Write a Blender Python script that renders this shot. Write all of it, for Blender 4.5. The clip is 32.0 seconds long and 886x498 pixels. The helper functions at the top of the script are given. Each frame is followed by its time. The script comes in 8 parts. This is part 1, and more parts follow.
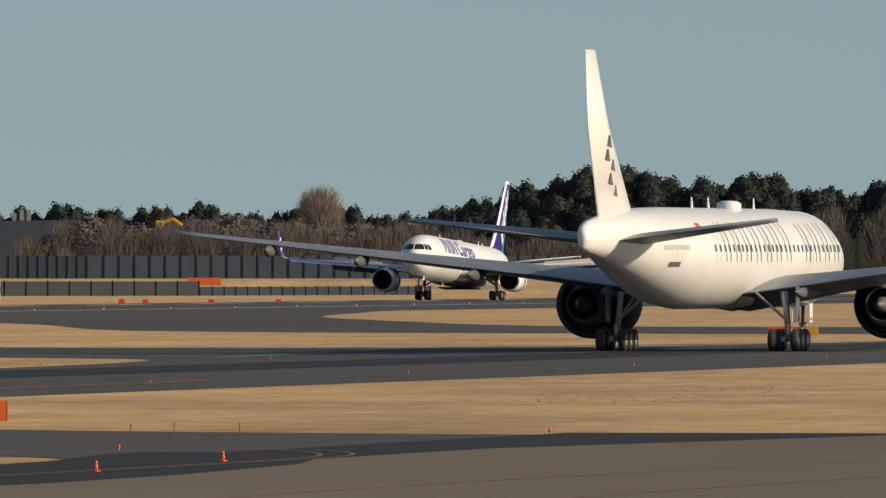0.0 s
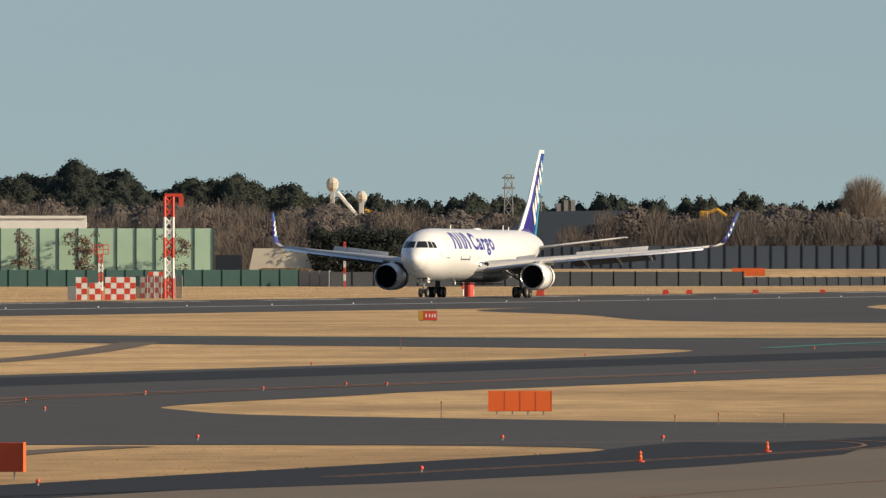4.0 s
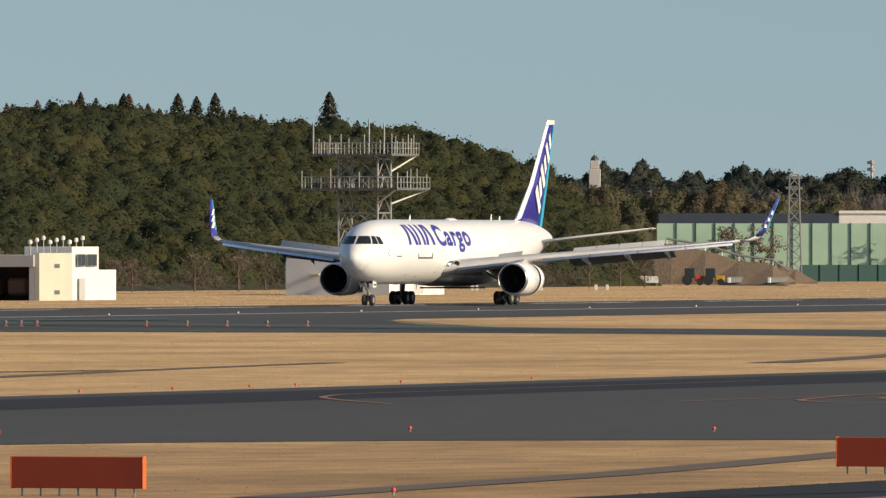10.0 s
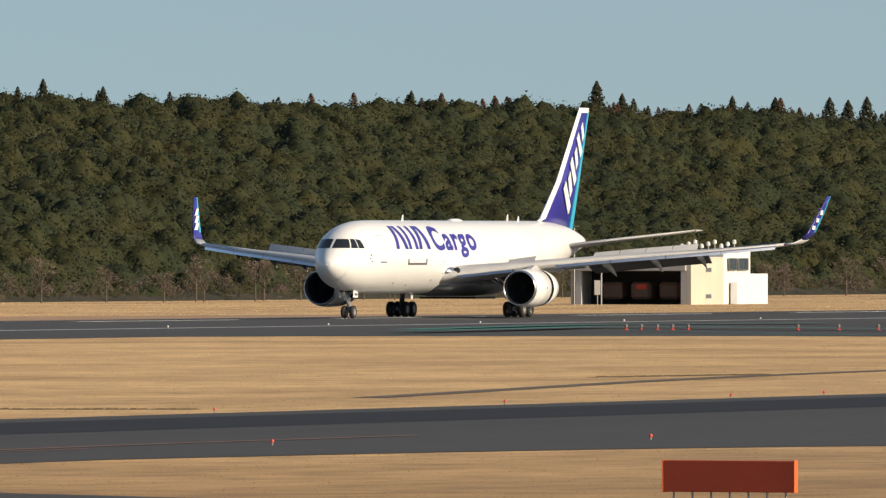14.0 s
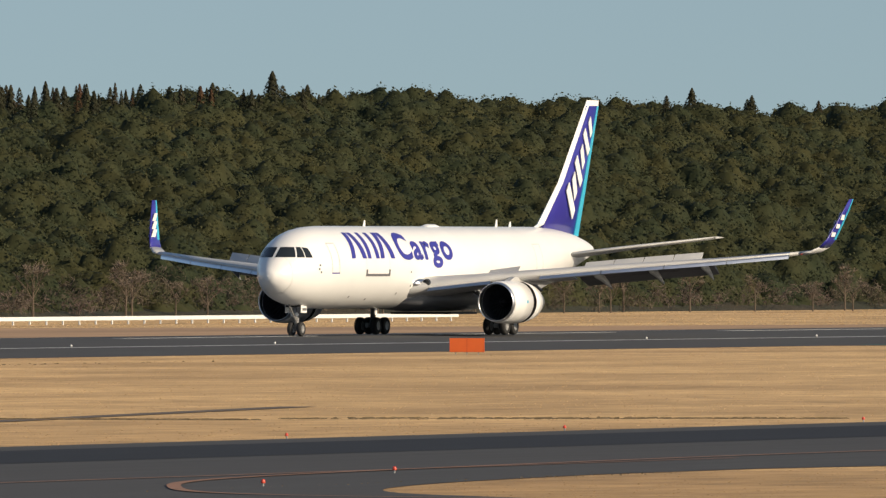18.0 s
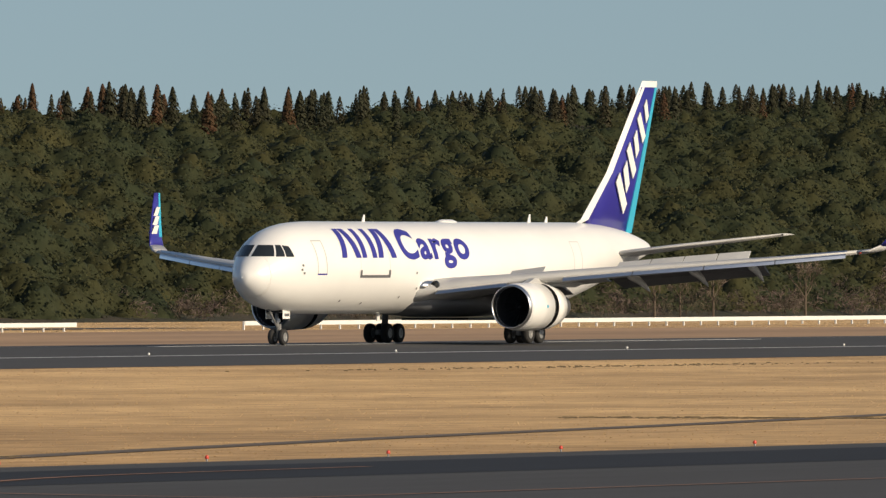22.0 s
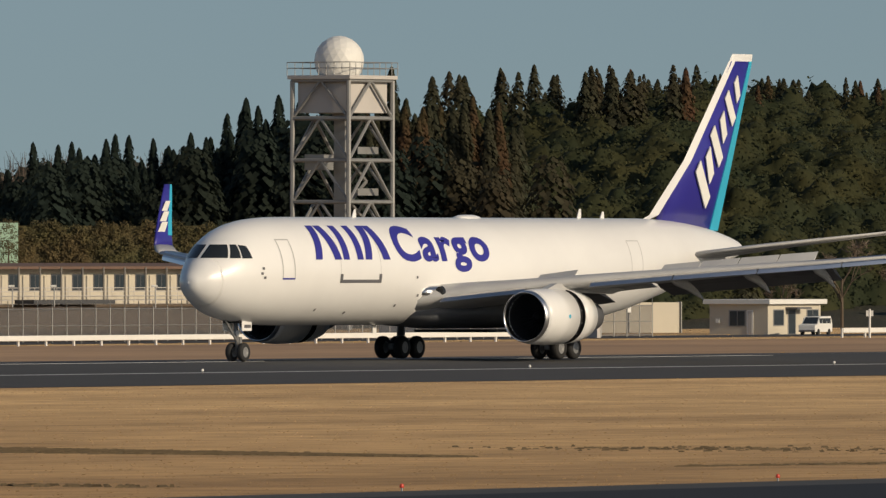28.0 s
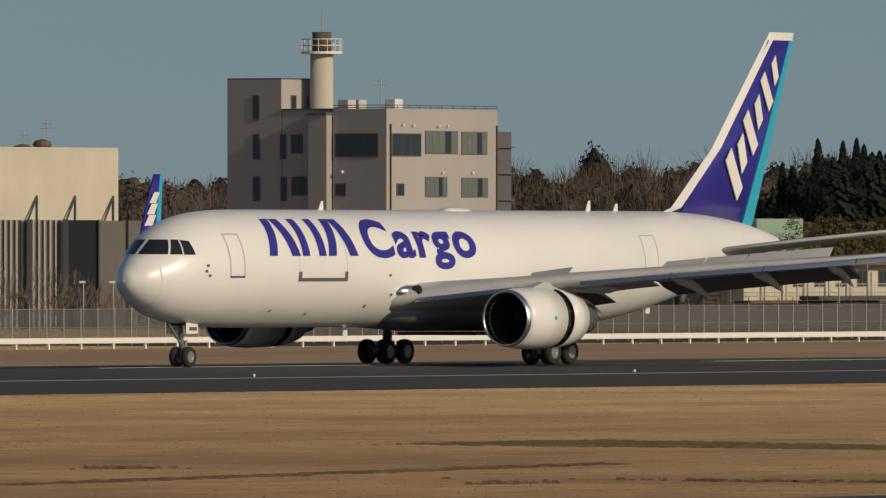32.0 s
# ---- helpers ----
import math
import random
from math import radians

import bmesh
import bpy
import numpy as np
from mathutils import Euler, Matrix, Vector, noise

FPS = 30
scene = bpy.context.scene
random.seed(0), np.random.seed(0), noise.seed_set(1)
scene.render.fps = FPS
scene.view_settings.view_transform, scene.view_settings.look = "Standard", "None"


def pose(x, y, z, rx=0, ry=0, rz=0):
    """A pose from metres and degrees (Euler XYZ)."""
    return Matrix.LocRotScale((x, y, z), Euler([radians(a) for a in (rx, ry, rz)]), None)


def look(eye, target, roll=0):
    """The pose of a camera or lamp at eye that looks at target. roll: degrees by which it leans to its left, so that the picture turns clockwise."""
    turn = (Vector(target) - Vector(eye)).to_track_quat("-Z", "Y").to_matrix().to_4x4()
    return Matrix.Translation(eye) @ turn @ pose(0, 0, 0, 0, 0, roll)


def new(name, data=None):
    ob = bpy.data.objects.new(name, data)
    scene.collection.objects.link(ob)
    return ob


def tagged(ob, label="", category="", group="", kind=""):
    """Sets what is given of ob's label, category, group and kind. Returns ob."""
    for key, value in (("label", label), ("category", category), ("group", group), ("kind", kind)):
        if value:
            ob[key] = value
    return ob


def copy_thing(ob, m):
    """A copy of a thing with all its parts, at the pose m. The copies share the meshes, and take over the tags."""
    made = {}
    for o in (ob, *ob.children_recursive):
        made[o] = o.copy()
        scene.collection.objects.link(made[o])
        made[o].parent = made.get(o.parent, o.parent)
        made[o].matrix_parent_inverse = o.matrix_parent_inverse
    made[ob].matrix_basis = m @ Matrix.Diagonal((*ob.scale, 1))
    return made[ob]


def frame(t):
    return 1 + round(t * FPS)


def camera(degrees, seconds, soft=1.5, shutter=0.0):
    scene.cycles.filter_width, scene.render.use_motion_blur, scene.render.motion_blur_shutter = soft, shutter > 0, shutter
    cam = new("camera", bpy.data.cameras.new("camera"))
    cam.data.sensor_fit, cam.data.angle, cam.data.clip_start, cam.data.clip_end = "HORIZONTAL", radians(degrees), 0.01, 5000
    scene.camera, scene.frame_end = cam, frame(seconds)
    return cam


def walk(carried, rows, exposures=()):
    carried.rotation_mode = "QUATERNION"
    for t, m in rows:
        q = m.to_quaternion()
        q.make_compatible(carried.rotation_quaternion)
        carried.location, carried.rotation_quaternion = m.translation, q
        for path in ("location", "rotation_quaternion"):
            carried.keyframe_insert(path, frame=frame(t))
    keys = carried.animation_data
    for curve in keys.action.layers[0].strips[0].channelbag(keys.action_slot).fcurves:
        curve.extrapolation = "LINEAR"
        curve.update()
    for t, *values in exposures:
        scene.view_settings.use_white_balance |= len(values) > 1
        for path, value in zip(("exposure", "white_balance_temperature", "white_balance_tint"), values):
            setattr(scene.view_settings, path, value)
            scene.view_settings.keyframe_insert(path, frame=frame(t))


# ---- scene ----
# ---- camera: a tripod beside the apron, panning to the left ----
EYE = (0.0, 0.0, 5.67)
# seconds, heading in degrees from +x towards +y, upward tilt in degrees
PATH = [
    (0, 12.5580, 0.0342), (0.5, 12.7617, 0.0235), (1, 13.0017, 0.0161), (1.5, 13.2574, 0.0070),
    (2, 13.5359, 0.0002), (2.5, 13.8301, -0.0059), (3, 14.1199, -0.0066), (3.5, 14.4300, -0.0059),
    (4, 14.7378, -0.0043), (4.5, 15.0434, -0.0043), (6.5, 16.2216, -0.0224), (7, 16.4706, -0.0240),
    (7.5, 16.7173, -0.0247), (8, 16.9946, -0.0247), (8.5, 17.2855, -0.0247), (9, 17.6013, -0.0247),
    (9.5, 17.9476, -0.0247), (10, 18.2984, -0.0247), (10.5, 18.6402, -0.0258), (11, 18.9707, -0.0269),
    (11.5, 19.2899, -0.0269), (12, 19.5989, -0.0269), (12.5, 19.9169, -0.0254), (13, 20.2383, -0.0213),
    (13.5, 20.5711, -0.0168), (14, 20.9084, -0.0088), (14.5, 21.2298, 0.0025), (16.5, 22.4499, 0.0274),
    (17, 22.7917, 0.0297), (17.5, 23.1402, 0.0297), (18, 23.5069, 0.0274), (18.5, 23.8691, 0.0240),
    (19, 24.2109, 0.0229), (19.5, 24.5640, 0.0229), (20, 24.9387, 0.0229), (20.5, 25.3382, 0.0240),
    (21, 25.7513, 0.0251), (21.5, 26.1746, 0.0251), (22, 26.6013, 0.0235), (22.5, 27.0042, 0.0229),
    (23, 27.4003, 0.0229), (23.5, 27.8032, 0.0229), (24, 28.2107, 0.0251), (24.5, 28.6102, 0.0263),
    (25, 29.0222, 0.0263), (25.5, 29.4455, 0.0240), (27.5, 31.1103, 0.0251), (28, 31.5404, 0.0285),
    (28.5, 31.9693, 0.0297), (29, 32.3904, 0.0285), (29.5, 32.7888, 0.0256), (30, 33.1758, 0.0233),
    (30.5, 33.5561, 0.0211), (31, 33.9353, 0.0172), (31.5, 34.3088, 0.0138), (32, 34.6834, 0.0127)]


def ahead(heading, tilt):
    h, v = radians(heading), radians(tilt)
    return (EYE[0] + 100 * math.cos(h), EYE[1] + 100 * math.sin(h), EYE[2] + 100 * math.tan(v))


cam = camera(3.5481, 32.0, soft=1.35)
walk(cam, [(t, look(EYE, ahead(h, v))) for t, h, v in PATH],
     exposures=[(t, e, 7100 if t < 9 else 6900, 10) for t, e in ((0, 0.02), (4, 0.20), (9, 0.17), (13, 0.26), (15, 0.24), (19, 0.10), (21, 0.05), (23, -0.10), (28, -0.51), (31, -0.78), (32, -0.82))])

# ---- low winter sun and clear sky ----
SUN_EL, SUN_AZ = 21.0, -94.0       # degrees; azimuth from +x towards +y
world = bpy.data.worlds.new("sky")
scene.world = world
world.use_nodes = True
wn = world.node_tree.nodes
sky = wn.new("ShaderNodeTexSky")
sky.sky_type = "NISHITA"
sky.sun_disc = False
sky.sun_elevation = radians(SUN_EL)
sky.sun_rotation = radians(90.0 - SUN_AZ)
sky.air_density, sky.dust_density, sky.ozone_density = 1.0, 1.5, 2.0
coord, lift, unit = wn.new("ShaderNodeTexCoord"), wn.new("ShaderNodeVectorMath"), wn.new("ShaderNodeVectorMath")
lift.operation, unit.operation = "ADD", "NORMALIZE"
lift.inputs[1].default_value = (0.0, 0.0, 0.11)
world.node_tree.links.new(coord.outputs["Generated"], lift.inputs[0])
world.node_tree.links.new(lift.outputs[0], unit.inputs[0])
world.node_tree.links.new(unit.outputs[0], sky.inputs["Vector"])
wn["Background"].inputs["Strength"].default_value = 0.105
world.node_tree.links.new(sky.outputs["Color"], wn["Background"].inputs["Color"])
sun_data = bpy.data.lights.new("sun", "SUN")
sun_data.energy, sun_data.angle, sun_data.color = 4.2, radians(0.5), (1.0, 0.86, 0.66)
sun = new("sun", sun_data)
sun_from = Vector((math.cos(radians(SUN_EL)) * math.cos(radians(SUN_AZ)),
                   math.cos(radians(SUN_EL)) * math.sin(radians(SUN_AZ)), math.sin(radians(SUN_EL))))
sun.matrix_basis = look(sun_from * 200, (0, 0, 0))


# ---- materials ----
def material(name, color, rough=0.6, metal=0.0, vary=0.0, scale=1.0, bump=0.0, bump_scale=20.0, bump_dist=0.02,
             second=None, second_scale=0.2, per_object=0.0, per_island=0.0, coat=0.0, stretch=None):
    """A surface with two scales of variation: fine grain and large patches of a second colour."""
    m = bpy.data.materials.new(name)
    m.use_nodes = True
    nt = m.node_tree
    n, l = nt.nodes, nt.links
    b = n["Principled BSDF"]
    b.inputs["Roughness"].default_value = rough
    b.inputs["Metallic"].default_value = metal
    b.inputs["Coat Weight"].default_value = coat
    co = n.new("ShaderNodeTexCoord")
    vec = co.outputs["Object"]
    if stretch:
        mp = n.new("ShaderNodeMapping")
        mp.inputs["Scale"].default_value = stretch
        l.new(vec, mp.inputs["Vector"])
        vec = mp.outputs["Vector"]
    rgb = n.new("ShaderNodeRGB")
    rgb.outputs[0].default_value = (*color, 1)
    col = rgb.outputs[0]

    def noise_tex(sc, detail=4.0):
        t = n.new("ShaderNodeTexNoise")
        t.inputs["Scale"].default_value = sc
        t.inputs["Detail"].default_value = detail
        l.new(vec, t.inputs["Vector"])
        return t

    if second:
        big = noise_tex(second_scale, 6.0)
        ramp = n.new("ShaderNodeValToRGB")
        ramp.color_ramp.elements[0].position, ramp.color_ramp.elements[1].position = 0.38, 0.66
        l.new(big.outputs["Fac"], ramp.inputs["Fac"])
        mix = n.new("ShaderNodeMix")
        mix.data_type = "RGBA"
        l.new(ramp.outputs["Color"], mix.inputs["Factor"])
        l.new(col, mix.inputs["A"])
        mix.inputs["B"].default_value = (*second, 1)
        col = mix.outputs["Result"]

    def modulate(col, fac, amount):
        hsv = n.new("ShaderNodeHueSaturation")
        mr = n.new("ShaderNodeMapRange")
        mr.inputs["To Min"].default_value, mr.inputs["To Max"].default_value = 1 - amount, 1 + amount
        l.new(fac, mr.inputs["Value"])
        l.new(mr.outputs["Result"], hsv.inputs["Value"])
        l.new(col, hsv.inputs["Color"])
        return hsv.outputs["Color"]

    if vary:
        col = modulate(col, noise_tex(scale).outputs["Fac"], vary)
    if per_object:
        col = modulate(col, n.new("ShaderNodeObjectInfo").outputs["Random"], per_object)
    if per_island:
        col = modulate(col, n.new("ShaderNodeNewGeometry").outputs["Random Per Island"], per_island)
    l.new(col, b.inputs["Base Color"])
    if bump:
        bp = n.new("ShaderNodeBump")
        bp.inputs["Strength"].default_value = bump
        bp.inputs["Distance"].default_value = bump_dist
        l.new(noise_tex(bump_scale, 6.0).outputs["Fac"], bp.inputs["Height"])
        l.new(bp.outputs["Normal"], b.inputs["Normal"])
    return m


M = {}
M["grass"] = material("dry_grass", (0.475, 0.316, 0.155), 1.0, vary=0.62, scale=0.5, bump=0.8, bump_scale=9.0, bump_dist=0.07,
                      second=(0.30, 0.193, 0.092), second_scale=0.06, stretch=(0.6, 1.0, 1.0))
M["grass"].node_tree.nodes["Principled BSDF"].inputs["Diffuse Roughness"].default_value = 1.0


def browner_towards(m, x0, x1, color):
    """Shorter, browner sward from x0 down to x1, broken up by patches."""
    n, l = m.node_tree.nodes, m.node_tree.links
    b = n["Principled BSDF"]
    old = b.inputs["Base Color"].links[0].from_socket
    co, sep, mr, mul = n.new("ShaderNodeTexCoord"), n.new("ShaderNodeSeparateXYZ"), n.new("ShaderNodeMapRange"), n.new("ShaderNodeMix")
    l.new(co.outputs["Object"], sep.inputs[0])
    l.new(sep.outputs["X"], mr.inputs["Value"])
    mr.inputs["From Min"].default_value, mr.inputs["From Max"].default_value = x0, x1
    mul.data_type, mul.blend_type = "RGBA", "MULTIPLY"
    l.new(mr.outputs["Result"], mul.inputs["Factor"])
    l.new(old, mul.inputs["A"])
    mul.inputs["B"].default_value = (*color, 1)
    l.new(mul.outputs["Result"], b.inputs["Base Color"])


browner_towards(M["grass"], 470.0, 300.0, (0.69, 0.645, 0.59))
M["tuft"] = material("dry_grass_blades", (0.31, 0.212, 0.11), 0.95, vary=0.16, scale=1.2, per_island=0.12, bump=0.4, bump_scale=14, bump_dist=0.05, second=(0.22, 0.15, 0.078), second_scale=0.05, stretch=(0.3, 1.0, 1.0))
browner_towards(M["tuft"], 470.0, 300.0, (0.69, 0.645, 0.59))
M["scrub"] = material("dark_scrub_blades", (0.085, 0.061, 0.034), 0.95, vary=0.3, scale=0.3, per_island=0.3)
M["brown_verge"] = material("brown_winter_verge", (0.47, 0.29, 0.158), 0.95, vary=0.3, scale=0.6, bump=0.2, bump_scale=5.0, bump_dist=0.06, second=(0.34, 0.208, 0.115), second_scale=0.05, stretch=(0.3, 1, 1))
M["asphalt"] = material("asphalt", (0.066, 0.063, 0.061), 0.85, vary=0.2, scale=0.8, bump=0.4, bump_scale=30, bump_dist=0.01,
                        second=(0.075, 0.073, 0.07), second_scale=0.03, stretch=(0.12, 1, 1))
M["asphalt_dark"] = material("worn_dark_asphalt", (0.021, 0.021, 0.0235), 0.8, vary=0.2, scale=0.5, bump=0.4, bump_scale=30, bump_dist=0.01,
                             stretch=(0.1, 1, 1))
M["concrete"] = material("apron_concrete", (0.185, 0.145, 0.103), 0.85, vary=0.12, scale=0.4, bump=0.3, bump_scale=15, bump_dist=0.01,
                         second=(0.14, 0.112, 0.083), second_scale=0.04, stretch=(0.2, 1, 1))
M["undergrowth"] = material("dark_undergrowth", (0.030, 0.032, 0.014), 0.95, vary=0.4, scale=0.5, bump=1.0, bump_scale=2, bump_dist=0.4, second=(0.05, 0.038, 0.02), second_scale=0.1)
M["dirt"] = material("bare_earth", (0.16, 0.11, 0.07), 0.95, vary=0.3, scale=0.8, bump=1.0, bump_scale=3, bump_dist=0.2)
M["track"] = material("old_track", (0.13, 0.10, 0.075), 0.95, vary=0.25, scale=0.6, bump=0.6, bump_scale=6, bump_dist=0.05)
M["line_white"] = material("worn_white_marking", (0.62, 0.62, 0.6), 0.7, vary=0.3, scale=0.7)
M["line_orange"] = material("worn_orange_marking", (0.30, 0.15, 0.085), 0.75, vary=0.3, scale=0.7)
M["line_teal"] = material("worn_teal_marking", (0.05, 0.22, 0.18), 0.75, vary=0.3, scale=0.7)
M["white"] = material("white_aircraft_paint", (0.83, 0.825, 0.81), 0.32, vary=0.03, scale=0.6, coat=0.35,
                      second=(0.79, 0.785, 0.775), second_scale=0.25)
M["blue"] = material("blue_aircraft_paint", (0.034, 0.030, 0.275), 0.35, coat=0.3, vary=0.08, scale=0.5)
M["cyan"] = material("cyan_aircraft_paint", (0.03, 0.42, 0.62), 0.35, coat=0.3, vary=0.05, scale=0.5)
M["wing"] = material("grey_wing_paint", (0.50, 0.50, 0.495), 0.4, vary=0.08, scale=1.2, second=(0.42, 0.42, 0.425), second_scale=0.6)
# darker copy of the wing grey: shade is put into this colour
M["blue_shade"] = material("blue_grey_with_shade", (0.15, 0.17, 0.20), 0.4, vary=0.1, scale=1.0, second=(0.20, 0.22, 0.25), second_scale=0.5)
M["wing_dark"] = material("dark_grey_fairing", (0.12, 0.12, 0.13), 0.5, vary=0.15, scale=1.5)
M["metal"] = material("polished_aluminium", (0.75, 0.75, 0.76), 0.28, metal=1.0, vary=0.08, scale=2.0)
M["black"] = material("black_interior", (0.012, 0.012, 0.013), 0.6, vary=0.3, scale=2.0)
M["rubber"] = material("tyre_rubber", (0.022, 0.022, 0.023), 0.85, vary=0.25, scale=4.0)
M["gear"] = material("gear_steel", (0.30, 0.30, 0.30), 0.5, metal=0.5, vary=0.2, scale=6.0)
M["glass"] = material("cockpit_glass", (0.02, 0.025, 0.03), 0.08, vary=0.1, scale=1.0)
M["leaf"] = material("evergreen_leaves", (0.040, 0.050, 0.026), 0.75, vary=0.3, scale=0.45, per_island=0.18,
                     second=(0.064, 0.062, 0.026), second_scale=0.14)
M["leaf_dark"] = material("cedar_foliage", (0.050, 0.056, 0.034), 0.8, vary=0.3, scale=0.5, per_island=0.3,
                          second=(0.064, 0.052, 0.032), second_scale=0.07)
# lifted, bluish green: the haze of distance is mixed into this foliage
M["leaf_far"] = material("hazed_far_foliage", (0.044, 0.056, 0.050), 0.95, vary=0.18, scale=0.3, per_island=0.14,
                         second=(0.058, 0.064, 0.050), second_scale=0.04)
# cedar foliage darkened in its base colour to stand for deep shade
M["leaf_shaded"] = material("shaded_cedar_foliage", (0.026, 0.038, 0.031), 0.95, vary=0.25, scale=0.3, per_island=0.15, second=(0.024, 0.030, 0.022), second_scale=0.08)
M["bamboo"] = material("bamboo_grove_leaves", (0.105, 0.105, 0.058), 0.9, vary=0.25, scale=0.3, per_island=0.2, second=(0.115, 0.092, 0.062), second_scale=0.06)
M["twig_foot"] = material("mauve_brown_twigs", (0.125, 0.092, 0.082), 0.95, vary=0.3, scale=0.5, per_island=0.3, second=(0.085, 0.075, 0.05), second_scale=0.08)
M["leaf_red"] = material("rusty_cedar_foliage", (0.125, 0.066, 0.040), 0.85, vary=0.3, scale=0.5, per_island=0.2, second=(0.07, 0.06, 0.03), second_scale=0.2)
# twigs greyed in the base colour for the same distance haze
M["twig_far"] = material("hazed_far_twigs", (0.118, 0.104, 0.096), 0.95, vary=0.2, scale=0.4, per_island=0.14, second=(0.135, 0.112, 0.098), second_scale=0.05)
M["twig_pale"] = material("pale_bare_twigs", (0.27, 0.23, 0.20), 0.95, vary=0.2, scale=0.5, per_island=0.15)
M["twig"] = material("bare_twigs", (0.17, 0.13, 0.10), 0.9, vary=0.3, scale=1.0, per_island=0.35)
for kind in ("leaf", "leaf_dark", "leaf_far", "leaf_shaded", "leaf_red", "twig_far", "twig_foot", "bamboo"):
    M[kind].node_tree.nodes["Principled BSDF"].inputs["Specular IOR Level"].default_value = 0.12


def translucent(m, amount):
    """Leaves let part of the light through."""
    n, l = m.node_tree.nodes, m.node_tree.links
    b, tl, mx = n["Principled BSDF"], n.new("ShaderNodeBsdfTranslucent"), n.new("ShaderNodeMixShader")
    l.new(b.inputs["Base Color"].links[0].from_socket, tl.inputs["Color"])
    mx.inputs["Fac"].default_value = amount
    l.new(b.outputs[0], mx.inputs[1])
    l.new(tl.outputs[0], mx.inputs[2])
    l.new(mx.outputs[0], n["Material Output"].inputs["Surface"])


for kind in ("leaf", "leaf_dark", "leaf_far", "leaf_red", "leaf_shaded", "bamboo"):
    translucent(M[kind], 0.3)
for kind in ("asphalt", "asphalt_dark", "concrete"):
    M[kind].node_tree.nodes["Principled BSDF"].inputs["Specular IOR Level"].default_value = 0.3
# belly grey with the shadow under the wing put into its colour
M["belly"] = material("belly_grey_with_shadow", (0.16, 0.17, 0.19), 0.4, vary=0.1, scale=0.8)
M["bark"] = material("bark", (0.12, 0.09, 0.065), 0.95, vary=0.3, scale=2.0, bump=0.6, bump_scale=8, bump_dist=0.05)
M["sign_red"] = material("dull_orange_red_panel", (0.50, 0.065, 0.02), 0.5, vary=0.15, scale=1.5)
M["sign_orange"] = material("orange_panel", (0.72, 0.13, 0.025), 0.5, vary=0.15, scale=1.2)
M["red"] = material("signal_red_paint", (0.62, 0.06, 0.035), 0.5, vary=0.15, scale=1.5)
M["off_white"] = material("off_white_paint", (0.78, 0.77, 0.73), 0.5, vary=0.08, scale=0.8)
M["cream"] = material("cream_render", (0.60, 0.545, 0.44), 0.85, vary=0.08, scale=0.5, second=(0.55, 0.50, 0.41), second_scale=0.2)
M["office"] = material("pinkish_grey_render", (0.43, 0.395, 0.38), 0.85, vary=0.06, scale=0.4, second=(0.395, 0.363, 0.352), second_scale=0.12, stretch=(1, 1, 0.25))
M["brown_sheet"] = material("brown_grey_sheet", (0.20, 0.185, 0.165), 0.7, vary=0.1, scale=0.5)
M["curtain"] = material("curtained_window_glass", (0.15, 0.17, 0.165), 0.25, vary=0.15, scale=1.5)
M["wall"] = material("pale_concrete_wall", (0.55, 0.52, 0.49), 0.85, vary=0.08, scale=0.4, second=(0.48, 0.455, 0.43), second_scale=0.15)
M["grey_wall"] = material("grey_metal_sheet", (0.066, 0.067, 0.071), 0.6, vary=0.1, scale=0.5)
M["green_wall"] = material("faded_green_noise_wall", (0.44, 0.62, 0.48), 0.6, vary=0.1, scale=0.25, second=(0.37, 0.55, 0.41), second_scale=0.1)
M["teal_wall"] = material("dark_teal_fence_sheet", (0.02, 0.075, 0.07), 0.6, vary=0.2, scale=0.3)
M["navy_wall"] = material("dark_navy_sheet", (0.010, 0.016, 0.027), 0.6, vary=0.2, scale=0.3)
M["steel"] = material("galvanised_steel", (0.30, 0.30, 0.295), 0.5, metal=0.4, vary=0.15, scale=1.0)
M["roof_blue"] = material("slate_blue_roof", (0.036, 0.053, 0.080), 0.7, vary=0.1, scale=0.3)
M["roof_brown"] = material("brown_roof_sheet", (0.15, 0.092, 0.066), 0.7, vary=0.15, scale=0.5)
M["window"] = material("dark_window_glass", (0.03, 0.04, 0.05), 0.12, vary=0.3, scale=0.5)
M["yellow"] = material("yellow_machine_paint", (0.55, 0.30, 0.03), 0.5, vary=0.2, scale=1.0)
M["hedge"] = material("clipped_brown_hedge", (0.115, 0.083, 0.034), 0.9, vary=0.4, scale=1.2, bump=1.0, bump_scale=4, bump_dist=0.3,
                      second=(0.075, 0.075, 0.028), second_scale=0.3)


# ---- building helpers ----
def mesh_of(bm, mat, name="mesh", smooth=False):
    me = bpy.data.meshes.new(name)
    bmesh.ops.recalc_face_normals(bm, faces=bm.faces)
    if smooth:
        for f in bm.faces:
            f.smooth = True
    bm.to_mesh(me)
    bm.free()
    me.materials.append(mat)
    return me


def part(name, bm, mat, parent=None, label="", smooth=False):
    """Links a bmesh as one mesh object, under a thing or under a part where one is given."""
    ob = new(name, mesh_of(bm, mat, name, smooth))
    ob.parent = parent
    if label:
        ob["label"] = label
    return ob


def again(name, ob, parent, m, label=""):
    """Another object on the same mesh."""
    o = new(name, ob.data)
    o.parent = parent
    o.matrix_basis = m
    if label:
        o["label"] = label
    return o


def thing(name, label, category, m=None, group="", kind=""):
    ob = new(name)
    ob.empty_display_size = 0.2
    if m is not None:
        ob.matrix_basis = m
    return tagged(ob, label, category, group, kind)


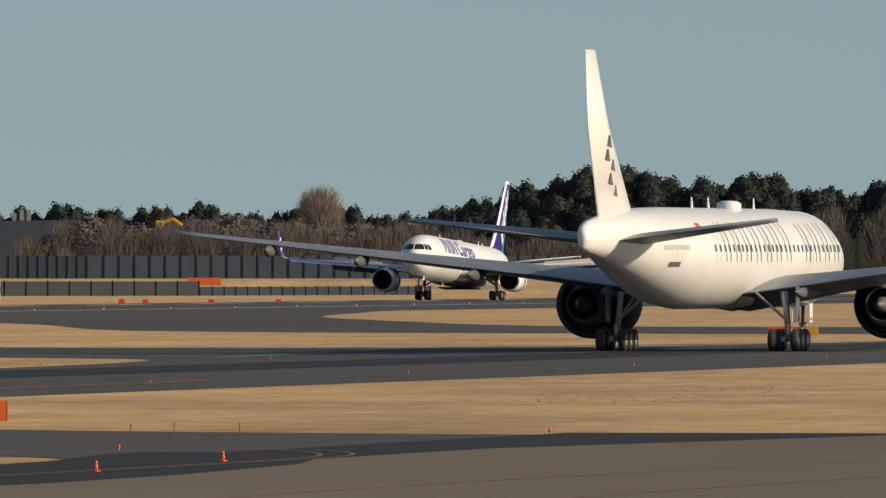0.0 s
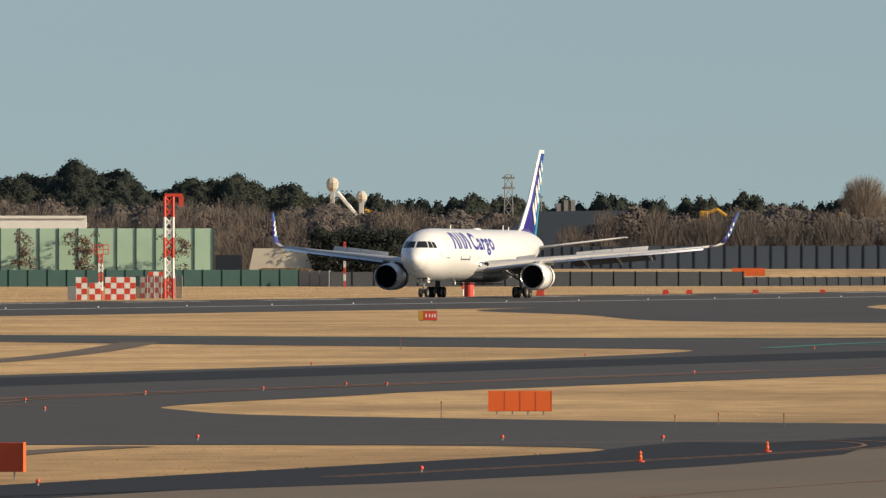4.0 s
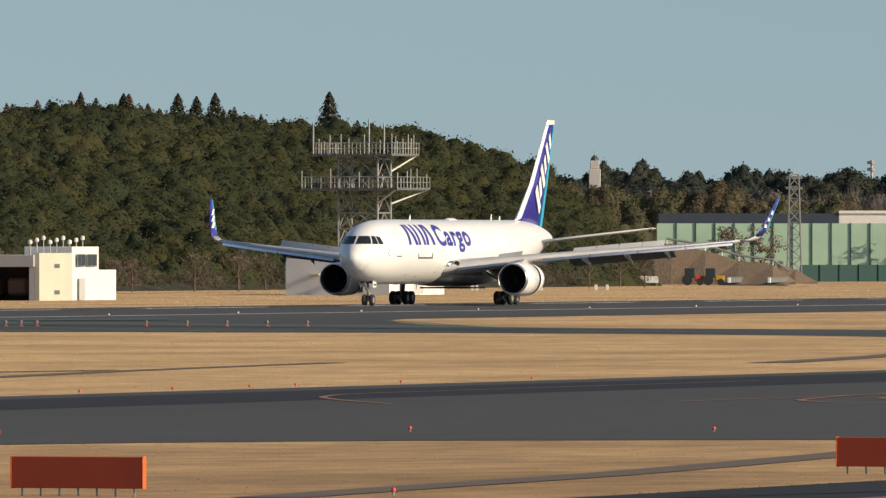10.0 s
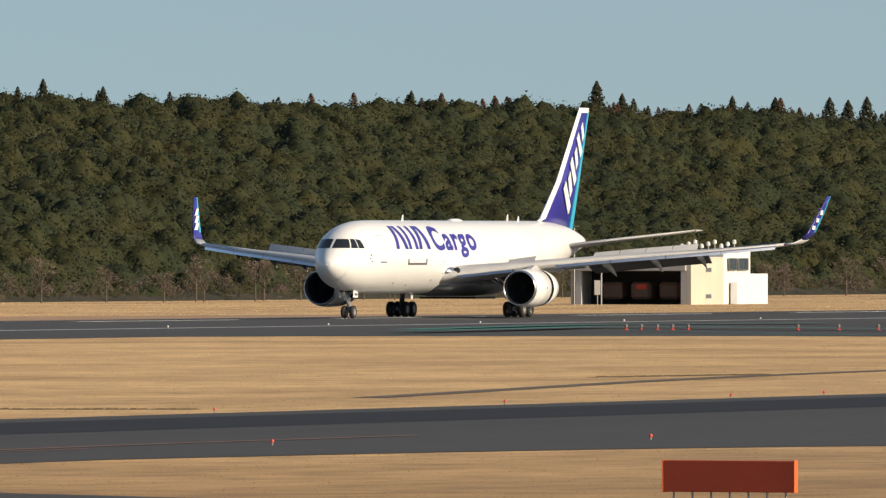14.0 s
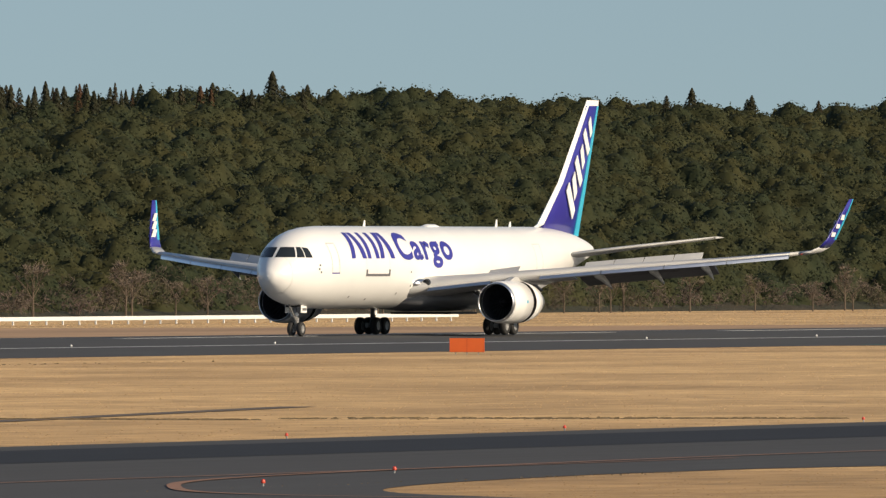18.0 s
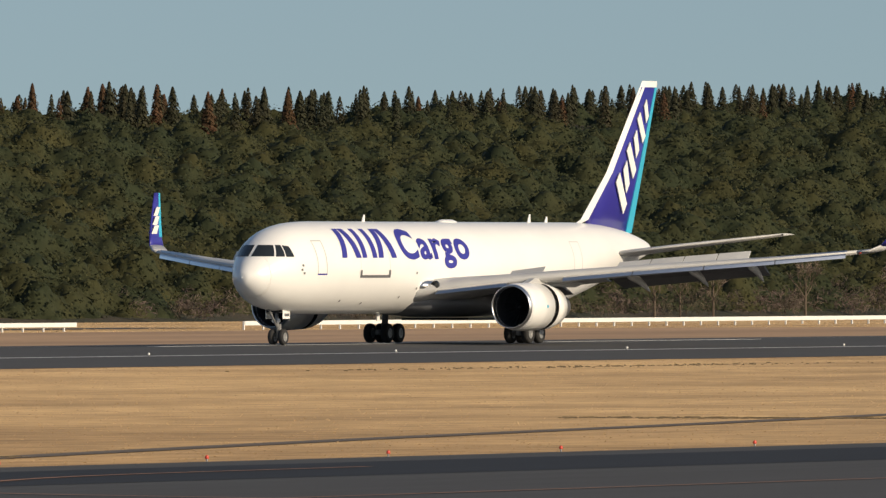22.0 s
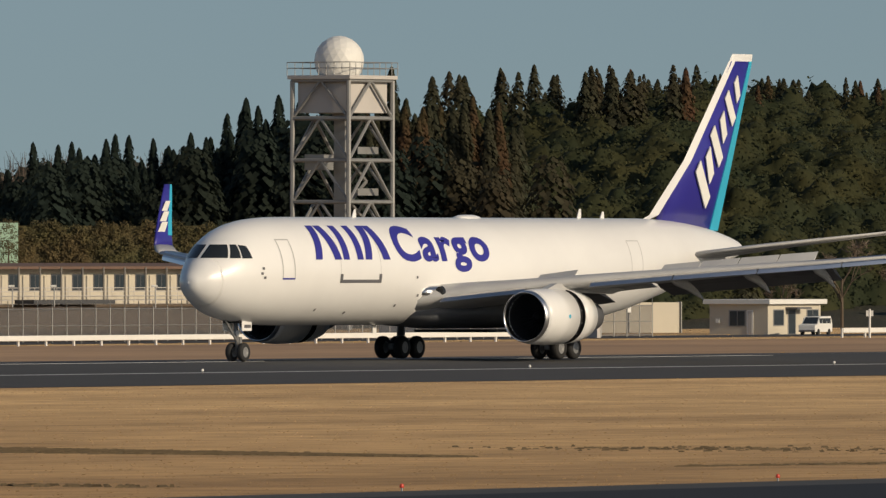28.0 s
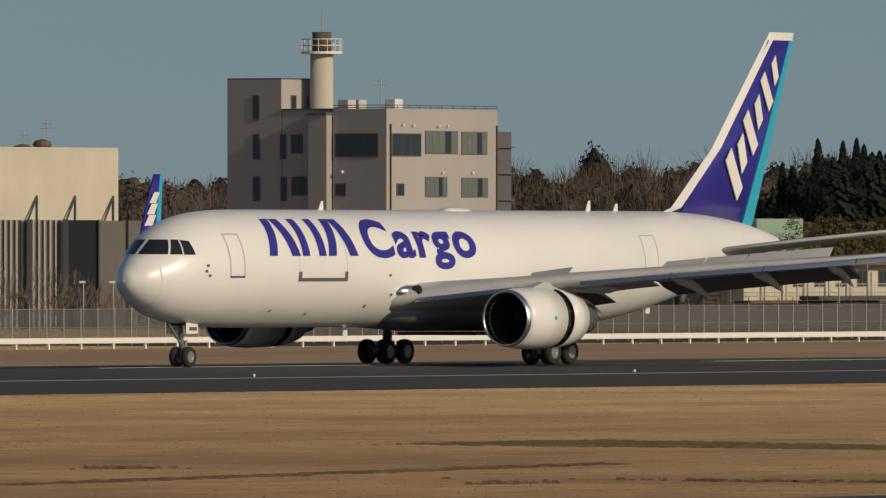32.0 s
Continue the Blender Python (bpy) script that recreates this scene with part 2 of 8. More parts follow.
def box(x0, y0, z0, x1, y1, z1, bevel=0.0, bm=None):
    bm = bm or bmesh.new()
    r = bmesh.ops.create_cube(bm, size=1.0)
    for v in r["verts"]:
        v.co = Vector((x0 + (v.co.x + 0.5) * (x1 - x0), y0 + (v.co.y + 0.5) * (y1 - y0), z0 + (v.co.z + 0.5) * (z1 - z0)))
    if bevel:
        es = list({e for v in r["verts"] for e in v.link_edges})
        bmesh.ops.bevel(bm, geom=es, offset=bevel, segments=1, affect="EDGES")
    return bm


def rod(a, b, r, seg=8, r2=None, bm=None):
    """A round bar from a to b."""
    bm = bm or bmesh.new()
    a, b = Vector(a), Vector(b)
    d = b - a
    m = Matrix.Translation((a + b) / 2) @ d.to_track_quat("Z", "Y").to_matrix().to_4x4()
    bmesh.ops.create_cone(bm, cap_ends=True, segments=seg, radius1=r, radius2=r if r2 is None else r2, depth=d.length, matrix=m)
    return bm


def loft(rings, close=True, caps=True, bm=None):
    """A skin over rings of equal count."""
    bm = bm or bmesh.new()
    vs = [[bm.verts.new(p) for p in ring] for ring in rings]
    n = len(rings[0])
    for a, b in zip(vs, vs[1:]):
        for i in range(n if close else n - 1):
            j = (i + 1) % n
            bm.faces.new((a[i], a[j], b[j], b[i]))
    if caps and close:
        bm.faces.new(vs[0][::-1])
        bm.faces.new(vs[-1])
    return bm


def turned(profile, seg=24, axis="x", centre=(0, 0, 0), bm=None, caps=False):
    """A body of revolution: profile of (along, radius)."""
    rings = []
    for u, r in profile:
        ring = []
        for i in range(seg):
            a = 2 * math.pi * i / seg
            c, s = r * math.cos(a), r * math.sin(a)
            p = {"x": (u, c, s), "y": (c, u, s), "z": (c, s, u)}[axis]
            ring.append(Vector(p) + Vector(centre))
        rings.append(ring)
    return loft(rings, caps=caps, bm=bm)


def extruded(outline, y0, y1, bm=None):
    """A flat outline in x and z, given thickness from y0 to y1."""
    return loft([[(x, y0, z) for x, z in outline], [(x, y1, z) for x, z in outline]], bm=bm)


def polar(heading, d):
    return d * math.cos(radians(heading)), d * math.sin(radians(heading))


def facing(heading, d, z=0.0, turn=0.0):
    """A pose whose local -y looks back along the heading to the eye and whose +x is to the right of it."""
    x, y = polar(heading, d)
    return pose(x, y, z, 0, 0, heading - 90 + turn)


def lerp_rows(rows, u):
    """Interpolates rows of numbers by their first column."""
    for a, b in zip(rows, rows[1:]):
        if u <= b[0]:
            k = (u - a[0]) / (b[0] - a[0])
            k = min(1, max(0, k))
            return [p + (q - p) * k for p, q in zip(a, b)]
    return list(rows[-1])


# ---- ground: one sheet of dry grass, with pavements just above it ----
PAVED = []


def sheet(name, outline, z, mat, label, category="", kind="structure"):
    PAVED.append(np.array([tuple(p)[:2] for p in outline]))
    bm = bmesh.new()
    bm.faces.new([bm.verts.new((x, y, z)) for x, y in outline])
    bmesh.ops.triangulate(bm, faces=bm.faces)
    return tagged(part(name, bm, mat), label, category, kind=kind)


def smooth_path(points, steps=8):
    """A rounded run through the points (Catmull-Rom)."""
    pts = [Vector(p) for p in points]
    pts = [2 * pts[0] - pts[1]] + pts + [2 * pts[-1] - pts[-2]]
    out = []
    for i in range(1, len(pts) - 2):
        p0, p1, p2, p3 = pts[i - 1:i + 3]
        for k in range(steps):
            t = k / steps
            out.append(0.5 * (2 * p1 + (p2 - p0) * t + (2 * p0 - 5 * p1 + 4 * p2 - p3) * t * t + (3 * p1 - p0 - 3 * p2 + p3) * t ** 3))
    out.append(pts[-2])
    return out


def ribbon(name, points, width, z, mat, label, steps=8, category="marking"):
    run = smooth_path(points, steps)
    bm = bmesh.new()
    left, right = [], []
    for i, p in enumerate(run):
        d = (run[min(i + 1, len(run) - 1)] - run[max(i - 1, 0)]).normalized()
        nrm = Vector((-d.y, d.x)) * width / 2
        left.append(bm.verts.new((p.x + nrm.x, p.y + nrm.y, z)))
        right.append(bm.verts.new((p.x - nrm.x, p.y - nrm.y, z)))
    if category == "track":
        PAVED.append(np.array([tuple(v.co)[:2] for v in left] + [tuple(v.co)[:2] for v in reversed(right)]))
    for i in range(len(run) - 1):
        bm.faces.new((left[i], left[i + 1], right[i + 1], right[i]))
    return tagged(part(name, bm, mat), label, category, kind="structure")


CREST, RUNWAY_Y = 0.45, 378.7
tagged(part("ground", box(-600, -900, -3.0, 4900, 4900, 0.0), M["grass"]), "tan winter-dry mown airfield grass", "grass", kind="structure")


def runway_z(y):
    return CREST * max(0.0, 1 - abs(y - RUNWAY_Y) / 42.0) + 0.012


bm = bmesh.new()
ys = [337, 352, 357, 365, 379, 393, 401, 406, 421]
rows = [[bm.verts.new((x, y, runway_z(y))) for y in ys] for x in range(200, 3001, 100)]
for a, b in zip(rows, rows[1:]):
    for i in range(len(ys) - 1):
        bm.faces.new((a[i], b[i], b[i + 1], a[i + 1]))
tagged(part("runway", bm, M["asphalt"]), "dark grey asphalt runway with a slight crown", "runway", kind="structure")
for y in (357.5, 400.5):
    bm = bmesh.new()
    q = [bm.verts.new(p) for p in ((200, y - 0.45, runway_z(y - 0.45) + 0.012), (2600, y - 0.45, runway_z(y - 0.45) + 0.012),
                                   (2600, y + 0.45, runway_z(y + 0.45) + 0.012), (200, y + 0.45, runway_z(y + 0.45) + 0.012))]
    bm.faces.new(q)
    tagged(part("runway_edge_line", bm, M["line_white"]), "worn white runway edge line", "marking", kind="structure")
for k in range(40):
    x = 420 + 50 * k
    bm = box(x, 378.6, CREST - 0.05, x + 30, 379.4, CREST + 0.012)
    tagged(part("runway_centre_line", bm, M["line_white"]), "worn white runway centre line dash", "marking", kind="structure")

sheet("verge", [(440, 421.2), (1150, 421.2), (1050, 455), (985, 493), (440, 493)], 0.008, M["brown_verge"], "dark brown winter verge beyond the runway", "grass")
# parallel taxiway, links and apron
sheet("taxiway", [(100, 144), (1300, 144), (1300, 181), (100, 181)], 0.012, M["asphalt"], "grey asphalt parallel taxiway", "taxiway")
for y0, y1 in ((166, 177),):
    sheet("taxiway_wear", [(100, y0), (1300, y0), (1300, y1), (100, y1)], 0.018, M["asphalt_dark"], "dark rubber-worn band of taxiway asphalt", "taxiway")


def fillet(points, extra):
    return [tuple(p) for p in smooth_path(points, 6)] + list(extra)


# link between apron and taxiway
sheet("taxiway_link", fillet([(379, 96.5), (391, 98.2), (396.5, 105), (394, 118), (386, 132), (372, 139.5), (350, 144.5)], [(352, 146), (545, 146)])
      + [tuple(p) for p in smooth_path([(545, 144.4), (525, 142.5), (506, 141.4), (490, 139.2), (481, 136.0), (468, 130), (460, 121), (453, 112), (447, 97), (447, 84), (455, 60), (470, 30)], 6)] + [(470, 8), (300, 8), (300, 96.5)],
      0.014, M["asphalt"], "grey asphalt taxiway link with rounded corners", "taxiway")
sheet("taxiway_link_west", fillet([(345, 144.5), (326, 142), (314, 138), (307, 131), (299, 120), (293, 108), (290, 98)], [(290, 8), (100, 8), (100, 146)]),
      0.0135, M["asphalt"], "grey asphalt taxiway link with rounded corner", "taxiway")
sheet("apron_asphalt", [(120, -30), (460, -30), (452, 96.5), (120, 96.5)], 0.016, M["asphalt_dark"], "dark asphalt apron shoulder", "apron")
sheet("apron", [(60, -40), (700, -40), (700, 60), (446, 85), (413, 90.7), (60, 90.7)], 0.022, M["concrete"], "brownish worn concrete apron", "apron")
sheet("apron_shoulder", [(300, 95), (312, 92.3), (331, 88.6), (347, 87.5), (362.5, 87.6), (381, 88.9), (395, 91.5), (403, 94.5), (404, 99), (396, 98.4), (384, 96.8), (300, 96.8)], 0.027, M["asphalt_dark"], "dark asphalt inside the apron turn line", "apron")
# link from taxiway to runway
sheet("taxiway_exit", [tuple(p) for p in smooth_path([(700, 180.5), (745, 184), (772, 189), (782, 198), (806, 226), (834, 252), (850, 272), (855, 300), (848, 325), (835, 338)], 6)]
      + [(835, 345), (1050, 345)]
      + [tuple(p) for p in smooth_path([(1060, 338), (1007, 336), (945, 314), (912, 296), (900, 279), (884, 245), (874, 222), (872, 205), (880, 192), (905, 184), (960, 180.5)], 6)],
      0.013, M["asphalt"], "grey asphalt runway exit curving to the taxiway", "taxiway")
# wide runway entry further off
sheet("runway_entry", [tuple(p) for p in smooth_path([(1340, 340), (1251, 326), (1175, 297), (1095, 272), (1066, 258), (1050, 236), (1042, 215), (1040, 181)], 6)]
      + [(1120, 181)] + [tuple(p) for p in smooth_path([(1120, 181), (1140, 215), (1160, 250), (1240, 280), (1330, 308), (1430, 327), (1500, 338), (1600, 341)], 6)],
      0.014, M["asphalt"], "grey asphalt runway entry with wide fillets", "taxiway")
ribbon("taxiway_edge_line", [(485, 152), (800, 152), (1250, 152)], 0.3, 0.03, M["line_orange"], "thin worn orange taxiway edge line")
ribbon("taxiway_edge_line", [(110, 152), (250, 152), (370, 152)], 0.3, 0.03, M["line_orange"], "thin worn orange taxiway edge line")
ribbon("taxiway_guide_line", [(640, 153.5), (584, 153.2), (524, 153), (496, 150), (486, 146.5), (484, 143)], 0.35, 0.034, M["line_orange"], "worn orange turn line")
ribbon("taxiway_guide_line", [(640, 153.0), (584, 152.4), (528, 151.6), (503, 149), (494, 146), (490, 141)], 0.25, 0.034, M["line_orange"], "worn orange turn line")
ribbon("taxiway_guide_line", [(400, 153.6), (371, 153.5), (334, 150.4), (317, 145), (308, 138), (305, 125)], 0.35, 0.034, M["line_orange"], "worn orange turn line")
ribbon("taxiway_guide_line", [(340, 172.5), (322, 171.5), (308, 167.5), (299, 162.6), (294, 150)], 0.35, 0.034, M["line_orange"], "worn orange turn line")
ribbon("apron_guide_line", [(340, 92.5), (380, 91.4), (394, 91.6), (404, 94), (408, 97), (402, 101), (396, 108)], 0.14, 0.034, M["line_orange"], "worn orange apron turn line")
ribbon("apron_guide_line", [(340, 92.1), (381, 90.9), (396, 91.1), (406, 93.6), (410, 97), (404, 101), (398, 109)], 0.14, 0.034, M["line_orange"], "worn orange apron turn line")
ribbon("taxiway_guide_line", [(475, 159), (487, 165), (499, 169.5), (513, 171.2), (560, 171.5)], 0.3, 0.034, M["line_orange"], "worn pale turn line")
ribbon("exit_guide_line", [(800, 181), (850, 210), (875, 250), (900, 290), (985, 330)], 0.5, 0.03, M["line_teal"], "worn teal taxiway centre line")
ribbon("exit_guide_line", [(930, 181), (880, 200), (864, 230), (868, 280), (858, 320), (840, 345)], 2.2, 0.03, M["line_teal"], "worn teal taxiway centre line")
for y in (70, 78):
    ribbon("apron_guide_line", [(200, y - 6), (340, y), (480, y - 12)], 0.12, 0.035, M["line_orange"], "faint orange apron line")
ribbon("exit_guide_line", [(784.6, 187.6), (817.7, 191.1), (843.3, 192.9), (862.1, 194.3)], 1.2, 0.032, M["line_teal"], "bright worn teal taxiway marking")
ribbon("exit_guide_line", [(907.5, 343.7), (929.5, 342.0), (951.6, 342.5), (984.2, 338.3)], 0.7, 0.032, M["line_teal"], "worn teal taxiway centre line")
for rows in (((21.06, 951), (20.385, 1004), (19.93, 1018), (19.39, 1033)), ((21.06, 934), (20.6, 962), (20.2, 985), (19.6, 972), (18.8, 951), (17.9, 925))):
    ribbon("exit_guide_line", [polar(h, d) for h, d in rows], 2.4, max(0.034, runway_z(352) + 0.02), M["line_teal"], "worn teal taxiway centre line")
ribbon("exit_guide_line", [(917.0, 337.0), (878.4, 313.0), (859.6, 295.5)], 0.7, 0.033, M["line_teal"], "worn teal taxiway centre line")
# cart tracks in the grass
for run, w in (([(335, 186.5), (348, 189), (390, 198.5), (428, 206), (466, 214), (490, 219)], 1.5), ([(300, 103.4), (314.6, 104.6), (335.4, 106.2), (365, 109.8), (379.4, 111.8), (392, 112.4)], 1.7), ([(500, 194), (524, 198.7), (564, 206.6), (598, 212), (640, 217)], 1.5),
               ([(645, 197), (688, 204.0), (740, 215), (790, 227), (826, 236)], 2.4)):
    ribbon("cart_track", run, w, 0.02, M["track"], "dark worn cart track in the grass", category="track")


# ---- grass blades over the unpaved ground ----
def inside(pts, poly):
    """Which points lie in a polygon."""
    x, y = pts[:, 0], pts[:, 1]
    hit = np.zeros(len(pts), bool)
    for (x0, y0), (x1, y1) in zip(poly, np.roll(poly, -1, axis=0)):
        cross = (y0 > y) != (y1 > y)
        hit ^= cross & (x < (x1 - x0) * (y - y0) / (y1 - y0 + 1e-12) + x0)
    return hit


def blades(name, pts, height, width, mat, label, seed):
    """Upright tufts, leaning this way and that, joined into one mesh."""
    g = np.random.default_rng(seed)
    n = len(pts)
    a = radians(262) + g.normal(0, 0.22, n)
    side = np.stack([-np.sin(a), np.cos(a), np.zeros(n)], axis=1)
    lean = np.stack([g.normal(0, 0.3, n), g.normal(0.2, 0.3, n), np.ones(n)], axis=1)
    h = (height * g.uniform(0.5, 1.5, n))[:, None]
    w = (width * g.uniform(0.5, 1.4, n))[:, None]
    p = np.concatenate([pts, np.full((n, 1), -0.01)], axis=1)
    v = np.stack([p - side * w, p + side * w, p + side * w * 0.5 + lean * h, p - side * w * 0.7 + lean * h * g.uniform(0.85, 1.05, (n, 1))], axis=1).reshape(-1, 3)
    return tagged(quads(name, v, mat), label, "grass", kind="stuff")


def scatter(y0, y1, density, seed):
    """Random points of the strip between two lines along the runway, within sight, off the pavements."""
    g = np.random.default_rng(seed)
    n = int(density * (y1 - y0) * (y0 + y1) / 2 * 3.95)
    y = np.sqrt(g.uniform(y0 * y0, y1 * y1, n))
    x = y * g.uniform(1 / math.tan(radians(36.6)), 1 / math.tan(radians(10.6)), n)
    pts = np.stack([x, y], axis=1)
    keep = np.ones(n, bool)
    for poly in PAVED:
        keep &= ~inside(pts, poly)
    return pts[keep]


def later_grass():
    blades("mown_grass", scatter(64, 181, 1.3, 51), 0.020, 0.035, M["tuft"], "tan blades of mown winter grass", 52)
    blades("mown_grass", scatter(181, 337, 0.6, 53), 0.024, 0.06, M["tuft"], "tan blades of mown winter grass", 54)
    blades("mown_grass", scatter(421, 560, 0.12, 55), 0.05, 0.2, M["tuft"], "tan blades of mown winter grass", 56)
    g = np.random.default_rng(57)
    for cx, cy, lx, ly, n, h in ((560, 118, 26, 5, 160, 0.025), (610, 122, 14, 3, 80, 0.025), (655, 318, 30, 2.5, 260, 0.05), (295, 193.8, 1.0, 5, 150, 0.06), (303, 220, 1.5, 1.2, 60, 0.07), (289, 198, 1.5, 1.0, 50, 0.07), (362, 213, 5, 7, 220, 0.05)):
        pts = np.stack([cx + g.normal(0, lx / 2, n) + 0.0, cy + g.normal(0, ly / 2, n)], axis=1)
        blades("scrub_patch", pts, h, 0.16, M["scrub"], "dark brown scrubby patch in the grass", int(cx))
    for (xa, ya), (xb, yb), wide, n in (((351, 241), (344, 211), 1.8, 26000), ((279, 206.5), (317, 214), 0.4, 1100), ((447, 219), (450, 203), 0.8, 700), ((455, 203), (462, 186), 1.5, 500), ((332, 196), (352, 189.5), 0.5, 600), ((583, 215.2), (597, 213), 0.8, 900)):
        u = g.uniform(0, 1, n) ** 0.8
        pts = np.stack([xa + (xb - xa) * u + g.normal(0, wide, n) * (1.1 - u), ya + (yb - ya) * u + g.normal(0, 0.3, n)], axis=1)
        blades("scrub_streak", pts, 0.045, 0.30, M["scrub"], "dark ragged streak of scrub in the dry grass", int(xa))
    # ragged dark fringe along pavement edges
    for y, x0, x1 in ((143.6, 310, 345), (96.9, 308, 384)):
        n = int((x1 - x0) * 3)
        pts = np.stack([g.uniform(x0, x1, n), y + g.normal(0, 0.25, n)], axis=1)
        blades("edge_tufts", pts, 0.03, 0.05, M["scrub"], "dark ragged grass tufts along the pavement edge", int(y))


# ---- woods ----
rng = np.random.default_rng(7)


def leaf_cloud(name, centres, radii, count, size, mat, parent=None, flat=1.0, seed=1, thin=0.7):
    """Crowns of many small leaf clumps: quads scattered over ellipsoids, joined into one mesh."""
    g = np.random.default_rng(seed)
    c = np.repeat(np.asarray(centres, float), count, axis=0)
    r = np.repeat(np.asarray(radii, float), count)
    n = len(c)
    d = g.normal(size=(n, 3))
    d[:, 2] = np.abs(d[:, 2]) * 1.1 - 0.25
    d /= np.linalg.norm(d, axis=1)[:, None]
    rad = r * g.uniform(0.72, 1.12, n)
    p = c + d * rad[:, None] * np.array([1, 1, flat])
    nrm = d + g.normal(scale=0.30, size=(n, 3))
    nrm /= np.linalg.norm(nrm, axis=1)[:, None]
    t = np.cross(nrm, g.normal(size=(n, 3)))
    t /= np.linalg.norm(t, axis=1)[:, None]
    b = np.cross(nrm, t)
    s = (size * g.uniform(0.6, 1.4, n))[:, None]
    v = np.stack([p - t * s, p - b * s * thin, p + t * s, p + b * s * thin], axis=1).reshape(-1, 3)
    return quads(name, v, mat, parent)


def quads(name, v, mat, parent=None):
    n = len(v) // 4
    me = bpy.data.meshes.new(name)
    me.vertices.add(4 * n)
    me.vertices.foreach_set("co", v.astype(np.float32).ravel())
    me.loops.add(4 * n)
    me.loops.foreach_set("vertex_index", np.arange(4 * n, dtype=np.int32))
    me.polygons.add(n)
    me.polygons.foreach_set("loop_start", np.arange(0, 4 * n, 4, dtype=np.int32))
    me.polygons.foreach_set("loop_total", np.full(n, 4, dtype=np.int32))
    me.update(calc_edges=True)
    me.materials.append(mat)
    ob = new(name, me)
    ob.parent = parent
    return ob


RIDGE = [(960, 2.4), (1010, 2.6), (1040, 9.0), (1070, 16.5), (1100, 19.4), (1154, 19.2), (1235, 20.0), (1424, 23.3), (1549, 23.0), (1740, 23.2), (1817, 23.6), (1924, 21.6), (1981, 16.0), (2025, 6.0), (2080, 2.0)]


def bank_z(x, y):
    """The soil of the wooded bank: foot at y 566, ridge at 642."""
    top = lerp_rows(RIDGE, x)[1] - 2.4 if x > 960 else 0.0
    k = min(1.0, max(0.0, (y - 564) / 78.0))
    return max(0.0, top) * k ** 0.85


bm = bmesh.new()
gx = list(range(950, 2101, 25))
gy = [560, 566, 575, 590, 605, 620, 635, 645, 655, 680]
grid = [[bm.verts.new((x, y, -0.3 if y in (560, 680) or x > 1782 + (y - 570) * 2.2 else bank_z(x, y))) for y in gy] for x in gx]
for a, b in zip(grid, grid[1:]):
    for i in range(len(gy) - 1):
        bm.faces.new((a[i], b[i], b[i + 1], a[i + 1]))
tagged(part("wooded_bank", bm, M["undergrowth"], smooth=True), "dark undergrowth bank beneath dense evergreen trees", "bank", kind="structure")


def field_mesh(name, X, Y, Z, mat, label):
    """A surface over a grid of points, as one mesh."""
    nx, ny = X.shape
    v = np.stack([X, Y, Z], axis=2).reshape(-1, 3)
    k = (np.arange(nx - 1)[:, None] * ny + np.arange(ny - 1)[None]).ravel()
    f = np.stack([k, k + ny, k + ny + 1, k + 1], axis=1).astype(np.int32)
    me = bpy.data.meshes.new(name)
    me.vertices.add(len(v))
    me.vertices.foreach_set("co", v.astype(np.float32).ravel())
    me.loops.add(f.size)
    me.loops.foreach_set("vertex_index", f.ravel())
    me.polygons.add(len(f))
    me.polygons.foreach_set("loop_start", np.arange(0, f.size, 4, dtype=np.int32))
    me.polygons.foreach_set("loop_total", np.full(len(f), 4, dtype=np.int32))
    me.update(calc_edges=True)
    me.materials.append(mat)
    return tagged(new(name, me), label, "trees", kind="stuff")


def domes(S, Q, cell, g, r0, r1, tall, power, jitter):
    """The highest of many crowns at each point: each a dome or a cone about a scattered centre."""
    s0, q0 = S.min() - 3 * cell, Q.min() - 3 * cell
    ni, nj = int((S.max() - s0) / cell) + 4, int((Q.max() - q0) / cell) + 4
    js = (np.arange(ni)[:, None] + g.uniform(0, 1, (ni, nj))) * cell + s0
    jq = (np.arange(nj)[None] + g.uniform(0, 1, (ni, nj))) * cell + q0
    rad = g.uniform(r0, r1, (ni, nj))
    top = rad * tall * g.uniform(0.8, 1.2, (ni, nj)) + g.normal(0, jitter, (ni, nj))
    I, J = ((S - s0) / cell).astype(int), ((Q - q0) / cell).astype(int)
    out = np.full(S.shape, -99.0)
    for a in range(-2, 3):
        for b in range(-2, 3):
            i, j = np.clip(I + a, 0, ni - 1), np.clip(J + b, 0, nj - 1)
            d = np.sqrt((S - js[i, j]) ** 2 + (Q - jq[i, j]) ** 2) / rad[i, j]
            out = np.maximum(out, top[i, j] - tall * rad[i, j] * d ** power)
    return out


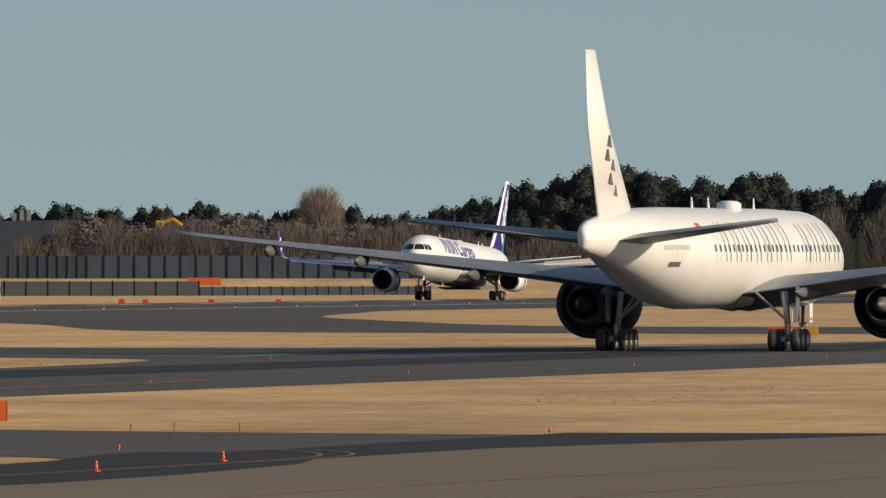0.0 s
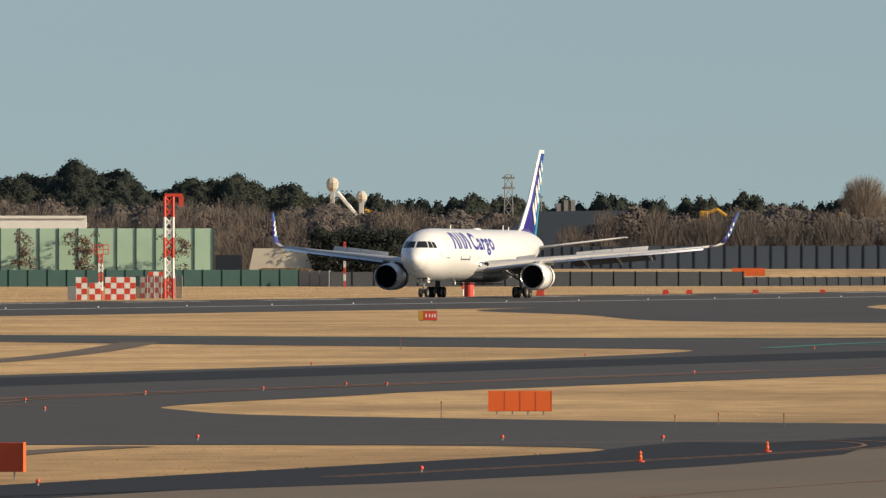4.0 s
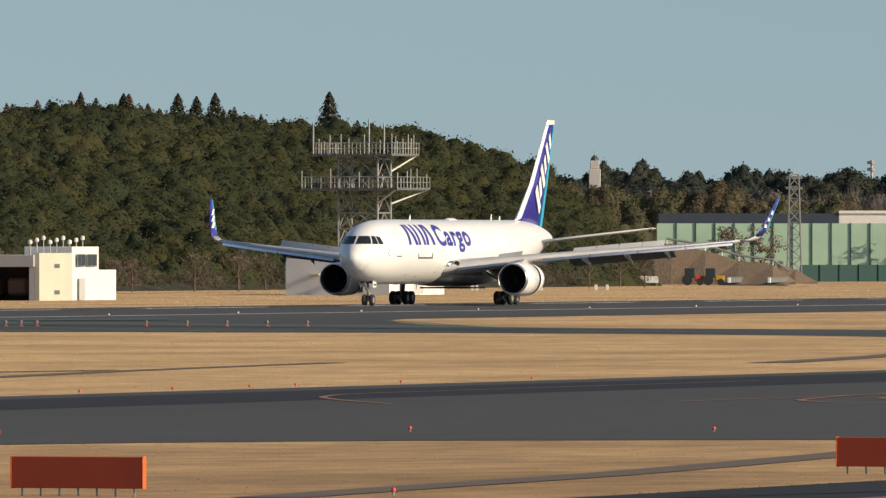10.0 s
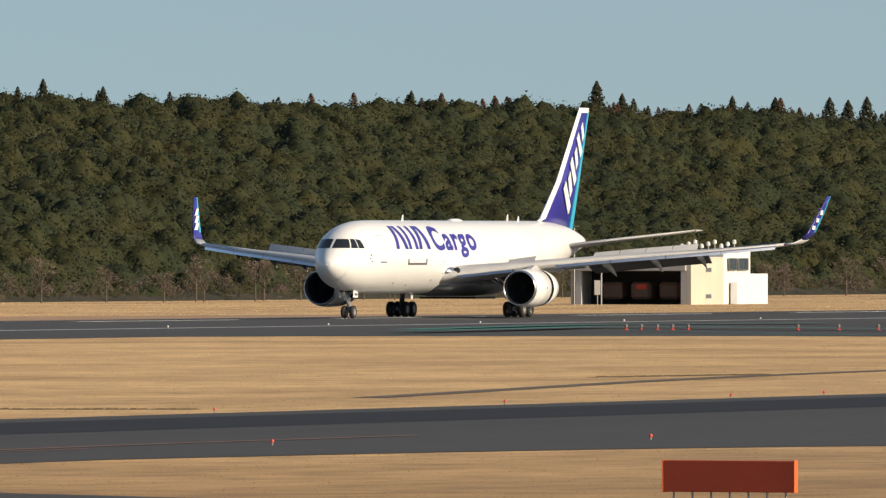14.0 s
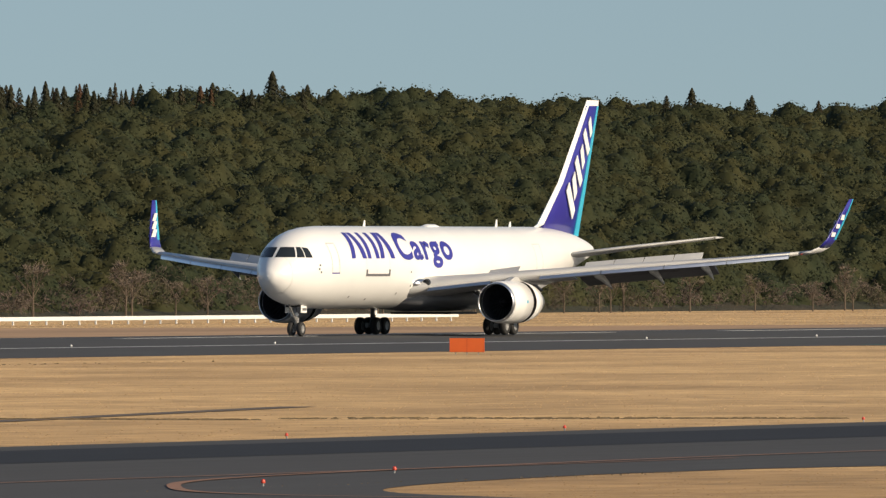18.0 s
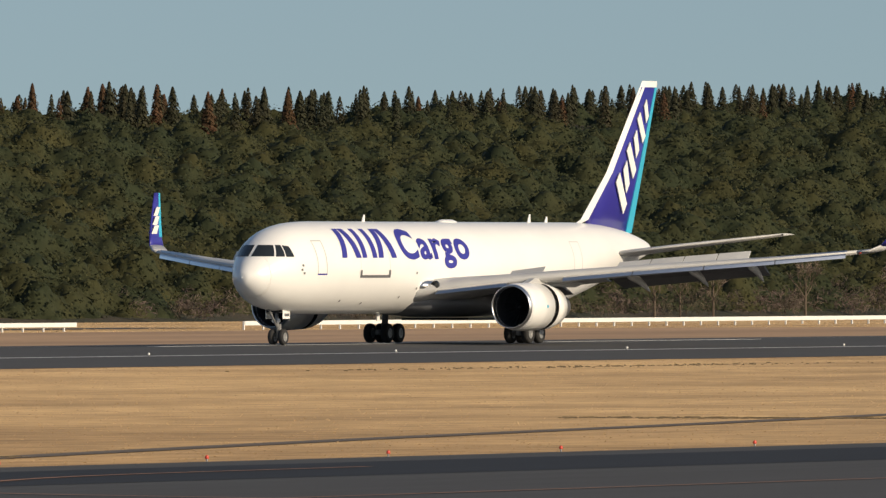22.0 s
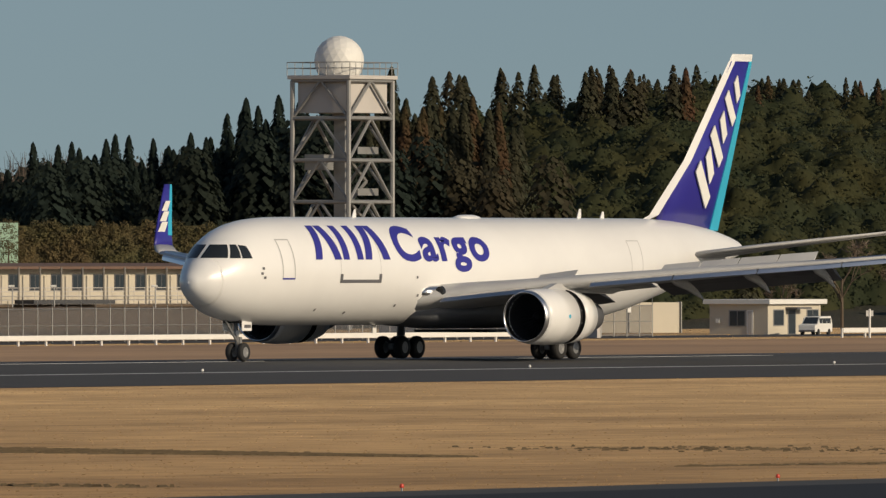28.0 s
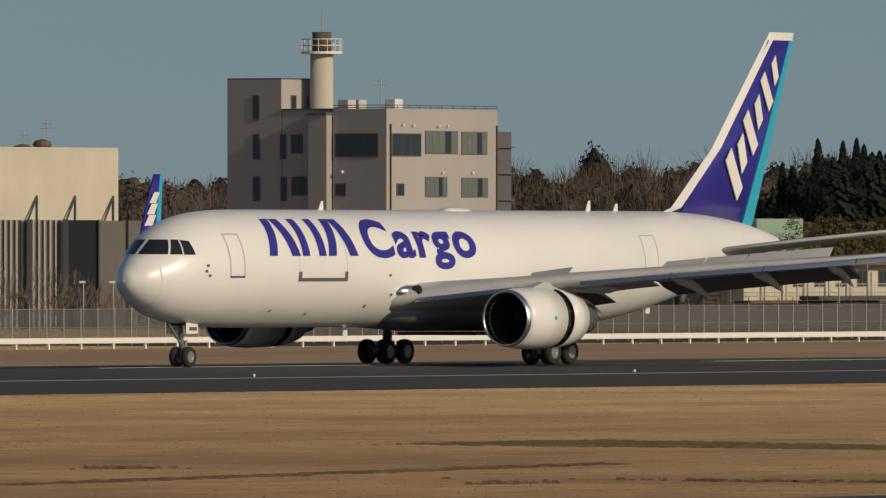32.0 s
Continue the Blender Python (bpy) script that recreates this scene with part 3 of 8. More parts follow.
def clumps(X, Y, Z, su, sv, n, size, mat, parent, g, keep=None, loose=0.3, thin=0.6, tilt=0.22):
    """Leaf clumps over a crown surface, thickest where it is steep, on the sides that face the airfield."""
    gs = np.gradient(np.stack([X, Y, Z], axis=2), axis=0)
    gq = np.gradient(np.stack([X, Y, Z], axis=2), axis=1)
    nr = np.cross(gs, gq)
    area = np.linalg.norm(nr, axis=2)
    nr = nr / area[..., None]
    nr = nr * np.sign(nr[..., 2:3])
    w = np.minimum(area, 3 * np.median(area)) * (nr @ np.array([-0.93, -0.36, 0.0]) > -0.1)
    w[:2], w[-2:], w[:, :2], w[:, -2:] = 0, 0, 0, 0
    gs, gq = np.clip(gs, -1.2, 1.2), np.clip(gq, -1.2, 1.2)
    if keep is not None:
        w = w * keep
    pick = g.choice(w.size, n, p=(w / w.sum()).ravel())
    i, j = np.unravel_index(pick, w.shape)
    a, b = g.uniform(-0.5, 0.5, (n, 1)), g.uniform(-0.5, 0.5, (n, 1))
    nn = nr[i, j]
    p = np.stack([X[i, j], Y[i, j], Z[i, j]], axis=1) + gs[i, j] * a + gq[i, j] * b + nn * g.uniform(0.0, loose, (n, 1))
    m = nn + g.normal(0, tilt, (n, 3))
    m /= np.linalg.norm(m, axis=1)[:, None]
    t = np.cross(m, g.normal(size=(n, 3)))
    t /= np.linalg.norm(t, axis=1)[:, None]
    c = np.cross(m, t)
    s = size * g.uniform(0.5, 1.4, (n, 1))
    q = np.stack([p - t * s, p - c * s * thin, p + t * s, p + c * s * thin], axis=1).reshape(-1, 3)
    return tagged(quads("leaf_clumps", q, mat, parent), "leaf clumps", kind="stuff")


def canopy():
    """One rolling roof of merged crowns over the bank, with leaf clumps scattered over it."""
    g = np.random.default_rng(31)
    X, Y = np.meshgrid(np.arange(972, 2052, 0.62), np.arange(561, 661, 0.7), indexing="ij")
    soil = np.maximum(0.0, np.interp(X, [p[0] for p in RIDGE], [p[1] for p in RIDGE]) - 2.4)
    soil = soil * np.clip((Y - 564) / 78.0, 0, 1) ** 0.85
    dome = np.maximum(domes(X, Y, 2.6, g, 1.2, 2.4, 0.95, 2.0, 0.35), -0.9)
    tuft = np.maximum(domes(X, Y, 0.95, g, 0.5, 0.95, 0.75, 2.0, 0.1), -0.4)
    wave = np.sin(X * 0.11 + 1.7 * np.sin(Y * 0.09)) * np.sin(Y * 0.21 + 1.3 * np.sin(X * 0.037) + X * 0.05)
    wave2 = np.sin(X * 0.29 + Y * 0.13 + 2.0 * np.sin(X * 0.05))
    Z = soil - 0.1 + 0.95 * dome + 0.8 * tuft + 0.85 * wave + 0.35 * wave2 + g.normal(0, 0.15, X.shape)
    Z -= 1.1 * np.clip((1450 - X) / 60, 0, 1) * np.clip((Y - 626) / 9, 0, 1)
    Z += 2.1 * np.clip((1225 - X) / 110, 0, 1) * np.clip((Y - 578) / 45, 0, 1)
    edge = 1812 + (Y - 570) * 2.2 + 8 * np.sin(Y * 0.45)
    mask = np.clip((edge - X) / 7.0, 0, 1) * np.clip((X - 1042 + 57 * np.clip((Y - 584) / 14.0, 0, 1)) / 12.0, 0, 1) * np.clip((Y - 563) / 3.5, 0, 1)
    Z = Z * np.sqrt(mask) - 1.0 * (1 - mask)
    wood = field_mesh("evergreen_wood", X, Y, Z, M["leaf"], "dense olive-green evergreen trees covering the bank")
    clumps(X, Y, Z, 0.62, 0.7, 520000, 0.17, M["leaf"], wood, g, mask > 0.3, 0.5, 0.7, 0.48)


canopy()


def woods(name, label, h0, h1, d, depth, tops, mat, cell, r0, r1, tall, power, leaves, size, seed, step=0.5, jitter=0.5):
    """A belt of close-set trees between two headings at a distance; tops are rows of heading and height."""
    g = np.random.default_rng(seed)
    half = radians(h1 - h0) / 2 * d
    mid = (h0 + h1) / 2
    S, Q = np.meshgrid(np.arange(-half, half, step), np.arange(0, depth, step * 1.4), indexing="ij")
    c, s = math.cos(radians(mid)), math.sin(radians(mid))
    X, Y = c * (d + Q) - s * S, s * (d + Q) + c * S
    hd = mid + np.degrees(S / d)
    T = np.interp(hd, [p[0] for p in tops], [p[1] for p in tops])
    big = domes(S, Q, cell, g, r0, r1, tall, power, jitter)
    small = np.maximum(domes(S, Q, cell * 0.4, g, r0 * 0.35, r1 * 0.45, 0.9, 2.0, 0.1), -0.5)
    lumps = 0.05 * np.sin(S * 0.23 + seed) + 0.04 * np.sin(S * 0.61 + 2 * seed)
    ramp = 0.45 + 0.55 * np.clip(Q / (0.55 * depth), 0, 1) ** 0.7
    Z = (T * (0.97 + lumps) - r1 * tall * 1.05 - 0.3) * ramp + np.maximum(big, -0.9 * r1) + 0.5 * small + g.normal(0, 0.12, S.shape)
    Z[:, 0] = Z[:, -1] = -0.5
    Z[0], Z[-1] = -0.5, -0.5
    Z = np.maximum(Z, -0.5)
    wd = field_mesh(name, X, Y, Z, mat, label)
    clumps(X, Y, Z, step, step, leaves, size, mat, wd, g, None, 0.5, 0.7, 0.5)
    return wd


def brush(name, label, h0, h1, d, depth, tops, mat, n, width=0.22, seed=5, low=0.0):
    """A belt of leafless trees: upright slender stems and twigs, thickest near their tops."""
    g = np.random.default_rng(seed)
    # rounded outline of the crowns
    hs = np.sort(g.uniform(h0, h1, max(4, int((h1 - h0) * 26))))
    ht = np.array([lerp_rows(tops, h)[1] for h in hs]) * g.uniform(0.78, 1.06, len(hs))
    k = g.integers(0, len(hs), n)
    spread = g.normal(0, 1.25, n)
    hd = hs[k] + np.degrees(spread / d)
    top = ht[k] * (1 - 0.03 * spread ** 2)
    dd = d + g.uniform(0, depth, n) * np.ones(n)
    u = g.uniform(low, 0.9, n)
    z0 = top * u
    ln = top * g.uniform(0.08, 0.3, n)
    z1 = np.minimum(top * g.uniform(0.94, 1.03, n), z0 + ln)
    x, y = dd * np.cos(np.radians(hd)), dd * np.sin(np.radians(hd))
    lean = g.normal(0, 0.28, n) * (z1 - z0) + 0.25 * spread * (z1 - z0) / 1.5
    sd = np.stack([-np.sin(np.radians(hd)), np.cos(np.radians(hd)), np.zeros(n)], axis=1)
    p0 = np.stack([x, y, z0], axis=1)
    p1 = np.stack([x, y, z1], axis=1) + sd * lean[:, None]
    tw = g.uniform(-0.9, 0.9, n)[:, None]
    fw = np.stack([np.cos(np.radians(hd)), np.sin(np.radians(hd)), np.zeros(n)], axis=1)
    w = (width * g.uniform(0.5, 1.3, n))[:, None]
    a = sd * np.cos(tw) + fw * np.sin(tw)
    v = np.stack([p0 - a * w, p0 + a * w, p1 + a * w * 0.5, p1 - a * w * 0.5], axis=1).reshape(-1, 3)
    return tagged(quads(name, v, mat), label, "trees", kind="stuff")


g = np.random.default_rng(44)
cs, rs = [], []
for _ in range(400):
    x, y = g.uniform(1062, 1770), g.uniform(552, 570)
    ht = g.uniform(1.0, 2.4) + 2.4 * max(0.0, math.sin(x * 0.045) * math.sin(x * 0.013 + 1.0)) * g.uniform(0.5, 1.0)
    for k in range(3):
        cs.append((x + g.uniform(-1, 1), y + g.uniform(-1, 1), ht * (0.35 + 0.28 * k)))
        rs.append(g.uniform(0.6, 1.1))
tagged(leaf_cloud("bare_scrub", cs, rs, 44, 0.28, M["twig_foot"], seed=45, thin=0.10), "brown leafless scrub along the foot of the bank", "shrubs", kind="stuff")

# far tree lines behind the runway's end
woods("far_woods", "dark pine wood on the skyline", 10.5, 12.66, 2450, 26, [(10.5, 18.8), (11.3, 19.8), (11.7, 21.2), (12.0, 21.2), (12.15, 20.6), (12.3, 18.0), (12.45, 14.8), (12.66, 12.0)], M["leaf_far"], 2.9, 1.5, 2.6, 1.5, 1.5, 26000, 0.27, 11, 0.45, 0.6)
woods("far_woods", "low dark tree line on the horizon", 10.55, 18.2, 3100, 16, [(10.55, 17), (14.0, 17.4), (15.0, 17.8), (15.7, 18.4), (16.5, 19.6), (16.75, 21.0), (17.0, 21.8), (17.4, 22.8), (17.8, 23.6), (18.2, 23.0)], M["leaf_far"], 2.6, 1.0, 2.0, 1.6, 1.3, 46000, 0.28, 12, 0.55, 0.7)
woods("far_woods", "rounded dark evergreen wood beyond the noise wall", 15.15, 18.15, 2650, 34, [(15.15, 14), (15.3, 18.3), (15.5, 18.0), (15.7, 19.0), (15.83, 18.2), (16.1, 20.8), (16.39, 20.6), (16.6, 19.4), (17.0, 17.6), (18.15, 16.4)], M["leaf_far"], 3.0, 1.5, 2.8, 0.9, 1.9, 36000, 0.24, 13, 0.5, 0.3)
woods("bamboo_grove", "soft olive-brown bamboo grove below the tree line", 16.55, 18.1, 2560, 14, [(16.55, 12.0), (16.7, 14.6), (17.2, 16.0), (17.7, 16.6), (18.1, 15.5)], M["bamboo"], 2.4, 1.0, 2.0, 1.0, 2.0, 16000, 0.2, 28, 0.5, 0.3)
brush("bare_woods", "brown leafless woods in front of the tree line", 10.6, 18.15, 2575, 40, [(10.6, 12), (11.4, 12.5), (12.2, 11.5), (12.9, 12.5), (13.5, 13.5), (13.75, 11.2), (14.3, 11.6), (15.0, 13.5), (16.4, 15), (17.6, 15.5)], M["twig_far"], 90000, 0.032, 14)
woods("bare_woods", "grey-brown leafless crowns in front of the tree line", 10.55, 18.15, 2585, 24, [(10.55, 11.5), (11.4, 12), (12.2, 11.0), (12.9, 12.0), (13.5, 13.0), (13.75, 10.8), (14.3, 11.2), (15.0, 13.0), (16.4, 14.5), (17.6, 15)], M["twig_far"], 3.6, 1.8, 3.2, 0.8, 2.0, 26000, 0.3, 24, 0.7, 0.3)
brush("bare_woods", "brown leafless trees climbing beside the pine wood", 10.5, 12.3, 2432, 10, [(10.5, 15.6), (11.0, 16.0), (11.25, 12.5), (11.6, 11.0), (12.3, 10)], M["twig_far"], 26000, 0.032, 19)
brush("bare_woods", "pale leafless trees before the perimeter wall's woods", 12.3, 14.25, 2445, 12, [(12.3, 10.5), (12.7, 11.8), (13.3, 12.0), (14.1, 12.2), (14.25, 9.0)], M["twig_far"], 34000, 0.032, 20)
woods("bare_woods", "grey-brown leafless crowns over the perimeter wall", 12.3, 14.25, 2450, 12, [(12.3, 10.0), (12.7, 11.2), (13.3, 11.4), (14.1, 11.6), (14.25, 8.0)], M["twig_far"], 3.2, 1.6, 2.8, 0.8, 2.0, 8000, 0.28, 26, 0.6, 0.3)
g = np.random.default_rng(15)
n = 420
hd, dd = g.uniform(14.88, 15.26, n), 2180 + g.uniform(0, 8, n)
cs = np.stack([dd * np.cos(np.radians(hd)), dd * np.sin(np.radians(hd)), 7.9 * g.uniform(0, 1, n) ** 0.8], axis=1)
tagged(leaf_cloud("dark_thicket", cs, g.uniform(0.8, 1.5, n), 46, 0.2, M["leaf_far"], seed=15), "square block of dark evergreen trees behind the fence", "trees", kind="stuff")
brush("bare_woods", "mixed leafless wood behind the offices", 32.4, 36.6, 1420, 40, [(32.4, 15.3), (34.2, 15.3), (36.6, 13.5)], M["twig_foot"], 42000, 0.03, 16)
woods("bare_woods", "brown leafless crowns behind the offices", 32.4, 36.6, 1425, 16, [(32.4, 13.4), (34.2, 13.7), (36.6, 12.2)], M["twig_foot"], 3.2, 1.5, 2.6, 0.9, 2.0, 14000, 0.2, 25, 0.5, 0.4)
woods("far_woods", "dark evergreen trees in the wood behind the offices", 32.4, 36.6, 1445, 20, [(32.4, 15.8), (33.2, 15.6), (34.2, 15.0), (36.6, 13.2)], M["leaf_far"], 3.4, 1.4, 2.6, 1.4, 1.5, 30000, 0.2, 17, 0.4, 0.9)


def conifer_mesh(seed, height, spread, n=900, leaf=0.034, full=0.8):
    """Trunk and drooping tiers of foliage quads of a cedar."""
    g = np.random.default_rng(seed)
    u = g.uniform(0, 1, n) ** 0.8
    z = height * (0.08 + 0.92 * u)
    a = g.uniform(0, 2 * math.pi, n)
    tier = 0.85 + 0.18 * np.sin(u * 38 + a * 3.0)
    r = spread * (1 - u) ** full * tier * g.uniform(0.55, 1.05, n) + 0.06
    p = np.stack([r * np.cos(a), r * np.sin(a), z], axis=1)
    out = np.stack([0.55 * np.cos(a), 0.55 * np.sin(a), -0.85 * np.ones(n)], axis=1)
    side = np.stack([-np.sin(a), np.cos(a), g.uniform(-0.4, 0.4, n)], axis=1)
    s = (leaf * height * g.uniform(0.6, 1.4, n) * (1.15 - 0.6 * u))[:, None]
    v = np.stack([p - out * s, p - side * s * 0.8, p + out * s, p + side * s * 0.8], axis=1).reshape(-1, 3)
    return v


CEDAR = []
for k, (sp, mat) in enumerate(((1.7, "leaf_dark"), (2.0, "leaf_dark"), (1.4, "leaf_dark"), (1.6, "leaf_red"))):
    tree = thing("conifer", "dark slender cedar on the wooded ridge", "tree", pose(1100 + 6 * k, 668, bank_z(1100 + 6 * k, 660)), group="cedars on the ridge")
    part("trunk", rod((0, 0, -0.4), (0, 0, 6.0), 0.14, 6, 0.03), M["bark"], tree)
    quads("crown", conifer_mesh(20 + k, 7.0, sp), M[mat], tree)
    tree.scale = (0.55, 0.55, 0.5)
    CEDAR.append(tree)


TALL = thing("conifer", "tall cedar with the row's shade put into its foliage", "tree", pose(*polar(31.7, 1195), 0, 0, 0, 0), group="cedar row")
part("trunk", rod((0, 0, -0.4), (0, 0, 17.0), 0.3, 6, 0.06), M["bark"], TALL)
quads("crown", conifer_mesh(27, 18.0, 2.15, 2200, 0.016, 0.62), M["leaf_shaded"], TALL)
TALL_GREEN = thing("conifer", "tall green-brown cedar at the end of the bank", "tree", pose(*polar(31.5, 1190), 0, 0, 0, 0), group="cedar row")
part("trunk", rod((0, 0, -0.4), (0, 0, 17.0), 0.3, 6, 0.06), M["bark"], TALL_GREEN)
quads("crown", conifer_mesh(30, 18.0, 2.0, 2200, 0.016, 0.62), M["leaf_dark"], TALL_GREEN)
TALL_RED = thing("conifer", "tall rusty cedar in a shaded row", "tree", pose(*polar(31.62, 1190), 0, 0, 0, 0), group="cedar row")
part("trunk", rod((0, 0, -0.4), (0, 0, 17.0), 0.3, 6, 0.06), M["bark"], TALL_RED)
quads("crown", conifer_mesh(29, 18.0, 1.9, 2200, 0.016, 0.62), M["leaf_red"], TALL_RED)


def plant(tree, x, y, z, scale, turn, label="", group="", wide=1.0):
    t = copy_thing(tree, pose(x, y, z, 0, 0, turn))
    t.scale = (scale * wide, scale * wide, scale * rng.uniform(0.9, 1.12))
    if label:
        tagged(t, label, "tree", group)
    return t


# a close serrated row of cedars along the eastern ridge; tops are rows of x and height
TIPS = [(1073, 22.4), (1100, 22.6), (1115, 22.1), (1130, 21.2), (1151, 20.9), (1192, 21.7), (1254, 22.2), (1298, 22.4), (1334, 23.2), (1373, 23.9), (1420, 24.2), (1445, 24.0)]
FOLIAGE = [conifer_mesh(20 + k, 7.0, sp) for k, sp in enumerate((1.7, 2.0, 1.4, 1.6))]
JOINED = {"leaf_dark": [], "leaf_red": []}


def join_tree(k, x, y, z, scale, wide, turn):
    """One more small cedar for the joined row behind the singly standing ones."""
    c, sn = math.cos(radians(turn)), math.sin(radians(turn))
    v = FOLIAGE[k][: 4 * 420] * np.array([0.55, 0.55, 0.5]) * scale * np.array([wide, wide, 1.0])
    JOINED["leaf_red" if k == 3 else "leaf_dark"].append(np.stack([c * v[:, 0] - sn * v[:, 1] + x, sn * v[:, 0] + c * v[:, 1] + y, v[:, 2] + z], axis=1))


for k in range(400):
    x, yy = 1070 + 0.935 * k + rng.uniform(-0.8, 0.8), rng.uniform(640, 660)
    soil = bank_z(x, min(yy, 645)) - 0.5
    top = lerp_rows(TIPS, x)[1] - 0.1 + rng.uniform(-1.7, 0.3) * (1.0 if k % 3 else 0.5)
    kind = 3 if rng.uniform() < 0.1 else k % 3
    up, wide, turn = (top - soil) / 3.5, rng.uniform(0.9, 1.25), rng.uniform(0, 360)
    if k % 3 == 0:
        plant(CEDAR[kind], x, yy, soil, up * 0.5, turn, wide=wide)
    else:
        join_tree(kind, x, yy, soil, up, wide * 0.9, turn)
x = 1446.0
while x < 1915:
    kind = 3 if 1655 < x < 1860 and rng.uniform() < 0.6 else int(rng.integers(0, 3))
    yy = 650 + rng.uniform(-6, 8)
    up = rng.choice((0.3, 0.6, 0.9, 1.6)) * rng.uniform(0.8, 1.2) + (0.7 if x > 1655 else 0.0)
    join_tree(kind, x, yy, bank_z(x, 648) + 0.4, (up + 1.6) / 3.5, 1.7, rng.uniform(0, 360))
    x += rng.choice((1.5, 2.5, 4.0, 7.0)) * rng.uniform(0.7, 1.3)
for kind, label in (("leaf_dark", "close row of small dark cedars along the ridge"), ("leaf_red", "reddish-brown cedars scattered along the ridge")):
    tagged(quads("ridge_cedars", np.concatenate(JOINED[kind]), M[kind], None), label, "trees", kind="stuff")
for h, up in ((20.2927, 4.3), (20.1908, 2.8), (20.6412, 2.6), (21.0351, 2.4), (19.3601, 4.0), (19.2855, 3.8), (19.2108, 4.1), (18.7538, 5.5), (19.7494, 2.6), (19.5774, 3.2), (22.51, 2.6), (22.27, 2.2), (24.19, 3.0), (24.05, 2.0), (24.43, 2.2)):
    x = 650 / math.tan(radians(h))
    plant(CEDAR[1], x, 650, bank_z(x, 648) + 0.4, (up + 1.5) / 7.0, 31 * up, wide=1.4)
CEDAR_TOPS = [(30.9, 9.0), (31.05, 14.5), (31.25, 18.4), (31.75, 19.6), (32.0, 19.0), (32.21, 18.4), (32.35, 17.6), (32.5, 16.4), (32.69, 14.6), (32.96, 15.5), (33.14, 14.3), (33.3, 12.4), (33.7, 10.0)]
bulk, rows = conifer_mesh(33, 1.0, 0.17, 760, 0.028, 0.6), []
for k in range(215):
    h, d = rng.uniform(31.1, 33.6), 1172 + rng.uniform(0, 50)
    x, y = polar(h, d)
    tall = lerp_rows(CEDAR_TOPS, h)[1] * (rng.uniform(0.6, 0.94) if h > 31.85 else rng.uniform(0.45, 0.9))
    rows.append((h, bulk * tall * np.array([1.15, 1.15, 1.0]) + np.array([x, y, -0.3])))
tagged(quads("cedar_wood", np.concatenate([v for h, v in rows if h > 31.6]), M["leaf_shaded"]), "close cedar wood with deep shade put into its foliage", "trees", kind="stuff")
tagged(quads("cedar_wood", np.concatenate([v for h, v in rows if h <= 31.6]), M["leaf_dark"]), "close green-brown cedars at the end of the bank", "trees", kind="stuff")
for k in range(124):
    h = 31.22 + 2.33 * (k + rng.uniform(0, 1)) / 124
    d = 1185 + rng.uniform(0, 25)
    x, y = polar(h, d)
    tall = lerp_rows(CEDAR_TOPS, h)[1]
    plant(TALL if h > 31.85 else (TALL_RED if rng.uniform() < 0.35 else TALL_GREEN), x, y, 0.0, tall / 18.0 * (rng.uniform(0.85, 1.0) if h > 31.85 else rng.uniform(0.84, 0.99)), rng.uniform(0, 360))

# ---- signs beside the taxiways ----


def board(x, y, turn, width, height, leg, mats, label, legs=4, panels=1):
    t = thing("sign_board", label, "sign", pose(x, y, 0.0, 0, 0, turn), group="taxiway sign boards")
    b = part("panel_box", box(-width / 2, -0.09, leg, width / 2, 0.09, leg + height, 0.015), mats[0], t)
    for s in (-1, 1):
        part("end_cap", box(s * width / 2 - (0.004 if s < 0 else 0.0) - (0.02 if s < 0 else 0), -0.10, leg - 0.01, s * width / 2 + (0.024 if s > 0 else 0.0), 0.10, leg + height + 0.01, 0.005), mats[1], b)
    for k in range(1, panels):
        xx = -width / 2 + width * k / panels
        part("panel_joint", box(xx - 0.012, -0.096, leg + 0.01, xx + 0.012, -0.088, leg + height - 0.01), M["sign_red"], b)
    for k in range(legs):
        xx = -width / 2 + width * (k + 0.5) / legs
        part("leg", rod((xx, 0, -0.05), (xx, 0, leg + 0.02), 0.025, 8), M["steel"], t)
    return t


board(470.55, 121.07, -75, 2.12, 0.70, 0.12, (M["sign_orange"], M["sign_orange"]), "orange taxiway sign board with faded panels", 4, 4)
# faces get a darker paint than the end caps to stand for shade
board(336.5, 100.1, -93, 1.95, 0.72, 0.18, (M["sign_red"], M["sign_orange"]), "back of a taxiway sign on short legs, red darkened for its shaded face", 4)
board(301.2, 108.2, -93, 3.17, 0.71, 0.18, (M["sign_red"], M["sign_orange"]), "long back of a taxiway sign on short legs, red darkened for its shaded face", 7)
board(752.5, 325.8, -70, 1.95, 0.80, 0.15, (M["sign_orange"], M["sign_orange"]), "orange-red sign board beside the runway", 3, 2)


# ---- buildings and masts beyond the runway; most stand square to it ----
def wall_block(name, corner, lx, ly, h, mat, label, category="building", roof=None, overhang=0.0, cap=0.12):
    """A block with its near corner given: it runs lx along the runway and ly away from it. Its walls have parts of their own."""
    t = thing(name, label, category, pose(corner[0], corner[1], 0))
    part("wall", box(0, 0, -0.2, lx, ly, h, 0.02), mat, t)
    part("roof", box(-overhang, -overhang, h, lx + overhang, ly + overhang, h + cap, 0.02), roof or mat, t)
    return t


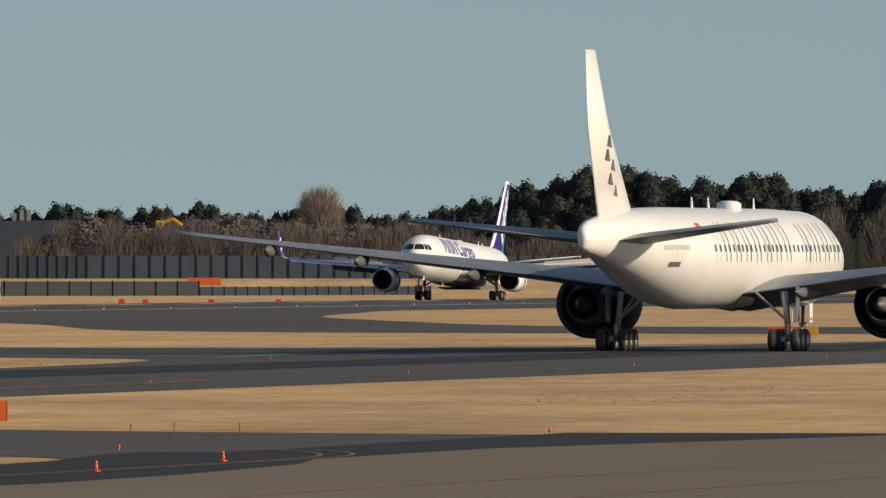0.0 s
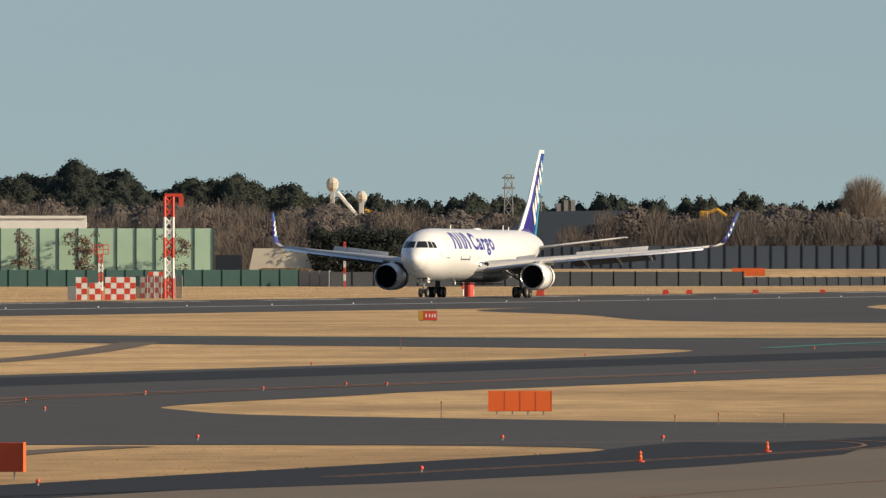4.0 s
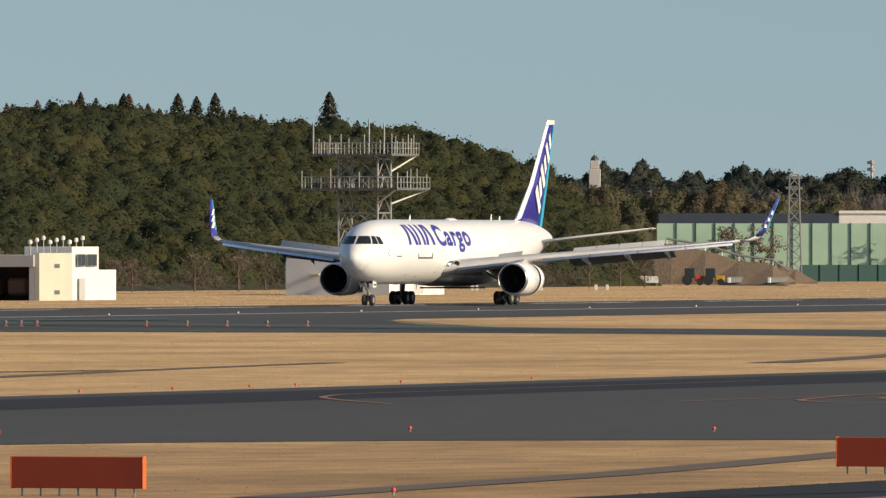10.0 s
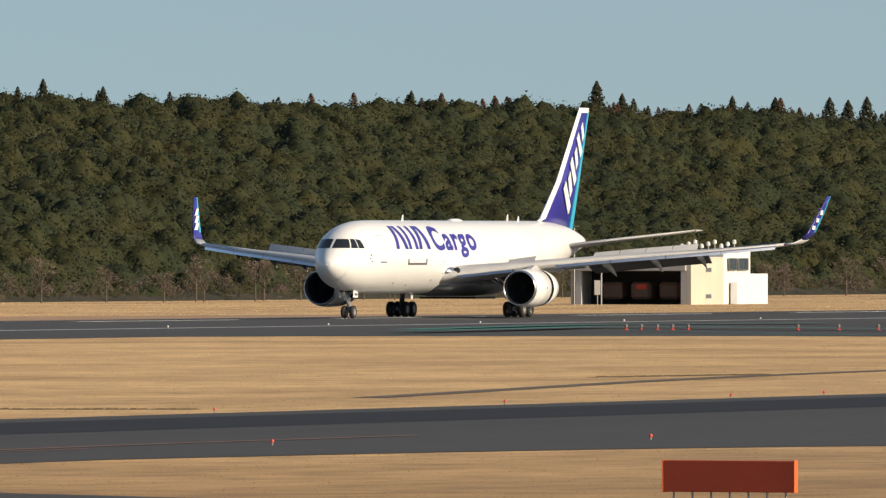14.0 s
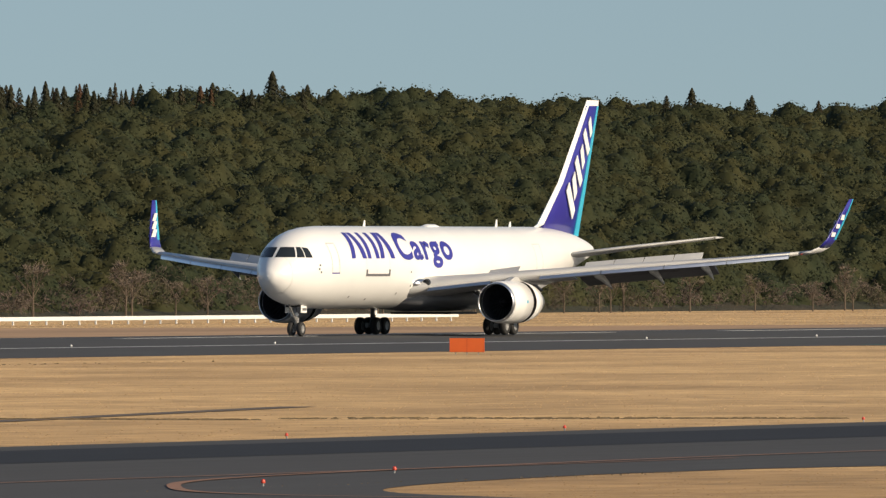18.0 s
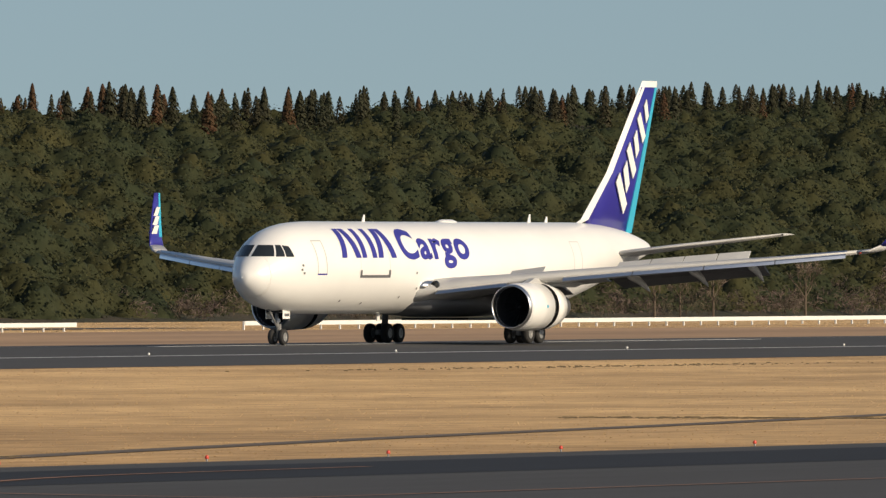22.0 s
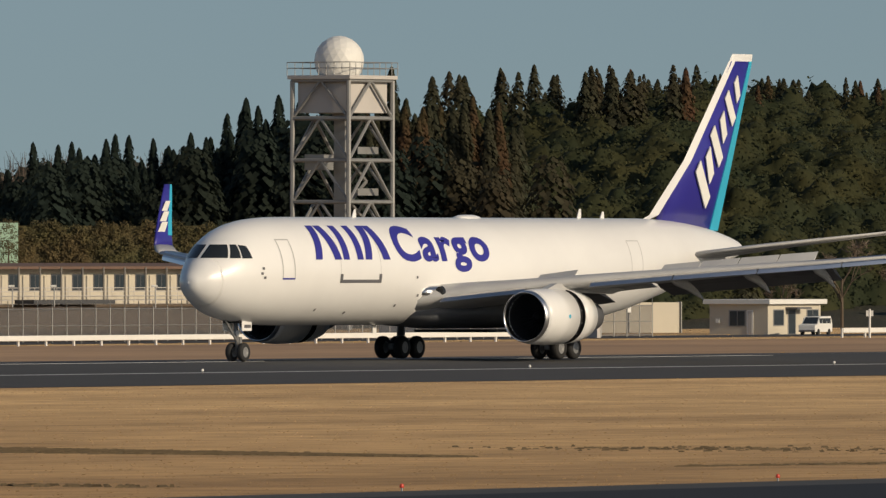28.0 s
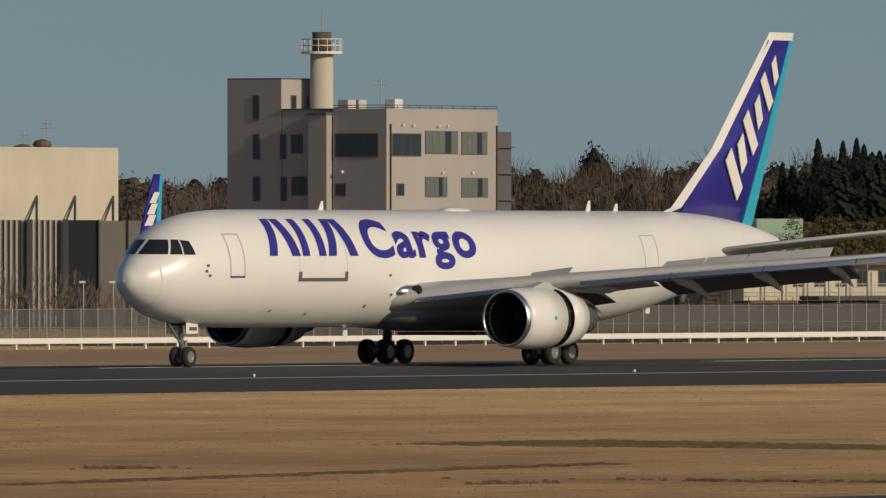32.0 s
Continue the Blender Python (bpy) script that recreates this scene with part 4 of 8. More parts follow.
def opening(t, face, a, b, z0, z1, mats=None, name="window", panes=1, label="", proud=0.03):
    """A framed window or door leaf on the wall that faces the runway ("y") or its end ("x"), from a to b along it."""
    frame_mat, glass_mat = mats or (M["steel"], M["window"])

    def bx(a0, b0, c0, c1, d0, d1):
        return box(a0, d0, c0, b0, d1, c1) if face == "y" else box(d0, a0, c0, d1, b0, c1)

    f = part(name, bx(a - 0.07, b + 0.07, z0 - 0.07, z1 + 0.07, -proud, 0.02), frame_mat, t, label)
    for k in range(panes):
        p0, p1 = a + (b - a) * k / panes + 0.03, a + (b - a) * (k + 1) / panes - 0.03
        part("pane", bx(p0, p1, z0, z1, -proud - 0.012, -proud + 0.004), glass_mat, f)
    return f


def seen_x(corner, heading):
    """How far along the runway-side wall a heading strikes it."""
    return corner[1] / math.tan(radians(heading)) - corner[0]


def seen_y(corner, heading):
    return corner[0] * math.tan(radians(heading)) - corner[1]


def lattice(t, lx, ly, z0, levels, r=0.12, brace=0.07, mat=None, faces="xy"):
    """Four columns, beams at each level and cross braces between them."""
    mat = mat or M["steel"]
    top = levels[-1]
    cols = [(0, 0), (lx, 0), (lx, ly), (0, ly)]
    for x, y in cols:
        part("column", rod((x, y, z0), (x, y, top), r, 8), mat, t)
    zs = [z0] + list(levels)
    for i, z in enumerate(levels):
        for k in range(4):
            a, b = cols[k], cols[(k + 1) % 4]
            part("beam", rod((*a, z), (*b, z), brace * 1.2, 6), mat, t)
            m = ((a[0] + b[0]) / 2, (a[1] + b[1]) / 2, z)
            part("brace", rod((*a, zs[i]), m, brace, 6), mat, t)
            part("brace", rod((*b, zs[i]), m, brace, 6), mat, t)


def deck(t, x0, y0, x1, y1, z, rail=1.1, posts=8, mat=None, masts=0, seed=1, tall=(1.6, 2.6)):
    """A platform with railing and a ring of rod antennas."""
    mat = mat or M["steel"]
    d = part("deck", box(x0, y0, z - 0.28, x1, y1, z, 0.02), M["wing_dark"], t, "dark steel platform")
    for zz in (0.5, 1.0):
        for a, b in (((x0, y0), (x1, y0)), ((x1, y0), (x1, y1)), ((x1, y1), (x0, y1)), ((x0, y1), (x0, y0))):
            part("rail", rod((*a, z + zz * rail), (*b, z + zz * rail), 0.035, 5), mat, d)
    ring = []
    for k in range(posts):
        u = k / posts
        ring += [(x0 + (x1 - x0) * u, y0), (x1, y0 + (y1 - y0) * u), (x1 - (x1 - x0) * u, y1), (x0, y1 - (y1 - y0) * u)]
    for x, y in ring:
        part("rail_post", rod((x, y, z - 0.1), (x, y, z + rail), 0.035, 5), mat, d)
    g = random.Random(seed)
    for k in range(masts):
        x, y = ring[(k * len(ring)) // masts]
        h = g.uniform(*tall)
        part("rod_antenna", rod((x, y, z), (x, y, z + h), 0.075, 6), M["steel"], d, "grey rod antenna")
    return d


# white equipment hut and antenna tower at the foot of the bank
C = polar(29.1320, 1165)
hut = wall_block("equipment_building", C, 20.6, 10.9, 3.62, M["off_white"], "low white flat-roofed equipment building")
for h0, h1 in ((29.0822, 29.0370), (28.9556, 28.9081)):
    opening(hut, "y", seen_x(C, h0), seen_x(C, h1), 0.1, 2.0, (M["wall"], M["wing"]), "door", 1, "grey steel door")
part("canopy", box(seen_x(C, 28.9827), -0.9, 2.45, seen_x(C, 28.8153), 0.0, 2.6), M["off_white"], hut)
part("recess", box(seen_x(C, 28.8492), -0.04, 0.05, seen_x(C, 28.8153), 0.02, 2.4), M["wall"], hut, "grey recess beside the doors")
part("downpipe", rod((seen_x(C, 28.7949), -0.1, 0), (seen_x(C, 28.7949), -0.1, 3.9), 0.07, 6), M["steel"], hut)
part("cabinet", box(seen_x(C, 29.0031), -0.5, 0, seen_x(C, 28.9918), -0.1, 1.0), M["steel"], hut)
for y0 in (2.0, 4.5, 7.0):
    opening(hut, "x", y0, y0 + 0.9, 0.2 if y0 > 3 else 1.0, 2.1, (M["off_white"], M["window"]), "window", 1)
C = polar(28.5981, 1192)
tw = thing("antenna_tower", "grey steel lattice tower with a deck of rod antennas", "tower", pose(C[0], C[1], 0))
lattice(tw, 5.0, 4.95, -0.2, [1.5, 3.0, 4.6, 6.2, 7.6, 8.9])
deck(tw, -1.2, -1.3, 7.0, 6.2, 9.3, 1.25, 8, None, 26, 3)
for x, y, h in ((-1.2, -1.3, 4.3), (7.0, -1.3, 4.3), (-1.2, 6.2, 4.3), (2.5, 2.4, 4.4), (6.0, -0.8, 3.0)):
    part("tall_antenna", rod((x, y, 9.3), (x, y, 9.3 + h), 0.08, 6), M["steel"], tw, "tall grey whip antenna")
for k in range(7):
    part("stair", rod((0.8 + (k % 2) * 3.2, 2.4, 1.25 * k), (4.0 - (k % 2) * 3.2, 2.4, 1.25 * (k + 1)), 0.12, 5), M["steel"], tw, "steel stair flight")
part("flood_lamp", turned([(0, 0.05), (0.1, 0.3), (0.3, 0.1)], 10, "x", (2.5, 2.4, 13.4), caps=True), M["off_white"], tw)

# second, two-deck antenna tower with its building
C = polar(18.5609, 1590)
tw = thing("antenna_tower", "grey steel lattice tower with two antenna decks", "tower", pose(C[0], C[1], 0))
lattice(tw, 4.6, 4.6, -0.2, [1.8, 3.6, 5.4, 7.2, 9.0, 10.9, 13.0, 15.0], 0.14, 0.085)
deck(tw, -3.2, -3.4, 8.2, 7.8, 11.8, 1.2, 10, None, 13, 5, (0.9, 2.2))
deck(tw, -2.2, -2.4, 7.4, 6.8, 15.6, 1.2, 10, None, 15, 6, (1.0, 2.5))
for a, b in (((4.6, 0, 10.0), (8.0, -3.2, 11.6)), ((4.6, 4.6, 10.0), (8.0, 7.6, 11.6)), ((4.6, 0, 13.6), (7.2, -2.2, 15.4)), ((0, 0, 10.0), (-3.0, -3.2, 11.6))):
    part("deck_strut", rod(a, b, 0.1, 6), M["off_white"], tw, "pale diagonal deck strut")
part("tall_antenna", rod((0, 1, 15.6), (0, 1, 19.4), 0.1, 6), M["steel"], tw)
for x, y in ((-2.2, 6.8), (3.2, 0.3)):
    part("tall_antenna", rod((x, y, 15.6), (x, y, 19.0), 0.1, 6), M["steel"], tw)
part("cable_drum", turned([(6.0, 0.7), (6.0, 0.75), (9.6, 0.75), (9.6, 0.1)], 12, "z", (2.3, 2.3, -3.2)), M["steel"], tw)
C = polar(18.5134, 1552)
bl = wall_block("equipment_building", C, 19.0, 11.9, 3.95, M["off_white"], "long pale concrete equipment building with a flat roof")
part("roof_block", box(4.5, 0.4, 4.0, 8.5, 3.4, 4.8), M["cream"], bl)
part("roof_block", box(0.8, 1.4, 4.0, 3.2, 4.4, 4.7), M["wall"], bl)
part("roof_block", box(-0.0, 6.4, 4.0, 1.6, 7.6, 4.9), M["cream"], bl)
opening(bl, "y", seen_x(C, 18.4727), seen_x(C, 18.4568), 0.1, 2.1, (M["cream"], M["black"]), "door", 1, "dark open doorway")
part("recess", box(seen_x(C, 18.4161), -0.03, 0.1, seen_x(C, 18.3776), 0.02, 2.9), M["wall"], bl)
for y0, z0 in ((3.5, 2.15), (7.8, 2.15)):
    part("canopy", box(-0.9, y0, z0, 0.0, y0 + 1.2, z0 + 0.15), M["cream"], bl)
opening(bl, "x", 3.0, 4.4, 0.3, 1.6, (M["cream"], M["window"]), "window", 1)

# fire post: dark vehicle bays beside a white block
C = polar(19.9146, 1402)
fp = wall_block("fire_station", C, 9.5, 0.5, 4.55, M["cream"], "small white fire station with dark open vehicle bays")
part("bay_roof", box(-0.25, 0.5, 3.3, 9.4, 12.75, 4.5, 0.05), M["wall"], fp, "grey ribbed bay roof")
# near-black wall: the shade inside the bays is in its colour
part("bay_wall", box(5.6, 0.5, -0.1, 6.0, 12.7, 3.3), M["black"], fp, "inside wall of the bays, coloured black for their shade")
part("end_wall", box(0.4, 12.5, -0.1, 5.6, 12.7, 3.3), M["wall"], fp)
for y0 in (0.52, 11.5):
    part("bay_post", box(0.0, y0, -0.1, 0.35, y0 + 0.55, 3.3), M["wall"], fp)
# trucks in brown, their red darkened to stand for the bays' shade
for y0 in (2.2, 5.2, 8.2):
    part("fire_truck_cab", box(2.5, y0, 0.5, 5.4, y0 + 2.1, 2.2, 0.25), M["roof_brown"], fp, "red fire truck inside the bay, coloured dark for its shade")
part("fire_truck_panel", box(2.4, 5.5, 1.5, 2.49, 6.6, 2.0, 0.02), M["red"], fp, "red panel of a fire truck")
part("upper_room", box(10.0, 0.2, -0.1, 17.8, 5.2, 5.3, 0.03), M["off_white"], fp)
part("low_wing", box(18.0, 0.4, -0.1, 23.5, 4.4, 3.0, 0.03), M["off_white"], fp)
for a, b in ((11.0, 13.2), (13.8, 16.6)):
    opening(fp, "y", a, b, 3.4, 4.5, (M["steel"], M["window"]), "window", 2)
opening(fp, "y", 11.5, 13.2, 0.1, 2.1, (M["wall"], M["wing"]), "door", 1)
for a in (4.2,):
    opening(fp, "y", a, a + 1.6, 3.2, 3.6, (M["wall"], M["wing_dark"]), "window", 1)
    opening(fp, "y", a, a + 1.6, 0.6, 1.0, (M["wall"], M["wing_dark"]), "window", 1)
for k in range(9):
    x = 1.5 + 1.9 * k
    part("roof_lamp", turned([(5.5 + 0.2 * (k % 3), 0.02), (5.6 + 0.2 * (k % 3), 0.22), (5.9 + 0.2 * (k % 3), 0.2), (6.0 + 0.2 * (k % 3), 0.02)], 8, "z", (x, 1.5, 0)), M["off_white"], fp, "white roof lamp")
    part("lamp_stalk", rod((x, 1.5, 4.5), (x, 1.5, 5.6 + 0.2 * (k % 3)), 0.06, 5), M["steel"], fp)
p = thing("sign_post", "small white notice board on a post in the grass", "sign", facing(20.290, 1330))
part("post", rod((0, 0, -0.1), (0, 0, 1.5), 0.05, 6), M["steel"], p)
part("board", box(-0.28, -0.1, 1.2, 0.28, -0.06, 2.55, 0.01), M["wall"], p, "white notice board")
for h, z in ((20.3829, 7.6), (20.2743, 4.8)):
    p = thing("lamp_post", "thin grey lamp post on the grass", "lamp post", facing(h, 1396))
    part("pole", rod((0, 0, 0), (0, 0, z), 0.09, 6), M["steel"], p)
    part("lamp_head", box(-0.05, -0.2, z, 0.45, 0.2, z + 0.15, 0.03), M["wing_dark"], p)

# small office with a shaded end, and a parked van
C = polar(30.2388, 1032)
of = wall_block("gate_office", C, 7.6, 4.9, 2.2, M["cream"], "low cream gate office with a flat overhanging roof", roof=M["off_white"], overhang=0.35, cap=0.35)
opening(of, "y", 0.8, 2.2, 0.7, 1.75, None, "window", 1)
opening(of, "y", 2.9, 3.9, 0.05, 1.75, None, "door", 1, "glazed door")
opening(of, "y", 5.6, 7.2, 0.7, 1.75, None, "window", 2)
part("porch", box(2.5, -1.0, 1.85, 4.6, 0, 1.98), M["wing_dark"], of)
opening(of, "x", 1.9, 3.2, 0.65, 1.7, None, "window", 2)
opening(of, "x", 1.3, 1.7, 0.05, 1.7, (M["off_white"], M["wall"]), "door", 1)
part("meter_box", box(-0.15, 4.0, 0.85, 0, 4.3, 1.15), M["off_white"], of)


def van(m, mat, label):
    v = thing("van", label, "van", m)
    part("body", loft([[(-2.1, y, 0.3), (-2.1, y, 0.95), (-1.35, y, 1.08), (-0.75, y * 0.92, 1.78), (1.9, y * 0.92, 1.82), (2.1, y, 1.1), (2.1, y, 0.3)] for y in (-0.82, 0.82)]), mat, v)
    for a, b in ((-0.95, -0.35), (-0.25, 0.75), (0.85, 1.75)):
        for s in (-1, 1):
            part("side_window", box(a, s * 0.80 - 0.02, 1.12, b, s * 0.80 + 0.02, 1.62), M["window"], v)
    part("windscreen", loft([[(-1.37, y, 1.12), (-0.82, y * 0.92, 1.72), (-0.80, y * 0.92, 1.70), (-1.34, y, 1.10)] for y in (-0.7, 0.7)]), M["window"], v)
    for x in (-1.3, 1.3):
        for s in (-1, 1):
            part("wheel", turned([(-0.1, 0.1), (-0.1, 0.3), (0.1, 0.3), (0.1, 0.1)], 14, "y", (x, s * 0.76, 0.3), caps=True), M["rubber"], v)
    for s in (-1, 1):
        part("headlight", box(-2.12, s * 0.6 - 0.15, 0.7, -2.06, s * 0.6 + 0.15, 0.86), M["off_white"], v)
    part("bumper", box(-2.18, -0.8, 0.3, -2.05, 0.8, 0.5, 0.03), M["wing_dark"], v)
    return v


px, py = polar(30.0488, 1030)
van(pose(px, py, 0.0, 0, 0, 8), M["off_white"], "small white van parked beside the gate office").scale = (0.78, 0.78, 0.74)
sheet("service_road", [(700, 497.5), (985, 512), (985, 520), (700, 520)], 0.014, M["asphalt"], "narrow grey service road", "road")
p = thing("marker_post", "pale marker post at the end of the guard rail", "post", facing(29.8316, 992))
part("pole", rod((0, 0, 0), (0, 0, 2.0), 0.09, 6), M["off_white"], p)
part("plate", box(-0.25, -0.05, 1.5, 0.25, 0.05, 1.9), M["off_white"], p)


# white guard rail
def guard_rail(x0, x1, y, z0):
    g = thing("guard_rail", "low white steel guard rail on short posts", "rail", pose(x0, y, 0))
    part("beam", box(0, -0.05, z0 + 0.28, x1 - x0, 0.03, z0 + 0.62, 0.03), M["off_white"], g)
    first = None
    for k in range(int((x1 - x0) / 3.2) + 1):
        if first is None:
            first = part("post", box(-0.07, 0.03, -0.2, 0.07, 0.16, z0 + 0.6, 0.01), M["off_white"], g)
        else:
            again("post", first, g, pose(3.2 * k, 0, 0))


guard_rail(610, 814, 492, 0.05)
guard_rail(863, 932, 497, 0.05)
guard_rail(959, 1146, 497, 0.05)

# radome tower
C = polar(31.9184, 1100)
rt = thing("radome_tower", "tall grey steel tower carrying a white radome", "tower", pose(C[0], C[1], 0))
lattice(rt, 6.4, 5.1, -0.2, [3.4, 6.6, 9.85, 13.05, 16.3, 19.2], 0.19, 0.13)
part("core_panel", box(2.5, 1.9, 0, 3.2, 2.9, 19.0), M["steel"], rt, "grey stair core")
part("upper_cladding", box(0.3, 0.3, 16.7, 6.1, 4.8, 19.1, 0.02), M["wall"], rt, "pale upper equipment room")
part("stair_box", box(0.6, 2.6, 12.3, 2.0, 4.4, 13.5, 0.03), M["steel"], rt, "grey equipment box on the stair landing")
part("deck", box(-0.3, -0.3, 19.3, 6.7, 5.4, 19.6, 0.02), M["wall"], rt, "pale platform")
for zz in (20.15, 20.6):
    for a, b in (((-0.3, -0.3), (6.7, -0.3)), ((6.7, -0.3), (6.7, 5.4)), ((6.7, 5.4), (-0.3, 5.4)), ((-0.3, 5.4), (-0.3, -0.3))):
        part("rail", rod((*a, zz), (*b, zz), 0.035, 5), M["steel"], rt)
for k in range(9):
    for x, y in ((-0.3 + 7.0 * k / 8, -0.3), (-0.3, -0.3 + 5.7 * k / 8)):
        part("rail_post", rod((x, y, 19.6), (x, y, 20.6), 0.03, 5), M["steel"], rt)
bm = bmesh.new()
bmesh.ops.create_icosphere(bm, subdivisions=3, radius=1.93, matrix=pose(2.95, 2.7, 20.75))
part("radome", bm, M["off_white"], rt, "white faceted radome")
part("radome_base", turned([(19.6, 1.5), (20.0, 1.5), (20.1, 1.35)], 24, "z", (2.95, 2.7, 0)), M["steel"], rt)
for z in (3.4, 6.6, 9.85, 13.05):
    for k in range(2):
        part("stair", rod((3.4 + 2.4 * k, 2.0, z - 3.2 if k == 0 else z - 1.6), (5.8 - 2.4 * k, 2.0, z - 1.6 if k == 0 else z), 0.14, 5), M["steel"], rt, "steel stair flight")
    part("landing", box(3.2, 1.2, z, 6.2, 3.2, z + 0.12), M["steel"], rt)
    part("landing_rail", box(3.2, 1.15, z + 0.5, 6.2, 1.2, z + 1.05), M["steel"], rt)

# long cream two-storey barrack
C = polar(32.5340, 990)
br = thing("barrack", "long cream two-storey building with brown eaves and a walkway", "building", pose(C[0], C[1], 0, 0, 0, -6))
part("wall", box(-25.7, 0, -0.2, 0, 3.8, 4.85, 0.02), M["cream"], br)
# added sheet: its blue-grey stands for the end wall's shade above the stair
part("stair_screen", loft([[(x, 3.8, 2.2), (x, 3.0, 2.2), (x, 1.1, 4.8), (x, 3.8, 4.8)] for x in (-27.1, -27.04)]), M["blue_shade"], br, "blue-grey sheet standing for the shaded end wall above the stair")
part("stair_stringer", loft([[(x, 3.0, 2.2), (x, 2.7, 2.2), (x, 0.8, 4.8), (x, 1.1, 4.8)] for x in (-27.12, -27.0)]), M["roof_brown"], br, "slanting brown stair")
for k in range(9):
    part("stair_tread", box(-26.98, 2.4 - 0.21 * k, 2.25 + 0.28 * k, -25.75, 2.75 - 0.21 * k, 2.31 + 0.28 * k), M["roof_brown"], br)
for y in (0.1, 0.6, 1.0):
    part("landing_post", rod((-26.95, y, 2.2), (-26.95, y, 4.84), 0.05, 5), M["brown_sheet"], br)
roof = [(-0.95, 4.95), (1.6, 5.2), (4.0, 4.95), (4.0, 4.86), (-0.95, 4.86)]
part("roof", loft([[(x, y, z) for y, z in roof] for x in (-27.3, 0.6)]), M["roof_brown"], br, "brown sheet roof")
part("eave_board", box(-27.3, -0.99, 4.78, 0.6, -0.955, 4.97), M["roof_brown"], br)
part("walkway", box(-26.9, -1.6, 2.2, 0, 0, 2.36), M["bark"], br, "brown walkway slab")
part("porch_roof", box(-21.8, -3.4, 2.42, -13.0, -1.7, 2.68), M["grey_wall"], br, "low dark porch roof")
for k in range(11):
    opening(br, "y", -24.95 + 2.3 * k, -23.9 + 2.3 * k, 3.38, 4.38, (M["wing_dark"], M["window"]), "window", 2)
for k in range(12):
    part("rail_post", rod((-25.7 + 2.3 * k, -1.5, 2.3), (-25.7 + 2.3 * k, -1.5, 4.9), 0.075, 5), M["brown_sheet"], br)
for z in (2.65, 2.95, 3.25, 3.5):
    part("walkway_rail", rod((-26.8, -1.5, z), (0, -1.5, z), 0.028, 5), M["wall"], br)
for k in range(23):
    part("baluster", rod((-26.6 + 1.2 * k, -1.5, 2.36), (-26.6 + 1.2 * k, -1.5, 3.5), 0.022, 4), M["wall"], br)
g = np.random.default_rng(71)
X, Y = np.meshgrid(np.arange(742, 823, 1.0), np.arange(514, 529.5, 0.5), indexing="ij")
rise = np.interp(Y, (514, 515, 519.5, 525, 529), (-0.2, 0.1, 2.1, 2.2, -0.2)) * np.clip((823 - X) / 6, 0.05, 1) * np.clip((X - 742) / 6, 0.05, 1)
field_mesh("earth_bank", X, Y, rise + g.normal(0, 0.05, X.shape), M["dirt"], "bare brown earth bank behind the mesh fence")
for h in (33.2647, 33.0974, 32.6924, 34.1956, 34.7725, 36.1238, 36.0040, 35.9135, 34.8778, 35.2013):
    p = thing("lamp_post", "slim pale lamp post behind the fence", "lamp post", facing(h, 965), group="lamp posts behind the fence")
    part("pole", rod((0, 0, 0), (0, 0, 3.6), 0.055, 6), M["steel"], p)
    part("lamp_head", box(-0.28, -0.1, 3.58, 0.14, 0.1, 3.72, 0.02), M["off_white"], p)

# steel mesh fence with cranked tops
wire = bpy.data.materials.new("chain_link_mesh")
wire.use_nodes = True
nt = wire.node_tree
mixn, tr = nt.nodes.new("ShaderNodeMixShader"), nt.nodes.new("ShaderNodeBsdfTransparent")
mixn.inputs["Fac"].default_value = 0.36
nt.nodes["Principled BSDF"].inputs["Base Color"].default_value = (0.12, 0.12, 0.125, 1)
nt.nodes["Principled BSDF"].inputs["Roughness"].default_value = 0.6
nt.links.new(tr.outputs[0], mixn.inputs[1])
nt.links.new(nt.nodes["Principled BSDF"].outputs[0], mixn.inputs[2])
nt.links.new(mixn.outputs[0], nt.nodes["Material Output"].inputs["Surface"])
fence = thing("mesh_fence", "grey steel mesh fence with cranked post tops", "fence", pose(640, 512, 0))
post = part("post", rod((0, 0, -0.2), (0, 0, 2.3), 0.04, 6), M["steel"], fence)
top = part("post_arm", rod((0, 0, 2.28), (-0.28, -0.15, 2.72), 0.03, 5), M["steel"], fence)
for k in range(1, 128):
    again("post", post, fence, pose(1.75 * k, 0, 0))
    again("post_arm", top, fence, pose(1.75 * k, 0, 0))
for z in (0.15, 1.1, 2.2):
    part("fence_rail", rod((0, 0, z), (222.2, 0, z), 0.025, 5), M["steel"], fence)
part("mesh_panel", box(0, 0.03, 0.1, 222.2, 0.036, 2.25), wire, fence, "see-through wire mesh")

# offices with a shaded end wall, a stair block and round stack
def storey(y):
    return 5.67 + (446.6 - y) * 0.0446


def office_window(t, face, corner, h0, h1, y0, y1, panes, curtains=False):
    """A dark-framed window between two headings; some have pale curtains behind every other pane."""
    seen = seen_x if face == "y" else seen_y
    a, b = sorted((seen(corner, h0), seen(corner, h1)))
    f = opening(t, face, a, b, storey(y1), storey(y0), (M["wing_dark"], M["window"]), "window", panes, "dark framed window", 0.06)
    if curtains:
        for k, pane in enumerate(c for c in f.children):
            if k != 3:
                pane.data.materials.clear()
                pane.data.materials.append(M["curtain"])


C = (926.7, 646.7)
ob_ = wall_block("office_building", C, 15.5, 5.2, 16.9, M["office"], "pinkish-grey rendered office block with dark windows", cap=0.12)
for h0, h1, y0, y1, n, cu in ((34.887, 34.774, 237, 275, 3, False), (34.754, 34.627, 232, 270, 5, True), (34.609, 34.510, 233, 271, 5, True),
                              (34.869, 34.842, 326, 345, 1, False), (34.754, 34.670, 314, 347, 5, True), (34.609, 34.507, 315, 347, 5, True)):
    office_window(ob_, "y", C, h0, h1, y0, y1, n, cu)
